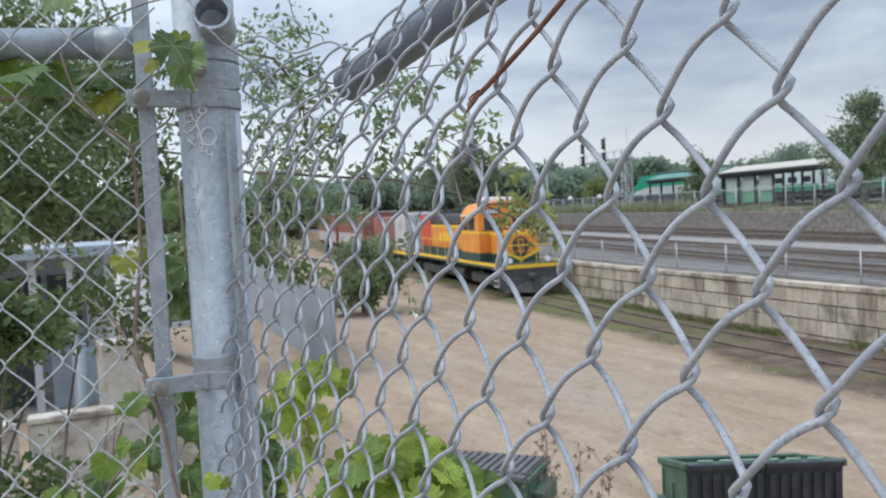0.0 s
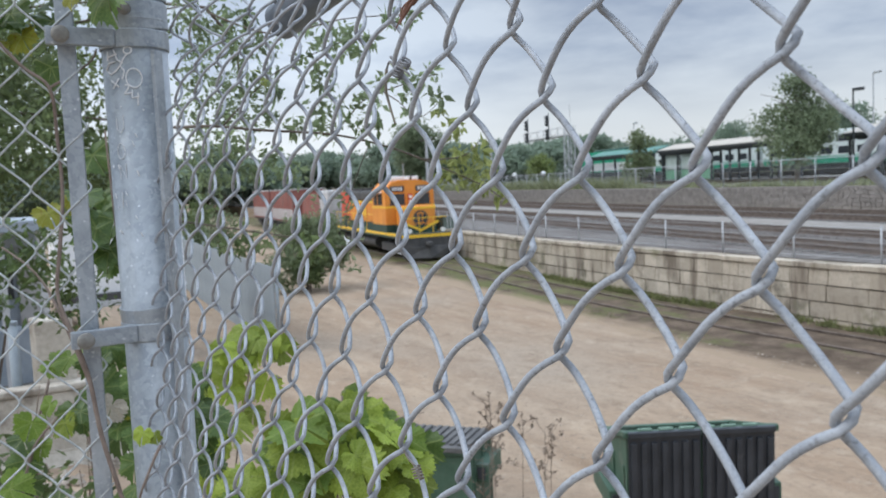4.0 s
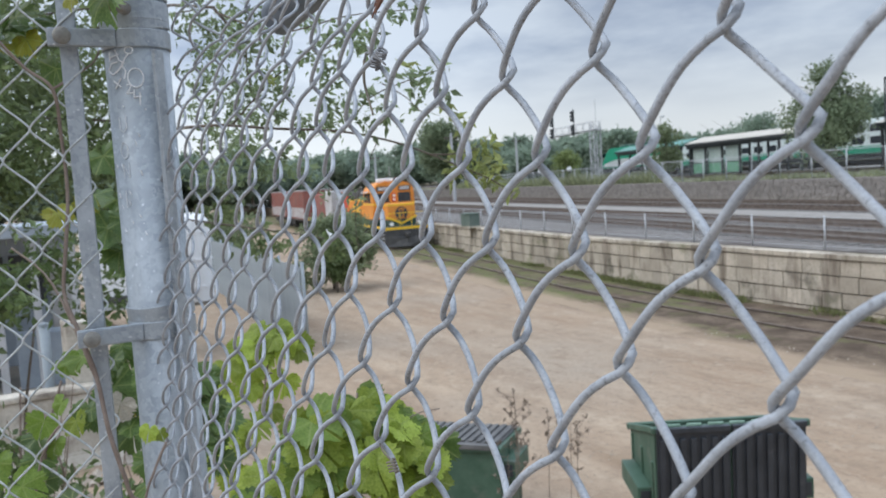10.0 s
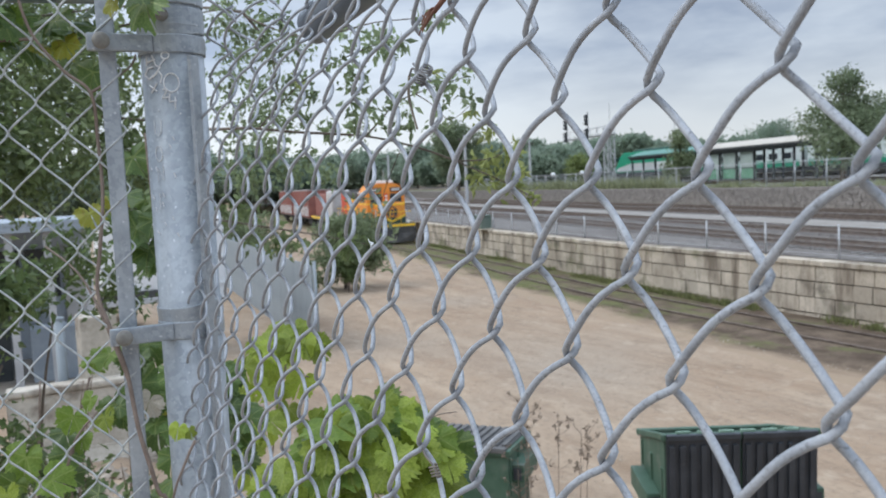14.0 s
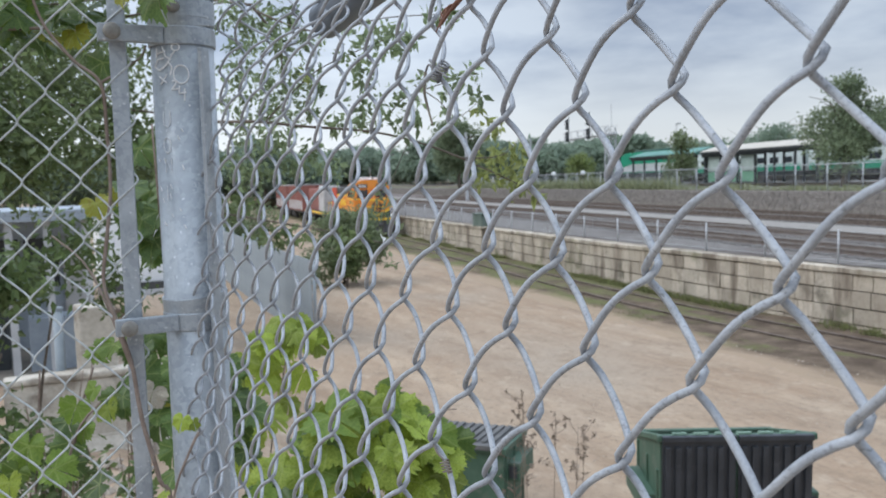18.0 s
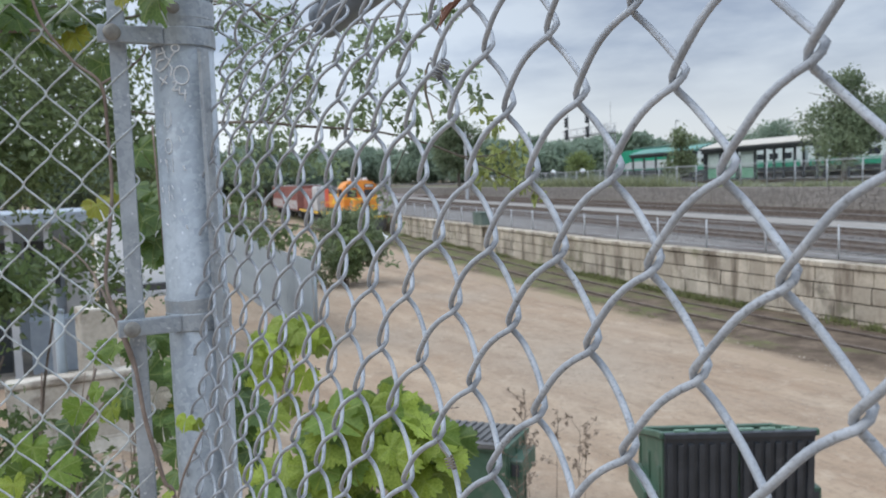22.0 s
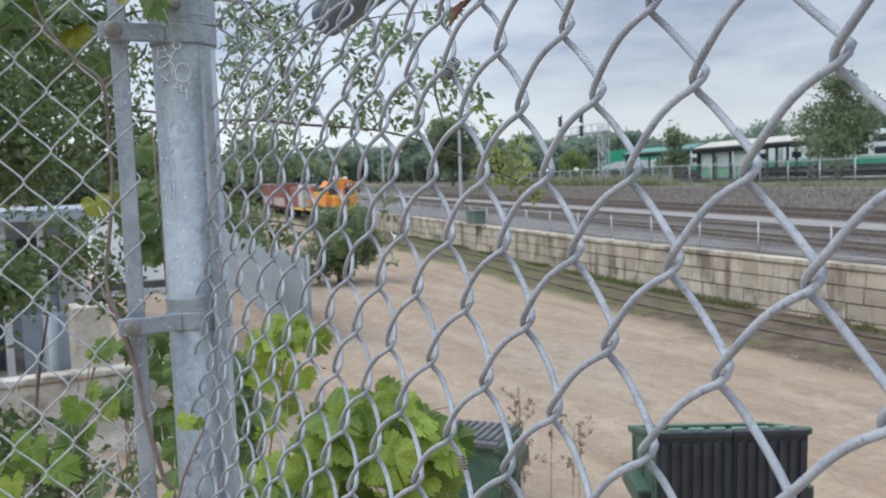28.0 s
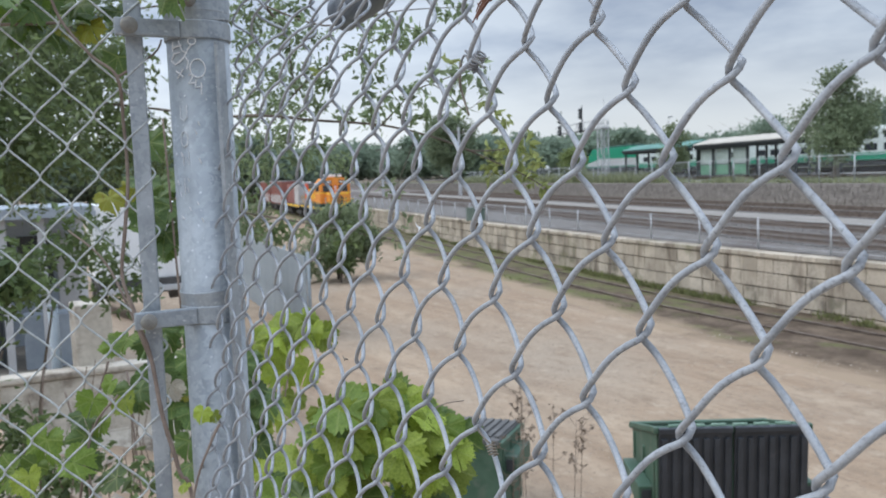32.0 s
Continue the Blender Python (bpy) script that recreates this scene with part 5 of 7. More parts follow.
def fence_scraps():
    stick = tagged(empty("dead_stick"), "broken reddish-brown dead stick caught in the netting", "stick")
    stem(stick, [(0.784, 0.022, 4.553), (0.8345, 0.028, 4.5757), (0.8685, 0.031, 4.5917), (0.92, 0.035, 4.617)], 0.0018, M["stick"], 0.95, "stick")
    rnd = random.Random(2)
    for k in range(7):
        stem(stick, [(0.787, 0.022, 4.5545), (0.780 + rnd.uniform(-0.004, 0.004), 0.019, 4.550 + rnd.uniform(-0.005, 0.004)), (0.774 + rnd.uniform(-0.005, 0.006), 0.017, 4.546 + rnd.uniform(-0.007, 0.006))], 0.0009, M["stick"], 0.4, "splinter")
    knot = tagged(empty("dry_tendril"), "dry vine tendril knotted round the wire", "tendril")
    along = Vector((0.62, 0.1, 0.78))
    for c, turns in ((Vector((0.762, 0.0195, 4.511)), 22), (Vector((0.7705, 0.021, 4.5165)), 18)):
        stem(knot, [c + along * (0.0003 * t - 0.0015) + Vector((0.0034 * math.cos(t * 0.95), 0.003 * math.sin(t * 0.95), -0.0022 * math.cos(t * 0.95))) for t in range(turns)], 0.0008, M["tendril_grey"], 0.9)
    stem(knot, [(0.766, 0.018, 4.516), (0.7725, 0.0195, 4.513), (0.778, 0.0205, 4.509)], 0.0009, M["tendril_grey"], 0.7)
    stem(knot, [(0.7505, 0.0175, 4.516), (0.7545, 0.0178, 4.5205), (0.7585, 0.0182, 4.519), (0.7615, 0.018, 4.514)], 0.0008, M["tendril_grey"], 1.0)
    stem(knot, [(0.7575, 0.0178, 4.5235), (0.7605, 0.018, 4.521), (0.764, 0.0185, 4.516)], 0.0010, M["tendril_grey"], 0.7)
    stem(knot, [(0.7505, 0.0175, 4.5165), (0.7500, 0.0165, 4.503), (0.7535, 0.0165, 4.494), (0.7565, 0.0165, 4.488), (0.7615, 0.0165, 4.479)], 0.0011, M["dry"], 0.6)
    coil = tagged(empty("dry_tendril"), "dry vine tendril coiled round the wire", "tendril")
    c0 = Vector((0.847, -0.0238, 4.2778))
    stem(coil, [c0 + Vector((0.0025 * math.cos(t * 0.9) + 0.00016 * t, 0.0025 * math.sin(t * 0.9), -0.0002 * t + 0.0012 * math.cos(t * 0.9))) for t in range(32)], 0.0005, M["dry"], 1.0)
    stem(coil, [c0, c0 + Vector((-0.006, -0.002, 0.004)), c0 + Vector((-0.016, 0.0, 0.008))], 0.0006, M["dry"], 0.6)
    bit = tagged(empty("dry_tendril"), "scrap of pale fibre on a wire joint", "tendril")
    for k in range(4):
        stem(bit, [(0.719, -0.0035, 4.4005), (0.718 + 0.001 * k, -0.006, 4.402 - 0.001 * k), (0.717 + 0.0015 * k, -0.0065, 4.404 - 0.002 * k)], 0.00045, M["white_paint"], 0.5)
    bit = tagged(empty("dry_tendril"), "scrap of dry tendril on a lower wire joint", "tendril")
    for k in range(3):
        stem(bit, [(0.609, -0.0255, 4.284), (0.608 + 0.001 * k, -0.028, 4.285), (0.606 + 0.0015 * k, -0.0285, 4.287 - 0.002 * k)], 0.0006, M["dry"], 0.5)


fence_scraps()


def loose_wires():
    """Unravelled strands and an old tie wire round the top of the post."""
    for label, pts, r, material in (
            ("dark old tie wire slung over the top rail", [(0.061, -0.255, 4.688), (0.092, -0.222, 4.709), (0.115, -0.188, 4.732), (0.161, -0.129, 4.754), (0.239, -0.086, 4.748), (0.291, -0.080, 4.717)], 0.0013, M["rusty_bolt"]),
            ("loose strand of netting hooked over the empty cup", [(0.311, -0.080, 4.695), (0.312, -0.076, 4.698), (0.309, -0.065, 4.691), (0.303, -0.048, 4.677), (0.298, -0.010, 4.655), (0.302, 0.004, 4.640)], 0.0015, M["wire"]),
            ("thin dark wire curling above the netting", [(0.347, 0.015, 4.742), (0.347, 0.016, 4.726), (0.349, 0.021, 4.701), (0.362, 0.029, 4.686), (0.377, 0.041, 4.679), (0.388, 0.042, 4.668)], 0.0007, M["rusty_bolt"]),
            ("unravelled strand of netting reaching from the post", [(0.289, -0.043, 4.677), (0.303, -0.029, 4.682), (0.318, -0.013, 4.688), (0.332, 0.002, 4.676), (0.358, 0.016, 4.662), (0.418, 0.036, 4.663), (0.443, 0.046, 4.652), (0.467, 0.052, 4.646)], 0.0014, M["wire"])):
        thing = tagged(empty("loose_wire"), label, "wire")
        stem(thing, pts, r, material, 1.0, "strand")


loose_wires()
# ---- foliage ----
def leaf_cloud(name, spots, n, size, material, seed, aspect=0.5, parent=None, hang=0.3, shell=0.35):
    """Many small folded leaves in ellipsoids (x, y, z, rx, ry, rz, share), thinner towards the middle."""
    g = np.random.default_rng(seed)
    share = np.array([s[6] for s in spots], dtype=float)
    which = g.choice(len(spots), n, p=share / share.sum())
    S = np.array([s[:6] for s in spots], dtype=float)[which]
    u = g.normal(size=(n, 3))
    u /= np.linalg.norm(u, axis=1)[:, None]
    rad = g.uniform(shell, 1.0, n) ** 0.6
    lump = 1 + 0.28 * np.sin(u[:, 0] * 5 + which) * np.sin(u[:, 2] * 6 + 2 * which) + 0.16 * np.sin(u[:, 1] * 11)
    c = S[:, :3] + u * S[:, 3:] * (rad * lump)[:, None]
    d = g.normal(size=(n, 3)) + np.array([0, 0, -hang])
    d /= np.linalg.norm(d, axis=1)[:, None]
    e = np.cross(d, g.normal(size=(n, 3)))
    e /= np.linalg.norm(e, axis=1)[:, None]
    f = np.cross(d, e)
    L = size * g.uniform(0.55, 1.25, n)[:, None]
    w = L * aspect * 0.5
    P = np.stack([c, c + d * L * 0.38 + e * w + f * w * 0.35, c + d * L, c + d * L * 0.38 - e * w + f * w * 0.35, c + d * L * 0.4], axis=1)
    V = P.reshape(-1, 3)
    i = np.arange(n) * 5
    F = np.stack([np.stack([i, i + 1, i + 4], 1), np.stack([i + 1, i + 2, i + 4], 1), np.stack([i + 2, i + 3, i + 4], 1), np.stack([i + 3, i, i + 4], 1)], 1).reshape(-1, 3)
    o = ob_from(name, V.tolist(), F.tolist(), material)
    o.parent = parent
    return o


def limbs(parent, base, top, r, n, reach, seed, material, name="limb"):
    rnd = random.Random(seed)
    base, top = Vector(base), Vector(top)
    for k in range(n):
        t = 0.35 + 0.6 * k / n
        p = base.lerp(top, t)
        a = rnd.uniform(0, 6.28)
        q = p + Vector((math.cos(a), math.sin(a), rnd.uniform(0.3, 0.9))) * reach * rnd.uniform(0.6, 1.0)
        mid = p.lerp(q, 0.5) + Vector((0, 0, reach * 0.1))
        v, f = tube_data([p, mid, q], r, 6, taper=[r * 0.5 * (1 - t * 0.5), r * 0.3 * (1 - t * 0.5), r * 0.08])
        ob_from(name, v, f, material).parent = parent


def far_tree(name, label, x, y, z, h, r, n, size, seed, material, group=""):
    """A broad-leaved tree: trunk, limbs and an uneven crown."""
    rnd = random.Random(seed)
    thing = tagged(empty(name, pose(x, y, z)), label, "tree", group)
    v, f = tube_data([(0, 0, -0.2), (0.1, 0, h * 0.3), (0, 0.1, h * 0.62), (0, 0, h * 0.85)], 0.2, 8, taper=[h * 0.028, h * 0.02, h * 0.012, h * 0.004])
    ob_from("trunk", v, f, M["bark"]).parent = thing
    limbs(thing, (0, 0, 0), (0, 0, h * 0.85), h * 0.02, 6, r * 0.8, seed, M["bark"])
    spots = []
    for k in range(9):
        a, d = rnd.uniform(0, 6.28), rnd.uniform(0.1, 0.62) * r
        zz = rnd.uniform(0.3, 0.86) * h
        s = rnd.uniform(0.3, 0.5) * r * (1.25 - 0.6 * zz / h)
        spots.append((d * math.cos(a), d * math.sin(a), zz, s, s, s * 0.85, s * s))
    spots.append((0, 0, h * 0.88, r * 0.32, r * 0.32, h * 0.12, r * r * 0.12))
    spots.append((0, 0, h * 0.5, r * 0.55, r * 0.55, h * 0.3, r * r * 0.3))
    leaf_cloud("crown", spots, n, size, material, seed, 0.7, thing)
    return thing


# ---- the locomotive and its train ----
def wheelset(parent, xs, r=0.5):
    for x in xs:
        for s in (-1, 1):
            b = cyl(bmesh.new(), (x, s * 0.66, r), (x, s * 0.80, r), r, n=24)
            cyl(b, (x, s * 0.62, r), (x, s * 0.66, r), r + 0.03, n=24)
            part("wheel", b, M["loco_black"], parent)


def truck(parent, x, long):
    t = part("truck", bx(x - long, x + long, -1.05, 1.05, 0.55, 0.85, bevel=0.05), M["loco_black"], parent)
    for s in (-1, 1):
        part("side_frame", bx(x - long, x + long, s * 1.0 - 0.1, s * 1.0 + 0.1, 0.35, 0.8, bevel=0.06), M["loco_black"], t)
    return t


def rod(name, parent, pts, r, material):
    v, f = tube_data(pts, r, 6)
    o = ob_from(name, v, f, material)
    o.parent = parent
    return o


def build_loco():
    thing = tagged(empty("locomotive"), "orange and black diesel locomotive with yellow stripes, rolling slowly away", "locomotive")
    frame_ob = part("underframe", bx(-16.4, 0.0, -1.5, 1.5, 1.22, 1.5, bevel=0.03), M["loco_green"], thing)
    for s in (-1, 1):
        part("sill_stripe", bx(-16.3, -0.1, s * 1.505 - 0.006, s * 1.505 + 0.006, 1.36, 1.52), M["yellow"], frame_ob, "yellow stripe")
    hood = part("long_hood", bx(-15.7, -5.6, -0.95, 0.95, 1.5, 3.3, bevel=0.06), M["orange"], thing)
    part("hood_top", bx(-15.7, -5.6, -0.93, 0.93, 3.3, 3.95, bevel=0.16), M["loco_black"], thing, "sooty black hood top")
    part("lower_band", bx(-15.72, -5.6, -0.97, 0.97, 1.5, 1.95, bevel=0.01), M["loco_green"], hood, "dark green lower band")
    part("hood_stripe", bx(-15.72, -5.6, -0.968, 0.968, 3.18, 3.3, bevel=0.005), M["yellow"], hood, "yellow stripe")
    for k in range(9):
        x = -15.2 + k * 1.05
        for s in (-1, 1):
            part("hood_door", bx(x, x + 0.95, s * 0.965 - 0.01, s * 0.965 + 0.01, 2.0, 3.12, bevel=0.006), M["orange"], hood)
    for s in (-1, 1):
        x = -11.6
        for w, dz in ((0.5, 0), (0.5, 0.0), (0.45, 0.0), (0.45, 0)):
            part("logo_shape", bx(x, x + w, s * 0.982 - 0.004, s * 0.982 + 0.004, 2.32, 2.85, bevel=0.002), M["yellow"], hood, "plain yellow logo block")
            x += w + 0.17
        part("rear_red", bx(-16.0, -13.5, s * 0.985 - 0.004, s * 0.985 + 0.004, 1.95, 3.9, bevel=0.002), M["loco_red"], hood, "red rear panel")
    for x in (-14.2, -12.6, -11.0):
        fan = cyl(bmesh.new(), (x, 0, 3.93), (x, 0, 4.12), 0.55, n=24)
        part("fan_housing", fan, M["loco_black"], thing)
    part("exhaust_stack", bx(-9.4, -8.8, -0.25, 0.25, 3.9, 4.2, bevel=0.03), M["loco_black"], thing)
    # cab
    cab_m = bmesh.new()
    prof = [(-1.5, 1.5), (1.5, 1.5), (1.5, 3.95), (1.12, 4.38), (0.5, 4.52), (-0.5, 4.52), (-1.12, 4.38), (-1.5, 3.95)]
    va = [cab_m.verts.new((-5.6, y, z)) for y, z in prof]
    vb = [cab_m.verts.new((-2.7, y, z)) for y, z in prof]
    cab_m.faces.new(va)
    cab_m.faces.new(vb[::-1])
    for k in range(8):
        cab_m.faces.new((va[k], vb[k], vb[(k + 1) % 8], va[(k + 1) % 8]))
    bmesh.ops.recalc_face_normals(cab_m, faces=cab_m.faces)
    bmesh.ops.bevel(cab_m, geom=list(cab_m.edges), offset=0.04, segments=2, affect="EDGES")
    cab = part("cab", cab_m, M["orange"], thing)
    part("cab_stripe", bx(-5.62, -2.68, -1.512, 1.512, 2.92, 3.02, bevel=0.004), M["yellow"], cab, "yellow stripe")
    part("cab_band", bx(-5.62, -2.68, -1.514, 1.514, 1.5, 1.95, bevel=0.004), M["loco_green"], cab, "dark green lower band")
    for y0, y1 in ((-1.22, -0.32), (0.32, 1.22)):
        w = part("windscreen", bx(-2.72, -2.675, y0, y1, 3.12, 3.72, bevel=0.02), M["glass_dark"], cab, "dark glass")
        part("window_frame", bx(-2.70, -2.66, y0 - 0.05, y1 + 0.05, 3.06, 3.12, bevel=0.01), M["loco_black"], w)
    for s in (-1, 1):
        for x0, x1 in ((-5.2, -4.5), (-4.3, -3.4)):
            part("side_window", bx(x0, x1, s * 1.51 - 0.02, s * 1.51 + 0.02, 3.1, 3.75, bevel=0.02), M["glass_dark"], cab, "dark glass")
        part("sunshade", bx(-5.0, -3.3, s * 1.62 - 0.14, s * 1.62 + 0.14, 3.82, 3.87, bevel=0.01, m=None), M["white_paint"], cab, "white sunshade")
        nb = part("number_board", bx(-2.72, -2.6, s * 0.78 - 0.42, s * 0.78 + 0.42, 3.86, 4.18, bevel=0.03), M["loco_black"], cab, "black board with pale bars")
        for k in range(4):
            part("number_bar", bx(-2.60, -2.585, s * 0.78 - 0.30 + 0.16 * k, s * 0.78 - 0.20 + 0.16 * k, 3.92, 4.12), M["white_paint"], nb)
    part("air_conditioner", bx(-4.25, -3.3, -0.85, -0.05, 4.48, 4.76, bevel=0.09), M["white_paint"], cab, "white rooftop unit")
    part("air_conditioner", bx(-4.25, -3.3, 0.1, 0.8, 4.48, 4.74, bevel=0.09), M["white_paint"], cab, "white rooftop unit")
    rod("horn", cab, [(-3.0, 0.2, 4.5), (-3.0, 0.2, 4.75), (-2.5, 0.2, 4.78)], 0.05, M["loco_black"])
    rod("antenna", cab, [(-5.3, 0.5, 4.5), (-5.3, 0.5, 5.6)], 0.025, M["pole_grey"])
    # nose
    nose = part("nose", bx(-2.7, -0.95, -0.93, 0.93, 1.5, 3.02, bevel=0.12), M["orange"], thing)
    part("nose_stripe", bx(-2.7, -0.935, -0.938, 0.938, 2.84, 2.96, bevel=0.01), M["yellow"], nose, "yellow stripe")
    part("nose_band", bx(-2.7, -0.93, -0.94, 0.94, 1.5, 1.92, bevel=0.01), M["loco_green"], nose, "dark green lower band")
    for sgn in (-1, 1):
        part("nose_sweep", bx(-0.012, 0.012, -0.62, 0.62, -0.07, 0.07, bevel=0.004, m=pose(-0.925, sgn * 0.5, 1.86, sgn * 24, 0, 0)), M["yellow"], nose, "yellow sweep")
    emblem = part("emblem", ring(bmesh.new(), 0.36, 0.44, -0.012, 0.012, 32), M["loco_black"], nose, "plain dark ring")
    emblem.matrix_basis = pose(-0.935, 0, 2.32, 0, 90, 0)
    for k in range(3):
        part("emblem_bar", bx(-0.945, -0.925, -0.34 + 0.25 * k, -0.16 + 0.25 * k, 2.08, 2.56, bevel=0.003), M["loco_black"], nose)
    plate = part("headlight_plate", bx(-2.68, -2.60, -0.13, 0.13, 3.08, 3.72, bevel=0.03), M["loco_red"], cab, "red headlight plate")
    for z in (3.25, 3.53):
        h = cyl(bmesh.new(), (-2.61, 0, z), (-2.56, 0, z), 0.10, n=20)
        part("headlight", h, M["lamp_lens"], plate, "clear headlight")
    # pilot, steps, rails
    pilot = part("pilot", bx(-0.12, 0.06, -1.5, 1.5, 0.35, 1.5, bevel=0.03), M["loco_black"], thing, "black pilot plate")
    part("pilot_stripe", bx(0.06, 0.075, -1.48, 1.48, 1.28, 1.46), M["yellow"], pilot, "yellow stripe")
    plow = bmesh.new()
    vs = [plow.verts.new(p) for p in ((0.06, -1.4, 0.18), (0.06, 1.4, 0.18), (0.06, 1.4, 0.8), (0.06, -1.4, 0.8), (0.55, 0, 0.14), (0.3, 0, 0.75))]
    for f in ((0, 4, 5, 3), (4, 1, 2, 5), (3, 5, 2), (0, 1, 4), (0, 3, 2, 1)):
        plow.faces.new([vs[k] for k in f])
    bmesh.ops.recalc_face_normals(plow, faces=plow.faces)
    part("snow_plough", plow, M["loco_black"], pilot)
    part("coupler", bx(0.1, 0.75, -0.15, 0.15, 0.8, 1.05, bevel=0.05), M["loco_black"], pilot)
    for s in (-1, 1):
        h = cyl(bmesh.new(), (-0.05, s * 0.98, 1.66), (0.08, s * 0.98, 1.66), 0.13, n=20)
        part("ditch_light", h, M["lamp_lens"], pilot, "clear lamp")
        for k in range(4):
            part("step", bx(-0.75, -0.12, s * 1.42 - 0.14, s * 1.42 + 0.14, 0.42 + 0.27 * k, 0.46 + 0.27 * k, bevel=0.008), M["pole_grey"], thing)
        part("step_side", bx(-0.78, -0.10, s * 1.29 - 0.012, s * 1.29 + 0.012, 0.35, 1.3, bevel=0.004), M["pole_grey"], thing, "pale steel step plate")
        rod("handrail", thing, [(0.02, s * 1.42, 0.6), (0.05, s * 1.45, 1.6), (0.0, s * 1.45, 2.55), (-0.35, s * 1.4, 2.6), (-0.4, s * 1.4, 1.5)], 0.025, M["pole_grey"])
        rod("handrail", thing, [(-5.7, s * 1.42, 2.5), (-16.0, s * 1.42, 2.5)], 0.02, M["yellow"])
        for k in range(7):
            rod("stanchion", thing, [(-5.8 - 1.65 * k, s * 1.42, 1.5), (-5.8 - 1.65 * k, s * 1.42, 2.5)], 0.02, M["yellow"])
    part("anticlimber_rail", bx(0.02, 0.06, -1.2, 1.2, 2.35, 2.4), M["yellow"], thing)
    rod("handrail", thing, [(0.02, -0.4, 1.5), (0.02, -0.4, 2.4)], 0.02, M["yellow"])
    rod("handrail", thing, [(0.02, 0.4, 1.5), (0.02, 0.4, 2.4)], 0.02, M["yellow"])
    tank = cyl(bmesh.new(), (-10.6, 0, 0.75), (-6.4, 0, 0.75), 0.62, n=20)
    bmesh.ops.scale(tank, vec=(1, 2.0, 0.9), verts=tank.verts, space=Matrix.Translation((0, 0, -0.75)))
    part("fuel_tank", tank, M["loco_black"], thing)
    for x in (-3.3, -13.3):
        t = truck(thing, x, 2.1)
        wheelset(t, (x - 1.35, x + 1.35))
    return thing


loco = build_loco()


def build_switcher():
    """The second, older unit: pale cab end, red hood, yellow sill."""
    thing = tagged(empty("locomotive"), "old red and pale grey locomotive coupled behind, faded and dirty", "locomotive")
    f = part("underframe", bx(-14.5, 0, -1.45, 1.45, 1.1, 1.42, bevel=0.03), M["loco_black"], thing)
    for s in (-1, 1):
        part("sill_stripe", bx(-14.4, -0.1, s * 1.456 - 0.006, s * 1.456 + 0.006, 1.22, 1.44), M["yellow"], f, "yellow stripe")
    part("cab", bx(-4.2, -0.9, -1.4, 1.4, 1.42, 4.1, bevel=0.2), M["grey_car"], thing, "pale grey cab")
    h = part("hood", bx(-13.8, -4.2, -1.0, 1.0, 1.42, 3.8, bevel=0.12), M["red_car"], thing, "faded red hood")
    for k in range(7):
        for s in (-1, 1):
            part("hood_door", bx(-13.2 + 1.25 * k, -12.1 + 1.25 * k, s * 1.01 - 0.01, s * 1.01 + 0.01, 1.7, 3.4, bevel=0.006), M["red_car"], h)
    part("stack", bx(-9.5, -9.0, -0.3, 0.3, 3.8, 4.1, bevel=0.03), M["loco_black"], thing)
    for x in (-3, -11.5):
        t = truck(thing, x, 1.9)
        wheelset(t, (x - 1.2, x + 1.2))
    return thing


def build_boxcar(label, paint, low):
    thing = tagged(empty("freight_car"), label, "freight car", "freight cars of the train")
    part("underframe", bx(-14.2, 0, -1.4, 1.4, 0.95, 1.15, bevel=0.02), M["loco_black"], thing)
    body = part("body", bx(-14.0, -0.2, -1.5, 1.5, 1.15, 4.2, bevel=0.04), paint, thing)
    part("roof", bx(-14.05, -0.15, -1.55, 1.55, 4.2, 4.32, bevel=0.03), M["grey_car"], thing)
    for s in (-1, 1):
        for k in range(12):
            part("rib", bx(-13.7 + 1.2 * k, -13.6 + 1.2 * k, s * 1.52 - 0.03, s * 1.52 + 0.03, 1.15, 4.15, bevel=0.01), paint, body)
        part("lower_panel", bx(-13.5, -0.7, s * 1.51 - 0.012, s * 1.51 + 0.012, 1.3, 2.4, bevel=0.004), low, body, "pale scrawled lower panel")
    for x in (-2, -12.2):
        t = truck(thing, x, 1.5)
        wheelset(t, (x - 0.9, x + 0.9), 0.45)
    return thing


switcher = build_switcher()
car_a = build_boxcar("faded red freight car with pale scrawled sides", M["red_car"], M["grey_car"])
car_b = copy_thing(car_a, pose(0, 0, 0))
TRAIN = [(loco, 0.0, 15.0), (switcher, 17.6, 13.0), (car_a, 33.0, 13.0), (car_b, 48.0, 13.0)]


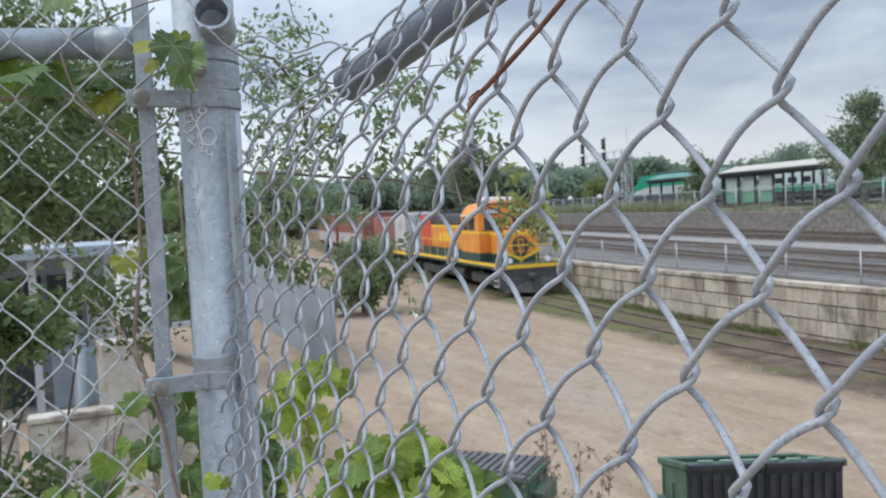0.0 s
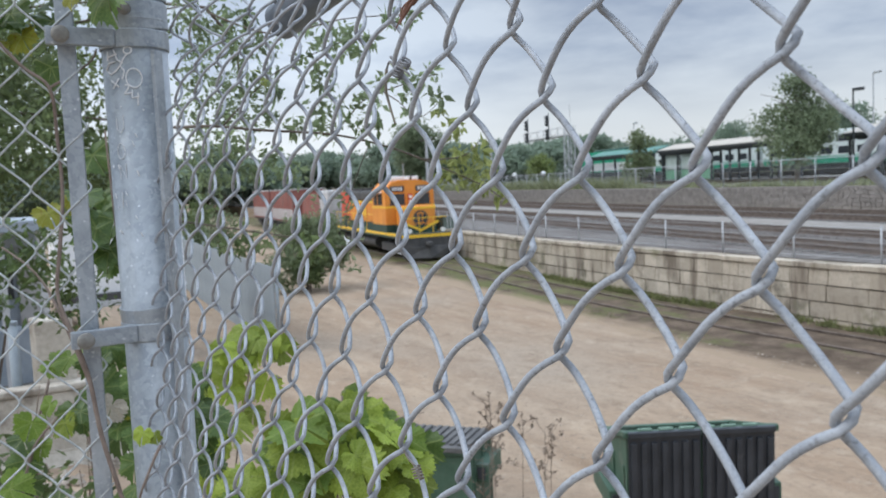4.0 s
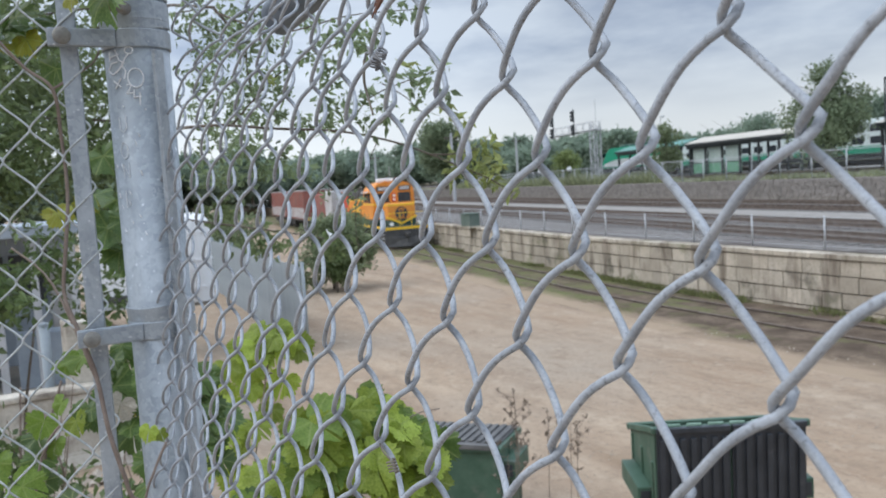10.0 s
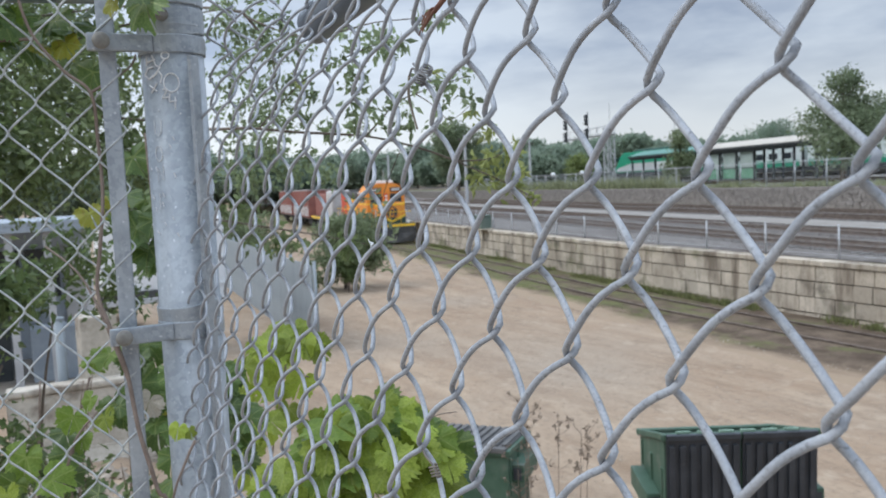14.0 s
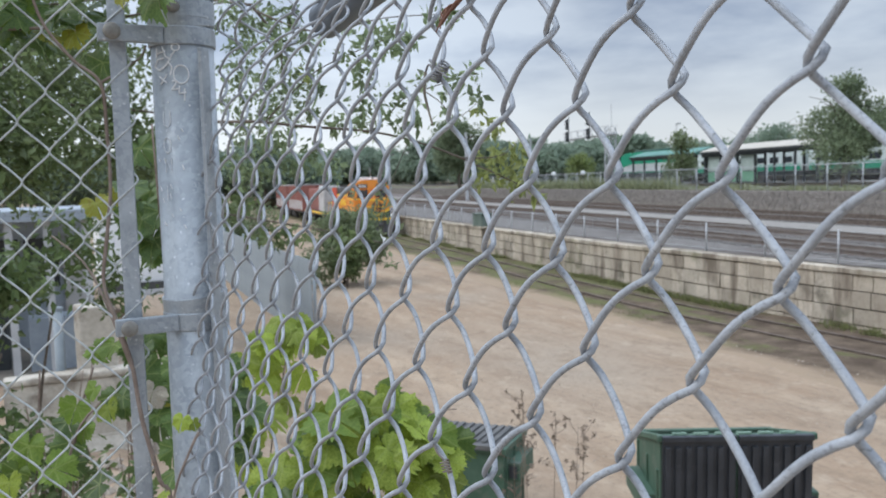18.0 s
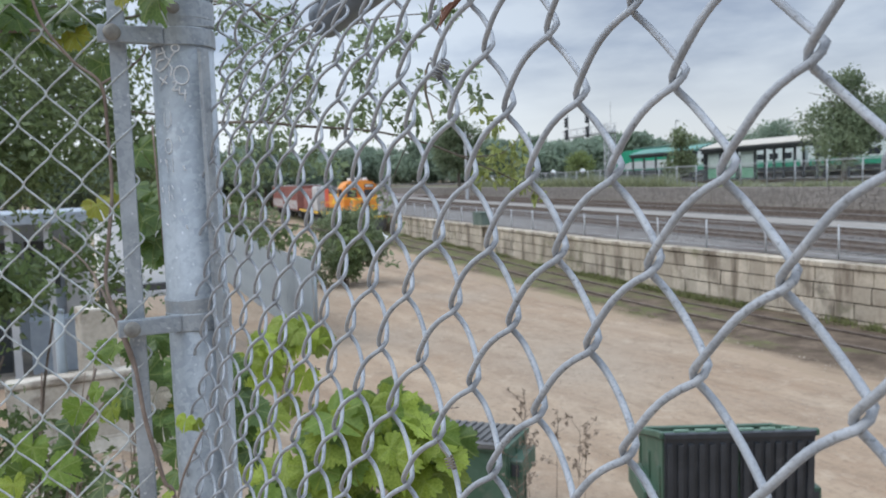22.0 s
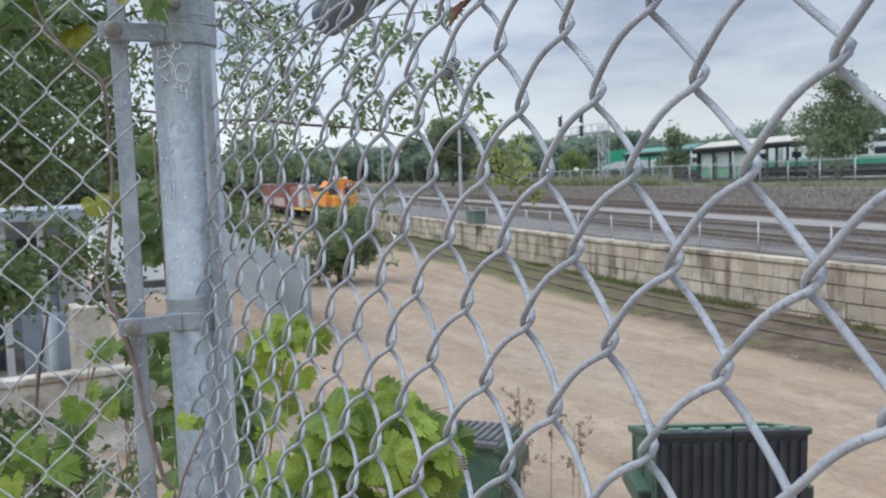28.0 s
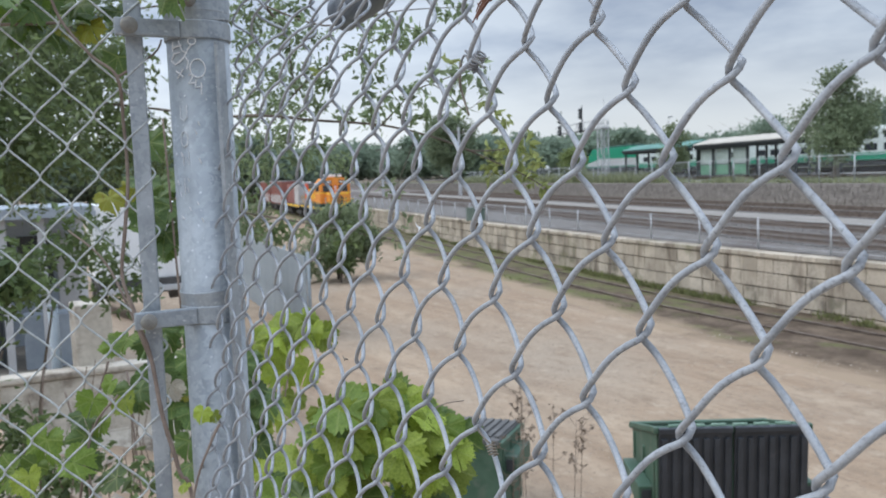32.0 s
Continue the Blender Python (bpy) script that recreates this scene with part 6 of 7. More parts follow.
# ---- containers in the yard ----
def build_dumpster(m, w, d, near, far, label, lid_mat, flipped):
    """A steel container, w and d half its width and depth, near and far the heights of its two rims. flipped: its lids hang down over the near side."""
    thing = tagged(empty("dumpster", m), label, "dumpster", "dumpsters in the yard")
    t = 0.03
    body = bmesh.new()
    floor_z = 0.14
    box(body, -w, w, -d, d, floor_z, floor_z + t)
    box(body, -w, w, -d, -d + t, floor_z + t, near)
    box(body, -w, w, d - t, d, floor_z + t, far)
    for x in (-w, w - t):
        lo = [body.verts.new((x, y, z)) for y, z in ((-d + t, floor_z + t), (d - t, floor_z + t), (d - t, far), (-d + t, near))]
        hi = [body.verts.new((x + t, v.co.y, v.co.z)) for v in lo]
        body.faces.new(lo)
        body.faces.new(hi[::-1])
        for k in range(4):
            body.faces.new((lo[k], lo[(k + 1) % 4], hi[(k + 1) % 4], hi[k]))
    bmesh.ops.recalc_face_normals(body, faces=body.faces)
    body = part("body", body, M["dump_green"], thing)
    part("near_rim", bx(-w - 0.04, w + 0.04, -d - 0.045, -d + 0.03, near - 0.04, near + 0.03, bevel=0.012), M["dump_green"], body)
    part("far_rim", bx(-w - 0.04, w + 0.04, d - 0.03, d + 0.045, far - 0.04, far + 0.03, bevel=0.012), M["dump_green"], body)
    tilt = math.degrees(math.atan2(far - near, 2 * d))
    for s in (-1, 1):
        r = part("side_rim", bx(s * w - 0.035, s * w + 0.035, -d, d, -0.035, 0.03, bevel=0.012), M["dump_green"], body)
        r.matrix_basis = pose(0, 0, (near + far) / 2, tilt, 0, 0)
        pk = part("fork_pocket", bx(min(s * w, s * (w + 0.16)), max(s * w, s * (w + 0.16)), -d * 0.7, d * 0.75, 0.72, 0.95, bevel=0.015), M["dump_green"], body)
        # the pocket is solid; a black plate stands for the shade in its mouth
        part("pocket_mouth", bx(min(s * (w + 0.03), s * (w + 0.13)), max(s * (w + 0.03), s * (w + 0.13)), -d * 0.7 - 0.012, -d * 0.7 + 0.02, 0.76, 0.91), M["dump_lid"], pk, "dark plate painted as the shaded pocket mouth")
        for y in (-d * 0.8, 0, d * 0.8):
            part("stiffener", bx(s * w - 0.02, s * w + 0.02, y - 0.03, y + 0.03, 0.2, min(near, far) - 0.05, bevel=0.008), M["dump_green"], body)
    for k in range(6):
        x = -w + 0.12 + (2 * w - 0.24) * k / 6
        part("lip", bx(x, x + (2 * w - 0.24) / 6 - 0.07, -d - 0.03, -d + 0.0, near + 0.025, near + 0.055, bevel=0.006), M["lid_lip"], body, "pale worn hinge lip")
    for side in (0, 1):
        x0, x1 = (-w + 0.01, -0.012) if side == 0 else (0.012, w - 0.01)
        length = near - 0.42 if flipped else math.hypot(2 * d, far - near) + 0.08
        lid = part("lid", bx(x0, x1, 0, length, 0, 0.022, bevel=0.006), lid_mat, thing, "ribbed plastic lid")
        if flipped:
            lid.matrix_basis = pose(0, -d - 0.055, near + 0.01, -88, 0, 0)
        else:
            lid.matrix_basis = pose(0, -d - 0.05, near + 0.035, tilt, 0, 0)
        n = 7
        for k in range(n):
            x = x0 + (k + 0.5) * (x1 - x0) / n
            part("lid_rib", bx(x - 0.03, x + 0.03, 0.10, length - 0.06, *((-0.032, 0.0) if flipped else (0.022, 0.05)), bevel=0.009), lid_mat, lid)
        part("lid_edge", bx(x0, x1, -0.02, 0.04, -0.035, 0.028, bevel=0.008), lid_mat, lid)
    for x in (-w * 0.75, w * 0.75):
        for y in (-d * 0.75, d * 0.75):
            part("caster", cyl(bmesh.new(), (x - 0.03, y, 0.07), (x + 0.03, y, 0.07), 0.07, n=14), M["loco_black"], thing)
    return thing


build_dumpster(pose(-5.48, 6.55, 0, 0, 0, 61.6), 0.80, 0.63, 1.65, 1.31, "green steel dumpster, black ribbed lids flipped down its side", M["dump_lid"], True)
build_dumpster(pose(-7.96, 4.48, 0, 0, 0, 42), 0.76, 0.45, 1.14, 1.10, "small green steel dumpster with a dusty grey ribbed lid", M["lid_grey"], False)


# ---- grey screen fence, parked things and structures beyond the left netting ----
def build_screen():
    thing = tagged(empty("screen_fence"), "tall grey slatted screen fence beside the dirt yard", "fence")
    a, c = Vector((-20.1, 6.3, 0)), Vector((-38.5, 7.6, 0))
    n = 60
    for k in range(n):
        p, q = a.lerp(c, k / n), a.lerp(c, (k + 0.998) / n)
        ang = math.degrees(math.atan2(q.y - p.y, q.x - p.x))
        if k == 0:
            slat = part("slat", bx(0, (q - p).length, -0.015, 0.015, 0.0, 2.38, bevel=0.003), M["screen"], thing)
            slat.matrix_basis = pose(p.x, p.y, 0, 0, 0, ang)
        else:
            again(slat, thing, pose(p.x, p.y + random.uniform(-0.004, 0.004), random.uniform(-0.015, 0.015), 0, 0, ang))
    for k in range(7):
        p = a.lerp(c, k / 6)
        part("post", cyl(bmesh.new(), (p.x, p.y + 0.08, 0), (p.x, p.y + 0.08, 2.5), 0.05, n=14), M["screen"], thing, smooth=True)
    for z in (0.3, 1.3, 2.3):
        part("rail", cyl(bmesh.new(), (a.x, a.y + 0.045, z), (c.x, c.y + 0.045, z), 0.025, n=8), M["screen"], thing)


build_screen()


def build_tank():
    thing = tagged(empty("storage_tank", pose(-23.45, 4.2, 1.3)), "white upright storage tank behind the screen fence", "tank")
    b = cyl(bmesh.new(), (0, 0, 0.1), (0, 0, 2.45), 0.45, n=28)
    part("shell", b, M["white_paint"], thing, smooth=False)
    for z in (0.5, 1.3, 2.1):
        part("hoop", ring(bmesh.new(), 0.445, 0.475, z, z + 0.06, 28), M["white_paint"], thing)
    part("dome", cyl(bmesh.new(), (0, 0, 2.45), (0, 0, 2.7), 0.45, 0.2, n=28), M["white_paint"], thing)
    part("foot", cyl(bmesh.new(), (0, 0, 0), (0, 0, 0.1), 0.5, n=28), M["joint"], thing)


build_tank()


def build_shed():
    """Grey open shed with a pale eave and steel columns."""
    thing = tagged(empty("shed", pose(-12.97, 0.0, 1.5)), "grey metal shed with pale eaves and steel columns", "shed")
    w = part("wall", bx(-2.6, -2.4, -2.3, 0.55, 0, 2.62), M["grey_metal"], thing)
    part("roof", bx(-2.8, 0.5, -2.4, 0.62, 2.58, 2.67, bevel=0.02), M["grey_metal"], thing, "pale flat roof")
    part("fascia", bx(0.42, 0.50, -2.44, 0.64, 2.50, 2.585, bevel=0.01), M["grey_metal"], thing)
    for y in (-2.1, -1.4, -0.68, -0.15, 0.4):
        part("column", bx(0.25, 0.36, y - 0.055, y + 0.055, 0, 2.52, bevel=0.01), M["pole_grey"], thing)
    for y in (-1.6, -0.9, -0.25):
        part("window", bx(-2.4, -2.36, y - 0.28, y + 0.28, 1.2, 2.1, bevel=0.01), M["glass_dark"], w, "dark window")
    part("door", bx(-2.4, -2.35, 0.1, 0.48, 0, 2.0, bevel=0.01), M["grey_car"], w, "pale door")
    part("crate", bx(-1.6, -0.5, -1.5, -0.8, 0, 1.1, bevel=0.02), M["dark_steel"], thing, "dark crate")
    part("bench", bx(-0.6, -0.1, -0.5, 0.3, 0, 0.95, bevel=0.02), M["grey_metal"], thing)
    part("floor_slab", bx(-2.8, 0.5, -2.4, 0.62, 0, 0.09, bevel=0.01), M["joint"], thing, "dark concrete slab")
    thing = tagged(empty("truck_trailer", pose(-20.6, 2.2, 1.45)), "white box trailer parked beside the shed", "trailer")
    part("box", bx(-2.5, 0, -1.15, 1.12, 0.62, 2.55, bevel=0.03), M["white_paint"], thing)
    for y in (-0.55, 0.02, 0.6):
        part("rib", bx(-0.005, 0.02, y - 0.025, y + 0.025, 0.66, 2.5, bevel=0.005), M["white_paint"], thing)
    part("bed", bx(-2.5, 0.1, -1.1, 1.05, 0.45, 0.62, bevel=0.02), M["loco_black"], thing)
    for y in (-1.0, 0.8):
        for x in (-2.0, -0.6):
            part("wheel", cyl(bmesh.new(), (x, y - 0.12, 0.4), (x, y + 0.12, 0.4), 0.4, n=20), M["loco_black"], thing)
    part("bumper", bx(0.1, 0.18, -1.1, 1.05, 0.3, 0.45, bevel=0.02), M["pole_grey"], thing)


build_shed()


def build_barrier():
    for k in range(3):
        thing = tagged(empty("concrete_barrier", pose(-8.45 - 0.1 * k, -3.9 + 2.1 * k, 1.37, 0, 0, 90)), "pale concrete barrier standing in rubble", "barrier", "concrete barriers")
        b = bmesh.new()
        prof = [(-0.3, 0), (0.3, 0), (0.3, 0.12), (0.16, 0.32), (0.11, 0.98), (-0.11, 0.98), (-0.16, 0.32), (-0.3, 0.12)]
        va = [b.verts.new((-1.0, y, z)) for y, z in prof]
        vb = [b.verts.new((1.0, y, z)) for y, z in prof]
        b.faces.new(va)
        b.faces.new(vb[::-1])
        for i in range(8):
            b.faces.new((va[i], va[(i + 1) % 8], vb[(i + 1) % 8], vb[i]))
        bmesh.ops.recalc_face_normals(b, faces=b.faces)
        bmesh.ops.bevel(b, geom=list(b.edges), offset=0.015, segments=2, affect="EDGES")
        part("body", b, M["barrier"], thing)
        part("lifting_loop", ring(bmesh.new(), 0.05, 0.065, -0.008, 0.008, 16), M["rail"], thing).matrix_basis = pose(0.5, 0, 1.0, 90, 0, 0)
        part("coping", bx(-1.0, 1.0, -0.14, 0.14, 0.975, 1.05, bevel=0.025), M["barrier"], thing)


build_barrier()


def yard_scraps():
    """A broken concrete pier and a steel bollard behind the barriers."""
    pier = tagged(empty("concrete_pier", pose(-8.95, 0.27, 1.4, 0, 0, 4)), "stained pale concrete pier behind the barriers", "pier")
    b = bx(-0.22, 0.22, -0.2, 0.2, 0, 1.72, bevel=0.03)
    for v in b.verts:
        v.co += noise.noise_vector(v.co * 3) * 0.02
    part("shaft", b, M["barrier"], pier)
    part("footing", bx(-0.32, 0.32, -0.3, 0.3, 0, 0.3, bevel=0.03), M["barrier"], pier)
    bollard = tagged(empty("bollard", pose(-8.9, -0.12, 1.4)), "grey steel bollard behind the barriers", "bollard")
    part("tube", cyl(bmesh.new(), (0, 0, 0), (0, 0, 1.70), 0.055, n=20), M["screen"], bollard, smooth=True)
    part("cap", cyl(bmesh.new(), (0, 0, 1.70), (0, 0, 1.73), 0.06, n=20), M["screen"], bollard)


yard_scraps()


def rubble():
    g = np.random.default_rng(12)
    V, F = [], []
    for k in range(900):
        x, y = g.uniform(-8, -2.2), g.uniform(-2.2, 0.35)
        z = terrace(x)
        s = g.uniform(0.02, 0.09)
        i = len(V)
        q = g.normal(size=(6, 3)) * 0.15 + np.array([(1, 0, 0), (-1, 0, 0), (0, 1, 0), (0, -1, 0), (0, 0, 0.8), (0, 0, -0.5)])
        V += (q * s + np.array([x, y, z + s * 0.3])).tolist()
        F += [(i + a, i + b, i + c) for a, b, c in ((0, 2, 4), (2, 1, 4), (1, 3, 4), (3, 0, 4), (2, 0, 5), (1, 2, 5), (3, 1, 5), (0, 3, 5))]
    tagged(ob_from("rubble", V, F, M["rubble"]), "pale broken stone rubble on the bank", "rubble", kind="stuff")


rubble()


# ---- station beyond the upper wall ----
band("ground_bank", "dry grass behind the stone wall", lambda x: main_y(x, 46.5), lambda x: main_y(x, 57.5), Z2 + 0.03, M["bank_grass"])
band("ground_platform", "pale concrete station platform", lambda x: main_y(x, 57.5), lambda x: main_y(x, 65.0), Z2 + 0.36, M["path"], "platform")
band("ground_meadow", "rough grass beyond the station", lambda x: main_y(x, 68.0), lambda x: main_y(x, 260.0), Z2 + 0.9, M["bank_grass"])
SL = math.degrees(math.atan(-0.22))


def station_pose(x, off, z):
    return pose(x, main_y(x, off), z, 0, 0, SL)


def build_canopy(x_right, length, label, roof, bays, glass, low):
    """A platform canopy with steel columns and a glazed shelter under it. Its right end lies at x_right."""
    thing = tagged(empty("platform_canopy", station_pose(x_right, 58.5, Z2 + 0.36)), label, "canopy", "platform canopies")
    b = bmesh.new()
    prof = [(-1.9, 3.40), (0.3, 4.02), (2.4, 3.5), (2.4, 3.32), (0.3, 3.8), (-1.9, 3.18)]
    va = [b.verts.new((0, y, z)) for y, z in prof]
    vb = [b.verts.new((-length, y, z)) for y, z in prof]
    b.faces.new(va)
    b.faces.new(vb[::-1])
    for k in range(6):
        b.faces.new((va[k], va[(k + 1) % 6], vb[(k + 1) % 6], vb[k]))
    bmesh.ops.recalc_face_normals(b, faces=b.faces)
    part("roof", b, roof, thing)
    part("fascia", bx(-length - 0.03, 0.03, -1.96, -1.88, 3.12, 3.34, bevel=0.01), M["dark_steel"], thing)
    part("beam", bx(-length, -0.2, -1.7, -1.5, 2.85, 3.15, bevel=0.01), M["dark_steel"], thing)
    for k in range(bays + 1):
        x = -0.4 - (length - 0.8) * k / bays
        part("column", bx(x - 0.09, x + 0.09, -1.65, -1.45, 0, 2.9, bevel=0.01), M["dark_steel"], thing)
        part("column", bx(x - 0.09, x + 0.09, 1.6, 1.8, 0, 3.4, bevel=0.01), M["dark_steel"], thing)
    for k in range(bays):
        if k in glass:
            x1 = -0.55 - (length - 0.8) * k / bays
            x0 = -0.25 - (length - 0.8) * (k + 1) / bays
            p = part("shelter_panel", bx(x0, x1, -1.25, -1.21, 1.25, 2.8, bevel=0.01), M["glass_reflection"], thing, "glass panel with its pale reflection painted in")
            part("lower_panel", bx(x0, x1, -1.26, -1.20, 0.15, 1.18, bevel=0.01), low, thing, "green lower panel")
            for z in (0.1, 1.18, 2.8):
                part("mullion", bx(x0, x1, -1.29, -1.17, z, z + 0.07), M["dark_steel"], p)
    return thing


build_canopy(-47.2, 18.5, "pale-roofed platform canopy over a glazed shelter", M["roof_white"], 6, (3, 4, 5), M["green_panel"])
build_canopy(-66.2, 15.6, "teal-roofed platform canopy at the far end", M["roof_teal"], 5, (), M["green_panel"])
build_canopy(-19.5, 20.0, "pale-roofed platform canopy with green glass panels", M["roof_white"], 6, (0, 1, 2, 3, 4), M["roof_green"])


def build_coach_train():
    """A green and white commuter train: a locomotive with a sloped nose, then coaches."""
    thing = tagged(empty("commuter_train"), "green and white commuter train drawing out behind the platform", "train")
    b = bmesh.new()
    prof = [(0, 1.0), (0.1, 1.7), (-1.1, 2.35), (-2.3, 3.65), (-3.4, 4.05), (-18.0, 4.05), (-18.0, 1.0)]
    va = [b.verts.new((x, -1.5, z)) for x, z in prof]
    vb = [b.verts.new((x, 1.5, z)) for x, z in prof]
    b.faces.new(va)
    b.faces.new(vb[::-1])
    for k in range(7):
        b.faces.new((va[k], va[(k + 1) % 7], vb[(k + 1) % 7], vb[k]))
    bmesh.ops.recalc_face_normals(b, faces=b.faces)
    bmesh.ops.bevel(b, geom=list(b.edges), offset=0.14, segments=3, affect="EDGES")
    body = part("engine_body", b, M["green_train"], thing, "green engine body")
    w = bmesh.new()
    vs = [w.verts.new(p) for p in ((-0.9, 1.532, 1.25), (-18, 1.532, 1.25), (-18, 1.532, 2.35), (-6, 1.532, 2.35), (-1.6, 1.532, 1.75))]
    w.faces.new(vs)
    bmesh.ops.solidify(w, geom=list(w.faces), thickness=0.02)
    part("white_band", w, M["white_paint"], body, "white sweep along the side")
    part("windscreen", bx(-2.45, -1.6, -1.3, 1.3, -0.02, 0.02, m=pose(0, 0, 3.05, 0, 47, 0) @ Matrix.Translation((2.0, 0, 0))), M["glass_dark"], body, "dark glass")
    part("roof_gear", bx(-16, -6, -1.1, 1.1, 4.0, 4.35, bevel=0.15), M["roof_green"], body, "dark green roof equipment")
    part("engine_underframe", bx(-17.5, -0.4, -1.3, 1.3, 0.4, 1.05, bevel=0.1), M["dark_steel"], thing)
    for c in range(2):
        x1 = -18.6 - 26.2 * c
        x0 = x1 - 25.4
        coach = part("coach", bx(x0, x1, -1.5, 1.5, 0.7, 3.85, bevel=0.35), M["coach_white"], thing, "white coach with a green lower side")
        part("coach_stripe", bx(x0 + 0.3, x1 - 0.3, -1.515, 1.515, 0.75, 1.42), M["green_train"], coach, "green lower stripe")
        for k in range(10):
            for z in (1.6, 2.7):
                xx = x0 + 1.6 + 2.3 * k
                part("coach_window", bx(xx, xx + 1.5, 1.48, 1.525, z, z + 0.65, bevel=0.01), M["glass_dark"], coach)
        part("coach_underframe", bx(x0 + 1, x1 - 1, -1.2, 1.2, 0.2, 0.75, bevel=0.05), M["dark_steel"], thing)
    return thing


commuter = build_coach_train()


def build_gantry():
    thing = tagged(empty("signal_gantry", station_pose(-72.0, 48.0, Z2)), "pale steel lattice signal mast with an arm of black signal heads", "signal")
    r = 0.07
    for sx in (-0.55, 0.55):
        for sy in (-0.4, 0.4):
            part("leg", cyl(bmesh.new(), (sx, sy, 0), (sx, sy, 6.8), r, n=6), M["pole_grey"], thing)
    for k in range(8):
        z = 0.2 + k * 0.82
        for sy in (-0.4, 0.4):
            s = 1 if k % 2 else -1
            part("brace", cyl(bmesh.new(), (-0.55 * s, sy, z), (0.55 * s, sy, z + 0.82), 0.045, n=5), M["pole_grey"], thing)
            part("brace", cyl(bmesh.new(), (-0.55, sy, z), (0.55, sy, z), 0.035, n=5), M["pole_grey"], thing)
    arm = part("arm", bx(-12.0, 0.8, -0.5, 0.5, 6.0, 6.15, bevel=0.02), M["pole_grey"], thing)
    for y in (-0.5, 0.5):
        part("arm_rail", cyl(bmesh.new(), (-12, y, 7.0), (0.8, y, 7.0), 0.03, n=5), M["pole_grey"], arm)
        for k in range(7):
            part("arm_post", cyl(bmesh.new(), (-12 + 2 * k, y, 6.1), (-12 + 2 * k, y, 7.0), 0.03, n=5), M["pole_grey"], arm)
    part("mast_rod", cyl(bmesh.new(), (0.3, 0, 6.8), (0.3, 0, 9.4), 0.03, n=6), M["pole_grey"], thing)
    for x, z in ((-10.6, 7.9), (-4.4, 8.0), (-4.4, 6.4), (-10.6, 6.4)):
        h = part("signal_head", bx(x - 0.32, x + 0.32, -0.75, -0.55, z - 0.65, z + 0.65, bevel=0.1), M["dark_steel"], thing, "black signal head")
        for k in range(3):
            part("visor", cyl(bmesh.new(), (x, -0.95, z - 0.4 + 0.4 * k), (x, -0.75, z - 0.4 + 0.4 * k), 0.13, n=12), M["dark_steel"], h)
        part("bracket", cyl(bmesh.new(), (x, -0.5, 6.1), (x, -0.5, z + 0.9), 0.06, n=6), M["dark_steel"], thing)
    return thing


build_gantry()


def build_lamp_post(x, off, h, label, m_pole, z=Z2 + 0.3):
    thing = tagged(empty("street_lamp", station_pose(x, off, z)), label, "street lamp", "street lamps at the station")
    part("pole", cyl(bmesh.new(), (0, 0, 0), (0, 0, h), 0.09, 0.06, n=10), m_pole, thing)
    part("arm", cyl(bmesh.new(), (0, 0, h - 0.1), (0.7, 0, h), 0.04, n=8), m_pole, thing)
    part("lamp_head", bx(0.1, 0.95, -0.2, 0.2, h - 0.12, h + 0.1, bevel=0.05), m_pole, thing)
    part("base", cyl(bmesh.new(), (0, 0, 0), (0, 0, 0.4), 0.16, n=12), M["block"], thing)


build_lamp_post(-37.6, 55.6, 6.6, "black street lamp with a flat head", M["dark_steel"])
build_lamp_post(-50.4, 75.0, 10.2, "grey street lamp with a flat head", M["pole_grey"])
build_lamp_post(-97.0, 75.0, 9.0, "grey street lamp with a flat head", M["pole_grey"])


def build_pole(x, y, z, h, label):
    thing = tagged(empty("utility_pole", pose(x, y, z)), label, "pole", "utility poles by the railway")
    part("shaft", cyl(bmesh.new(), (0, 0, -0.3), (0, 0, h), 0.2, 0.14, n=10), M["pole_grey"], thing)
    part("crossarm", bx(-0.06, 0.06, -0.8, 0.8, h - 0.6, h - 0.46, bevel=0.01), M["bark"], thing)
    for y2 in (-0.7, 0.7):
        part("insulator", cyl(bmesh.new(), (0, y2, h - 0.46), (0, y2, h - 0.3), 0.05, n=8), M["dark_steel"], thing)


build_pole(-78.4, 42.4, 2.5, 7.2, "pale wooden utility pole beside the tracks")
build_pole(-108.4, 45.7, 2.0, 7.0, "pale wooden utility pole beside the tracks")
build_pole(-101.6, 65.7, 3.05, 7.3, "pale wooden utility pole beside the tracks")


def ball_lamp(x, y, z):
    thing = tagged(empty("globe_lamp", pose(x, y, z)), "white globe lamp on a short post", "street lamp", "globe lamps")
    part("post", cyl(bmesh.new(), (0, 0, 0), (0, 0, 1.6), 0.06, n=8), M["dark_steel"], thing)
    b = bmesh.new()
    bmesh.ops.create_uvsphere(b, u_segments=14, v_segments=10, radius=0.3, matrix=Matrix.Translation((0, 0, 1.85)))
    part("globe", b, M["white_paint"], thing, smooth=True)


ball_lamp(-79.0, 58.6, 3.1)
ball_lamp(-88.0, 60.5, 3.1)


def build_utility_box():
    thing = tagged(empty("utility_box", pose(-40.8, 23.3, Z1)), "faded green utility cabinet beside the tracks", "cabinet")
    part("body", bx(-0.65, 0.4, -0.35, 0.35, 0.08, 0.8, bevel=0.02), M["box_green"], thing)
    part("plinth", bx(-0.72, 0.47, -0.42, 0.42, 0.0, 0.08), M["block"], thing)
    part("roof", bx(-0.7, 0.45, -0.4, 0.4, 0.8, 0.86, bevel=0.02), M["box_green"], thing)
    part("door", bx(-0.6, -0.1, -0.37, -0.35, 0.12, 0.76, bevel=0.005), M["box_green"], thing)


build_utility_box()

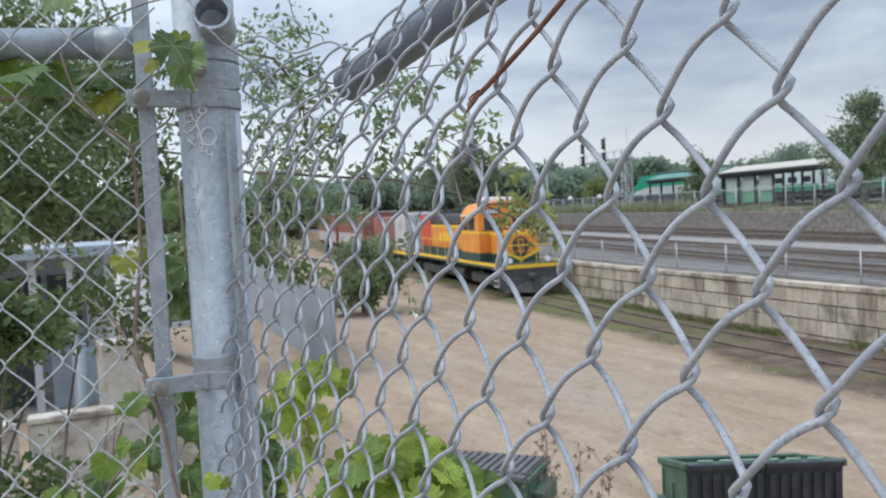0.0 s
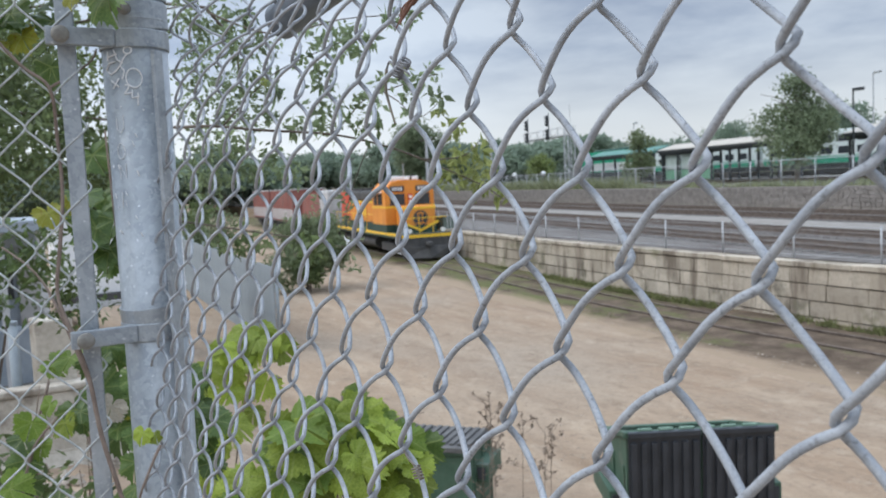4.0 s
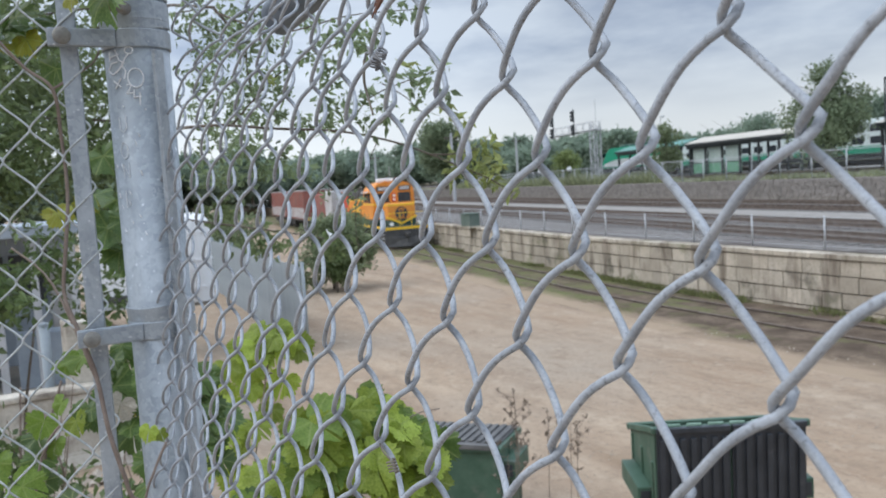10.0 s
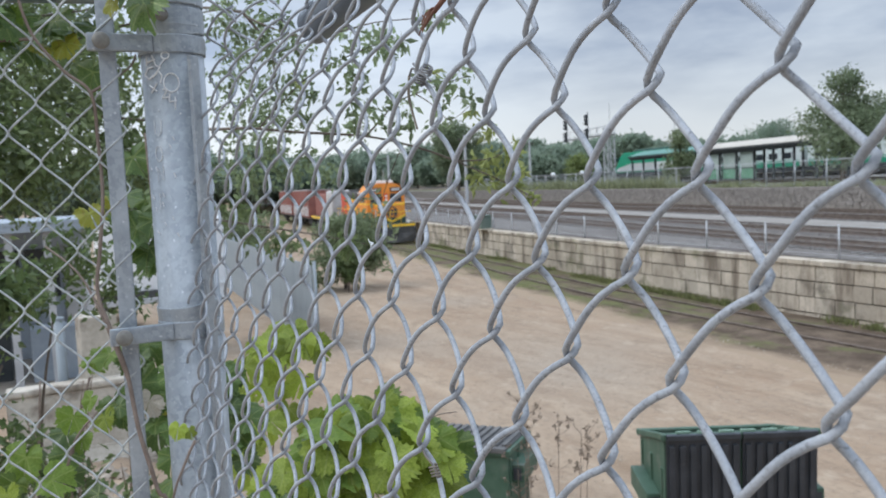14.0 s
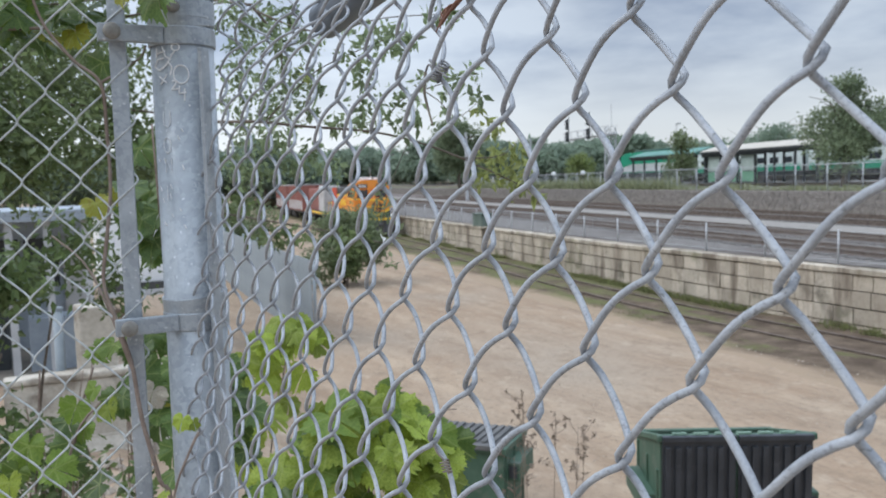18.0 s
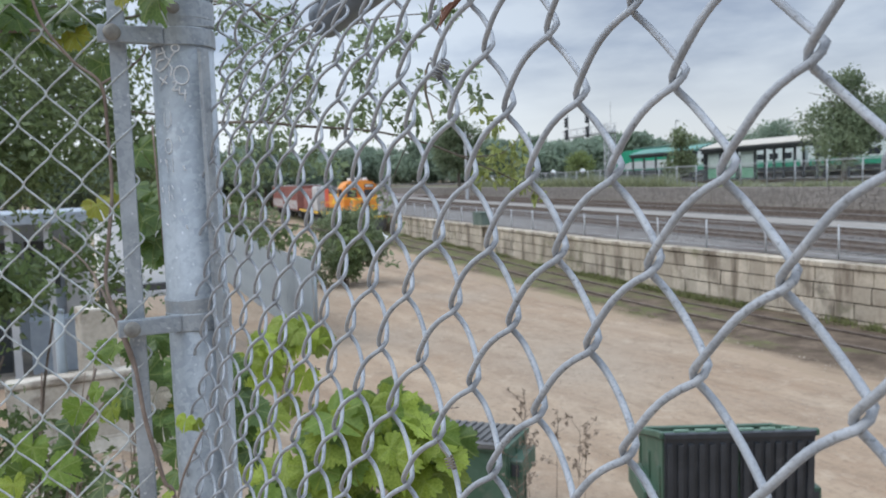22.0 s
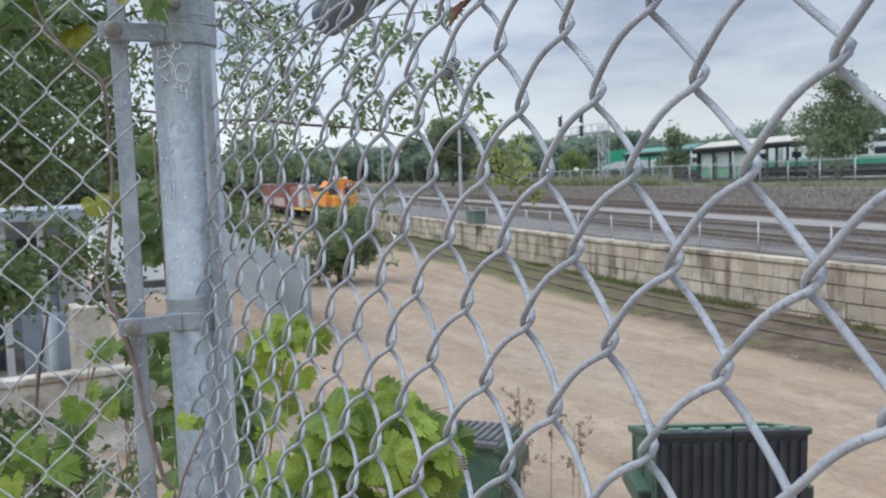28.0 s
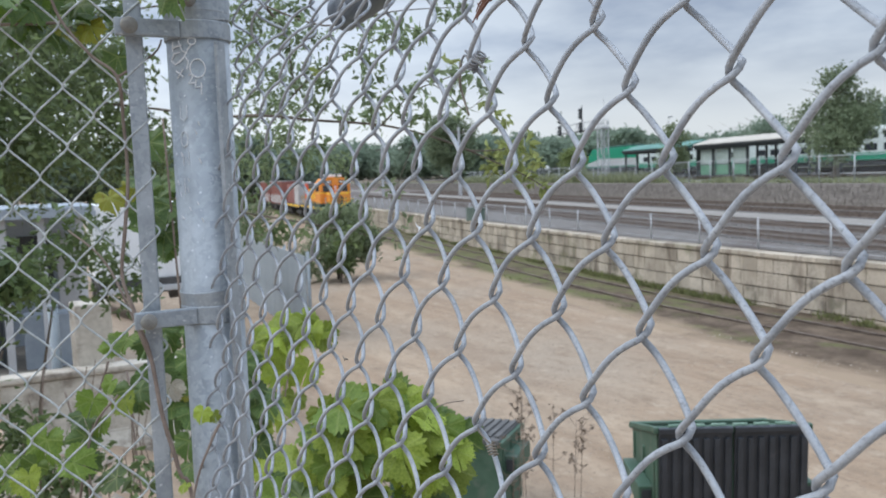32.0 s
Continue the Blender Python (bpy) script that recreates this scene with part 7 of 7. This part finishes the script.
# ---- trees ----
far_tree("station_tree", "leafy tree in full summer leaf beside the platform", -40.3, 54.3, Z2, 8.7, 4.5, 12000, 0.25, 31, M["leaf_far"])
far_tree("station_tree", "slim young tree with yellow-green leaves by the fence", -60.4, 56.7, Z2 - 0.5, 6.4, 2.5, 3300, 0.27, 32, M["leaf_bush"])
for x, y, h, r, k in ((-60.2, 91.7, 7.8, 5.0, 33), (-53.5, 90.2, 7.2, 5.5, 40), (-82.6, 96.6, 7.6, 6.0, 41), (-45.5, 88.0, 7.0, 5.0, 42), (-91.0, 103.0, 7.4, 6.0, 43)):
    far_tree("station_tree", "tree in full leaf beyond the platform, its green paled for haze", x, y, Z2 + 0.9, h, r, 4000, 0.42, k, M["leaf_haze"])
far_tree("roadside_tree", "round dark green tree on the railway bank", -131.5, 69.2, Z2 - 1.0, 13.6, 7.6, 9000, 0.55, 34, M["leaf_far"])
far_tree("bank_bush", "pale green bush on the far bank", -95.5, 70.4, Z2 + 0.1, 4.9, 2.9, 2600, 0.32, 35, M["leaf_bright"])
far_tree("yard_bush", "dark green bush at the edge of the yard", -32.8, 11.7, 0.0, 3.3, 2.2, 9500, 0.17, 36, M["leaf_bush"])
far_tree("yard_bush", "bright green young bush at the edge of the yard", -31.6, 11.4, 0.0, 1.9, 1.1, 1200, 0.2, 37, M["leaf_tree"])
far_tree("yard_bush", "dark green bush behind the screen fence", -40.5, 8.6, 0.0, 3.6, 3.2, 6500, 0.21, 38, M["leaf_bush"])

# the woods wear the leaf colour that has distance haze painted in
WOODS = [far_tree("wood_tree", "green tree of the woods on the horizon, its colour paled for haze", 0, 0, 0, h, r, 3600, 1.05, 50 + k, M["leaf_haze"], "woods on the horizon") for k, (h, r) in enumerate(((9.5, 8), (8.3, 8.5), (10.4, 8), (7.6, 7)))]


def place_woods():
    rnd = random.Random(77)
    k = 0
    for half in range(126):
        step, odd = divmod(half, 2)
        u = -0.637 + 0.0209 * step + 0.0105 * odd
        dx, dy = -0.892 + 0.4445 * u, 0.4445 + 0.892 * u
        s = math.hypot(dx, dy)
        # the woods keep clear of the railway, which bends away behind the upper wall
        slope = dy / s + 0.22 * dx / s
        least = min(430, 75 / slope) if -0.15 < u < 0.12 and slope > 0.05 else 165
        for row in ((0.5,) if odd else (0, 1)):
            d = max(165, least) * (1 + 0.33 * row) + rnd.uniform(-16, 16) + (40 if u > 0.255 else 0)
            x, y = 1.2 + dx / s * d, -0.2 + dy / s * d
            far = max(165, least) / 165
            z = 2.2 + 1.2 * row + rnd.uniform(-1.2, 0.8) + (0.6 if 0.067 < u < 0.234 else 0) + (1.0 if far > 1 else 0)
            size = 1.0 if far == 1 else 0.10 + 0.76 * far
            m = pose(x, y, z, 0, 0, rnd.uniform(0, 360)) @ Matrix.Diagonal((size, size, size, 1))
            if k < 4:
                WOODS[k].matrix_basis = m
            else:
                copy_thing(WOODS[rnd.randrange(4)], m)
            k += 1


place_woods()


def spray(parent, name, clumps, n, size, material, seed):
    """Small leaves in clumps (x, y, z, r) along the thin branches."""
    return leaf_cloud(name, [(x, y, z, r * 1.7, r * 1.7, r * 1.35, r) for x, y, z, r in clumps], n, size, material, seed, 0.45, parent, 0.5, 0.02)


def near_tree():
    """The tree whose branches hang over the corner of the fence."""
    thing = tagged(empty("roadside_tree"), "leafy tree with thin branches hanging over the fence", "tree")
    v, f = tube_data([(-4.6, -1.4, 1.6), (-4.5, -1.2, 3.2), (-4.2, -0.9, 4.6), (-3.9, -0.6, 6.0)], 0.1, 10, taper=[0.11, 0.095, 0.075, 0.04])
    ob_from("trunk", v, f, M["bark"], True).parent = thing
    paths = [([(-4.2, -0.9, 4.8), (-3.6, 0.0, 5.3), (-3.1, 0.7, 5.4)], 0.010), ([(-4.4, -1.2, 3.9), (-3.4, -0.7, 4.1), (-2.7, -0.4, 4.0)], 0.010), ([(-4.2, -0.9, 4.6), (-3.2, -0.8, 4.9), (-2.6, -0.6, 5.0)], 0.010), ([(-4.4, -1.1, 3.6), (-3.2, -1.0, 3.5), (-2.6, -0.8, 3.4)], 0.012),
             ([(-4.1, -0.8, 5.0), (-3.6, 0.1, 4.9), (-2.67, 0.418, 4.77), (-1.29, 0.22, 4.644), (-0.32, 0.103, 4.565)], 0.008), ([(-4.0, -0.7, 5.4), (-3.4, 0.2, 5.45), (-2.4, 0.4, 5.25), (-1.235, 0.238, 4.996), (-0.257, 0.147, 4.774)], 0.007)]
    for k, (pts, r) in enumerate(paths):
        stem(thing, pts, r, M["bark"], 0.35, "branch")
    spots = [(-3.3, -0.75, 4.95, 0.55, 0.65, 0.5, 6), (-3.6, 0.0, 5.1, 0.55, 0.45, 0.55, 4), (-3.1, -0.35, 4.68, 0.4, 0.5, 0.3, 3), (-3.9, -1.3, 4.6, 0.6, 0.6, 0.7, 4), (-4.6, -0.4, 4.9, 0.6, 0.8, 0.7, 5), (-3.0, -0.9, 4.2, 0.35, 0.45, 0.3, 0.7), (-3.7, 0.3, 4.65, 0.4, 0.3, 0.3, 1.6), (-4.3, -0.55, 5.65, 0.7, 0.75, 0.45, 6), (-3.6, -1.3, 5.5, 0.6, 0.7, 0.45, 4), (-4.9, -1.6, 5.3, 0.7, 0.8, 0.7, 4), (-5.2, 0.05, 5.3, 0.5, 0.5, 0.5, 3)]
    leaf_cloud("crown", spots, 26000, 0.056, M["leaf_tree"], 61, 0.46, thing, 0.5, 0.1)
    # the thin branches that reach the netting
    for pts, r in (([(-0.32, 0.103, 4.565), (-0.193, 0.13, 4.556), (-0.168, 0.211, 4.546), (-0.128, 0.325, 4.534), (-0.092, 0.41, 4.51), (-0.063, 0.47, 4.483), (-0.048, 0.497, 4.468), (-0.012, 0.559, 4.433), (0.01, 0.593, 4.405)], 0.0029),
                   ([(-0.063, 0.47, 4.483), (-0.045, 0.502, 4.481), (-0.024, 0.537, 4.486), (-0.008, 0.562, 4.511)], 0.0016),
                   ([(-0.128, 0.325, 4.534), (-0.113, 0.354, 4.566), (-0.098, 0.382, 4.595), (-0.058, 0.455, 4.622), (-0.035, 0.495, 4.633)], 0.0018),
                   ([(-0.089, 0.396, 4.614), (-0.074, 0.433, 4.588), (-0.06, 0.465, 4.557), (-0.038, 0.501, 4.586)], 0.0012),
                   ([(-0.235, 0.157, 4.559), (-0.215, 0.207, 4.614), (-0.191, 0.261, 4.659), (-0.136, 0.381, 4.71), (-0.121, 0.414, 4.706)], 0.0018),
                   ([(-0.257, 0.147, 4.772), (-0.257, 0.194, 4.711), (-0.263, 0.2, 4.662), (-0.268, 0.209, 4.605)], 0.0030),
                   ([(-0.257, 0.15, 4.765), (-0.14, 0.23, 4.71), (-0.093, 0.341, 4.732), (-0.04, 0.449, 4.736)], 0.0020)):
        stem(thing, pts, r, M["bark"], 0.3, "branch")
    spray(thing, "leaves", [(-0.04, 0.39, 4.62, 0.012), (-0.07, 0.444, 4.625, 0.017), (-0.03, 0.458, 4.62, 0.019), (-0.05, 0.50, 4.64, 0.011), (-0.08, 0.456, 4.60, 0.017), (0.02, 0.463, 4.583, 0.014), (-0.03, 0.345, 4.59, 0.018), (-0.14, 0.42, 4.588, 0.01), (-0.07, 0.36, 4.55, 0.022), (-0.07, 0.337, 4.566, 0.013), (-0.135, 0.493, 4.567, 0.015), (-0.09, 0.40, 4.55, 0.013)], 230, 0.021, M["leaf_twig"], 71)
    spray(thing, "leaves", [(-0.16, 0.34, 4.704, 0.028), (-0.12, 0.286, 4.675, 0.02), (-0.114, 0.36, 4.71, 0.021), (-0.03, 0.362, 4.687, 0.012), (-0.114, 0.37, 4.68, 0.017), (-0.18, 0.328, 4.646, 0.02), (-0.13, 0.32, 4.59, 0.025), (-0.17, 0.32, 4.554, 0.024), (-0.18, 0.27, 4.555, 0.013), (0.0, 0.392, 4.72, 0.013), (-0.075, 0.47, 4.743, 0.01), (-0.134, 0.28, 4.726, 0.017)], 480, 0.020, M["leaf_twig"], 72)
    spray(thing, "leaves", [(-0.21, 0.232, 4.705, 0.022), (-0.185, 0.18, 4.688, 0.028), (-0.31, 0.249, 4.663, 0.03), (-0.263, 0.21, 4.61, 0.031), (-0.28, 0.273, 4.628, 0.013), (-0.333, 0.217, 4.57, 0.03), (-0.29, 0.262, 4.58, 0.011), (-0.328, 0.268, 4.503, 0.026), (-0.262, 0.194, 4.522, 0.026), (-0.3, 0.297, 4.469, 0.021), (-0.266, 0.215, 4.474, 0.02), (-0.32, 0.19, 4.771, 0.023), (-0.3, 0.23, 4.771, 0.014), (-0.196, 0.165, 4.715, 0.016)], 900, 0.019, M["leaf_twig"], 73)
    spray(thing, "leaves", [(-0.36, 0.125, 4.77, 0.03), (-0.366, 0.167, 4.756, 0.024), (-0.49, 0.184, 4.737, 0.026), (-0.42, 0.153, 4.68, 0.03), (-0.438, 0.215, 4.66, 0.03), (-0.405, 0.147, 4.62, 0.034), (-0.426, 0.21, 4.60, 0.035), (-0.42, 0.17, 4.554, 0.035), (-0.405, 0.21, 4.528, 0.025), (-0.46, 0.152, 4.484, 0.037), (-0.449, 0.2, 4.474, 0.03), (-0.36, 0.13, 4.83, 0.04), (-0.3, 0.2, 4.84, 0.04)], 1500, 0.017, M["leaf_twig"], 76)
    stem(thing, [(-0.102, 0.385, 4.515), (-0.113, 0.365, 4.467), (-0.12, 0.346, 4.415), (-0.122, 0.338, 4.364), (-0.116, 0.34, 4.301)], 0.0010, M["bark"], 0.4, "branch")
    spray(thing, "leaves", [(-0.122, 0.341, 4.415, 0.013), (-0.121, 0.345, 4.385, 0.012), (-0.142, 0.291, 4.419, 0.012), (-0.117, 0.341, 4.315, 0.010), (-0.113, 0.347, 4.292, 0.008), (-0.115, 0.36, 4.35, 0.009)], 70, 0.017, M["leaf_bush"], 77)
    spray(thing, "bright_leaves", [(-0.096, 0.531, 4.575, 0.01), (-0.06, 0.531, 4.538, 0.013), (-0.066, 0.599, 4.511, 0.01), (-0.054, 0.598, 4.491, 0.012), (-0.08, 0.593, 4.483, 0.01), (-0.183, 0.225, 4.633, 0.014), (-0.016, 0.415, 4.635, 0.008), (-0.076, 0.558, 4.541, 0.009)], 80, 0.025, M["leaf_olive"], 74)
    spray(thing, "shoot_leaves", [(-0.1, 0.557, 4.474, 0.022), (-0.078, 0.575, 4.453, 0.024), (-0.05, 0.516, 4.448, 0.018), (-0.043, 0.574, 4.436, 0.019), (0.036, 0.547, 4.455, 0.012), (-0.037, 0.618, 4.408, 0.011), (-0.037, 0.539, 4.49, 0.011)], 230, 0.0205, M["leaf_olive"], 75)
    shrub = tagged(empty("roadside_shrub"), "dense dark shrub with small leaves behind the netting", "shrub")
    for k, pts in enumerate(([(-3.0, -1.2, 2.3), (-2.9, -1.0, 3.2), (-2.7, -0.8, 3.9)], [(-2.8, -0.7, 2.4), (-2.6, -0.6, 3.2), (-2.4, -0.4, 3.8)], [(-3.2, -0.2, 2.2), (-3.0, -0.3, 3.2), (-2.9, -0.2, 3.9)])):
        stem(shrub, pts, 0.012, M["bark"], 0.3, "branch")
    leaf_cloud("crown", [(-2.7, -1.0, 3.45, 0.45, 0.5, 0.45, 4), (-2.6, -0.75, 3.85, 0.4, 0.4, 0.25, 3), (-2.9, -0.45, 3.98, 0.3, 0.3, 0.16, 1.0), (-3.0, -1.4, 3.9, 0.5, 0.4, 0.5, 3), (-2.35, -0.42, 4.12, 0.3, 0.28, 0.14, 1.1), (-2.6, -0.1, 4.2, 0.3, 0.25, 0.2, 1.0), (-2.9, 0.1, 4.0, 0.2, 0.2, 0.2, 0.7)], 5200, 0.05, M["leaf_far2"], 64, 0.5, shrub, 0.4, 0.05)
    under = tagged(empty("roadside_shrub"), "thin straggling shrub before the concrete barriers", "shrub")
    for pts in ([(-1.8, -0.35, 2.8), (-1.75, -0.3, 3.4), (-1.72, -0.26, 3.85)], [(-1.75, -0.1, 2.8), (-1.74, -0.14, 3.4), (-1.75, -0.2, 3.75)], [(-1.7, 0.05, 2.8), (-1.72, 0.02, 3.3), (-1.73, 0.0, 3.8)]):
        stem(under, pts, 0.006, M["vine_stem"], 0.4, "branch")
    rnd = random.Random(19)
    for k in range(16):
        x, y = -1.7 + rnd.uniform(-0.12, 0.12), rnd.uniform(-0.42, 0.1)
        lean, top = rnd.uniform(-0.16, 0.16), rnd.uniform(3.5, 3.92)
        stem(under, [(x, y, 2.9), (x, y + lean * 0.3, 3.3), (x + 0.03, y + lean, top)], 0.0032, M["dry_weed"], 0.5, "stalk")
    leaf_cloud("leaves", [(-1.75, -0.36, 3.62, 0.2, 0.13, 0.13, 1.6), (-1.75, -0.22, 3.46, 0.2, 0.17, 0.12, 2), (-1.4, 0.0, 3.5, 0.12, 0.08, 0.12, 0.4), (-2.2, -0.45, 3.36, 0.25, 0.25, 0.14, 1.5)], 800, 0.045, M["leaf_far2"], 66, 0.55, under, 0.4, 0.05)
    tall = tagged(empty("roadside_shrub"), "tall dark shrub with small leaves before the shed", "shrub")
    for pts in ([(-1.75, -0.62, 2.8), (-1.74, -0.58, 3.8), (-1.72, -0.64, 4.6)], [(-1.74, -0.5, 2.8), (-1.73, -0.46, 3.8), (-1.73, -0.36, 4.3)], [(-1.74, -0.55, 3.0), (-1.73, -0.50, 4.0), (-1.73, -0.42, 4.62)]):
        stem(tall, pts, 0.007, M["bark"], 0.4, "branch")
    leaf_cloud("leaves", [(-1.72, -0.64, 4.42, 0.16, 0.14, 0.16, 3), (-1.73, -0.5, 4.30, 0.14, 0.12, 0.14, 2.4), (-1.73, -0.38, 4.15, 0.15, 0.12, 0.09, 1.6), (-1.72, -0.6, 4.13, 0.15, 0.15, 0.12, 2), (-1.73, -0.45, 4.5, 0.14, 0.11, 0.10, 1.6), (-1.73, -0.34, 4.12, 0.14, 0.10, 0.05, 0.8)], 2300, 0.045, M["leaf_far2"], 67, 0.55, tall, 0.4, 0.05)
    twig = tagged(empty("hanging_branch"), "thin branch with dark leaves hanging before the train", "branch")
    stem(twig, [(-4.0, 0.7, 4.3), (-4.1, 1.4, 4.15), (-4.1, 1.8, 4.05), (-4.0, 2.15, 3.96)], 0.006, M["bark"], 0.4, "branch")
    leaf_cloud("leaves", [(-4.3, 1.25, 4.10, 0.3, 0.2, 0.12, 2), (-4.1, 1.7, 4.06, 0.25, 0.18, 0.10, 1.5), (-4.4, 1.0, 4.35, 0.25, 0.22, 0.12, 1.4)], 340, 0.075, M["leaf_tree"], 65, 0.5, twig, 0.9, 0.05)


near_tree()


def dead_weeds():
    rnd = random.Random(15)
    for k in range(7):
        x, y = -3.85 + rnd.uniform(-0.3, 0.3), 2.93 + (k - 3) * 0.10
        z0 = terrace(x) * 0.3
        top = 2.72 + rnd.uniform(-0.25, 0.3)
        thing = tagged(empty("dead_weed"), "dry brown weed stalk with seed heads", "weed", "dry weeds by the dumpsters")
        lean = rnd.uniform(-0.12, 0.12)
        pts = [(x, y, z0), (x + 0.02, y + lean * 0.4, (z0 + top) / 2), (x, y + lean, top)]
        stem(thing, pts, 0.0042, M["dry_weed"], 0.4, "stalk")
        spots = []
        for j in range(9):
            t = rnd.uniform(0.55, 1.0)
            p = Vector(pts[1]).lerp(Vector(pts[2]), t)
            q = p + Vector((rnd.uniform(-0.06, 0.06), rnd.uniform(-0.12, 0.12), rnd.uniform(0.02, 0.14)))
            stem(thing, [p, p.lerp(q, 0.6) + Vector((0, 0, -0.01)), q], 0.0021, M["dry_weed"], 0.5, "twig")
            spots.append((*q, 0.018, 0.018, 0.022, 1))
        tagged(leaf_cloud("seed_cluster", spots, 130, 0.022, M["dry_weed"], 90 + k, 0.6, thing, 0.2, 0.1), kind="stuff")


dead_weeds()


def verge_weeds():
    g = np.random.default_rng(5)
    V, F = [], []
    for k in range(34000):
        x = -8 - 52 * g.random() ** 1.3
        side = g.random()
        y = spur_y(x) + (1.55 + 0.6 * g.random() if side < 0.5 else -1.1 - 0.7 * g.random() if side < 0.75 else g.uniform(-1.0, 1.6))
        if side >= 0.5 and x > -17 and g.random() < 0.7:
            continue
        if noise.noise((x * 0.35, y * 0.8, 3)) < 0.02 + 0.25 * noise.noise((x * 1.7, y * 2.0, 5)):
            continue
        h = g.uniform(0.05, 0.26) * (1.1 if side < 0.5 else 0.65)
        a = g.uniform(0, 6.28)
        w = h * 0.13
        i = len(V)
        b = 0.02 + sink(x)
        V += [(x - w * math.cos(a), y - w * math.sin(a), b), (x + w * math.cos(a), y + w * math.sin(a), b), (x + g.normal() * h * 0.35, y + g.normal() * h * 0.35, b + h)]
        F.append((i, i + 1, i + 2))
    tagged(ob_from("weeds", V, F, M["weeds"]), "tufts of weeds along the siding", "weeds", kind="stuff")


verge_weeds()


def bank_weeds():
    """Rough grass and tall weeds along the foot of the station fence."""
    g = np.random.default_rng(12)
    V, F = [], []
    for k in range(16000):
        x = -18 - 105 * g.random()
        y = main_y(x, 46.3 + 2.6 * g.random() ** 1.6)
        thick = 0.5 + 0.5 * noise.noise((x * 0.22, 4.0, 2.0)) + (0.35 if x < -58 else 0.0)
        if g.random() > thick:
            continue
        h = g.uniform(0.12, 0.5) * (1.9 if x < -58 else 1.0) * (0.5 + thick)
        a, w = g.uniform(0, 6.28), 0.03 + 0.05 * h
        i = len(V)
        V += [(x - w * math.cos(a), y - w * math.sin(a), Z2), (x + w * math.cos(a), y + w * math.sin(a), Z2), (x + g.normal() * h * 0.3, y + g.normal() * h * 0.3, Z2 + h)]
        F.append((i, i + 1, i + 2))
    tagged(ob_from("bank_weeds", V, F, M["weeds_pale"]), "rough weeds along the foot of the station fence", "weeds", kind="stuff")


bank_weeds()


# ---- what moves ----
LOCO_X = [(0, -31.9), (1.5, -34.6), (3, -37.0), (6, -41.8), (9, -46.4), (13, -52.5), (16.5, -57.1), (19, -60.0), (23, -64.3), (27.5, -68.8), (31, -71.4), (32, -72.0)]
COMMUTER = [(0, 0.0), (24.5, 0.0), (26, -0.6), (28, -2.8), (30, -5.6), (32, -8.4)]


def on_track(x, back, wheelbase):
    x -= back
    return pose(x, spur_y(x), 0.18, 0, 0, math.degrees(math.atan2(spur_y(x) - spur_y(x - wheelbase), wheelbase)))


def motions():
    for thing, back, base in TRAIN:
        walk(thing, [(t, on_track(x, back, base)) for t, x in LOCO_X])
    walk(commuter, [(t, station_pose(-101.2 + s, 67.0, Z2 + 0.75) @ pose(0, 0, 0, 0, 0, 180)) for t, s in COMMUTER])


motions()
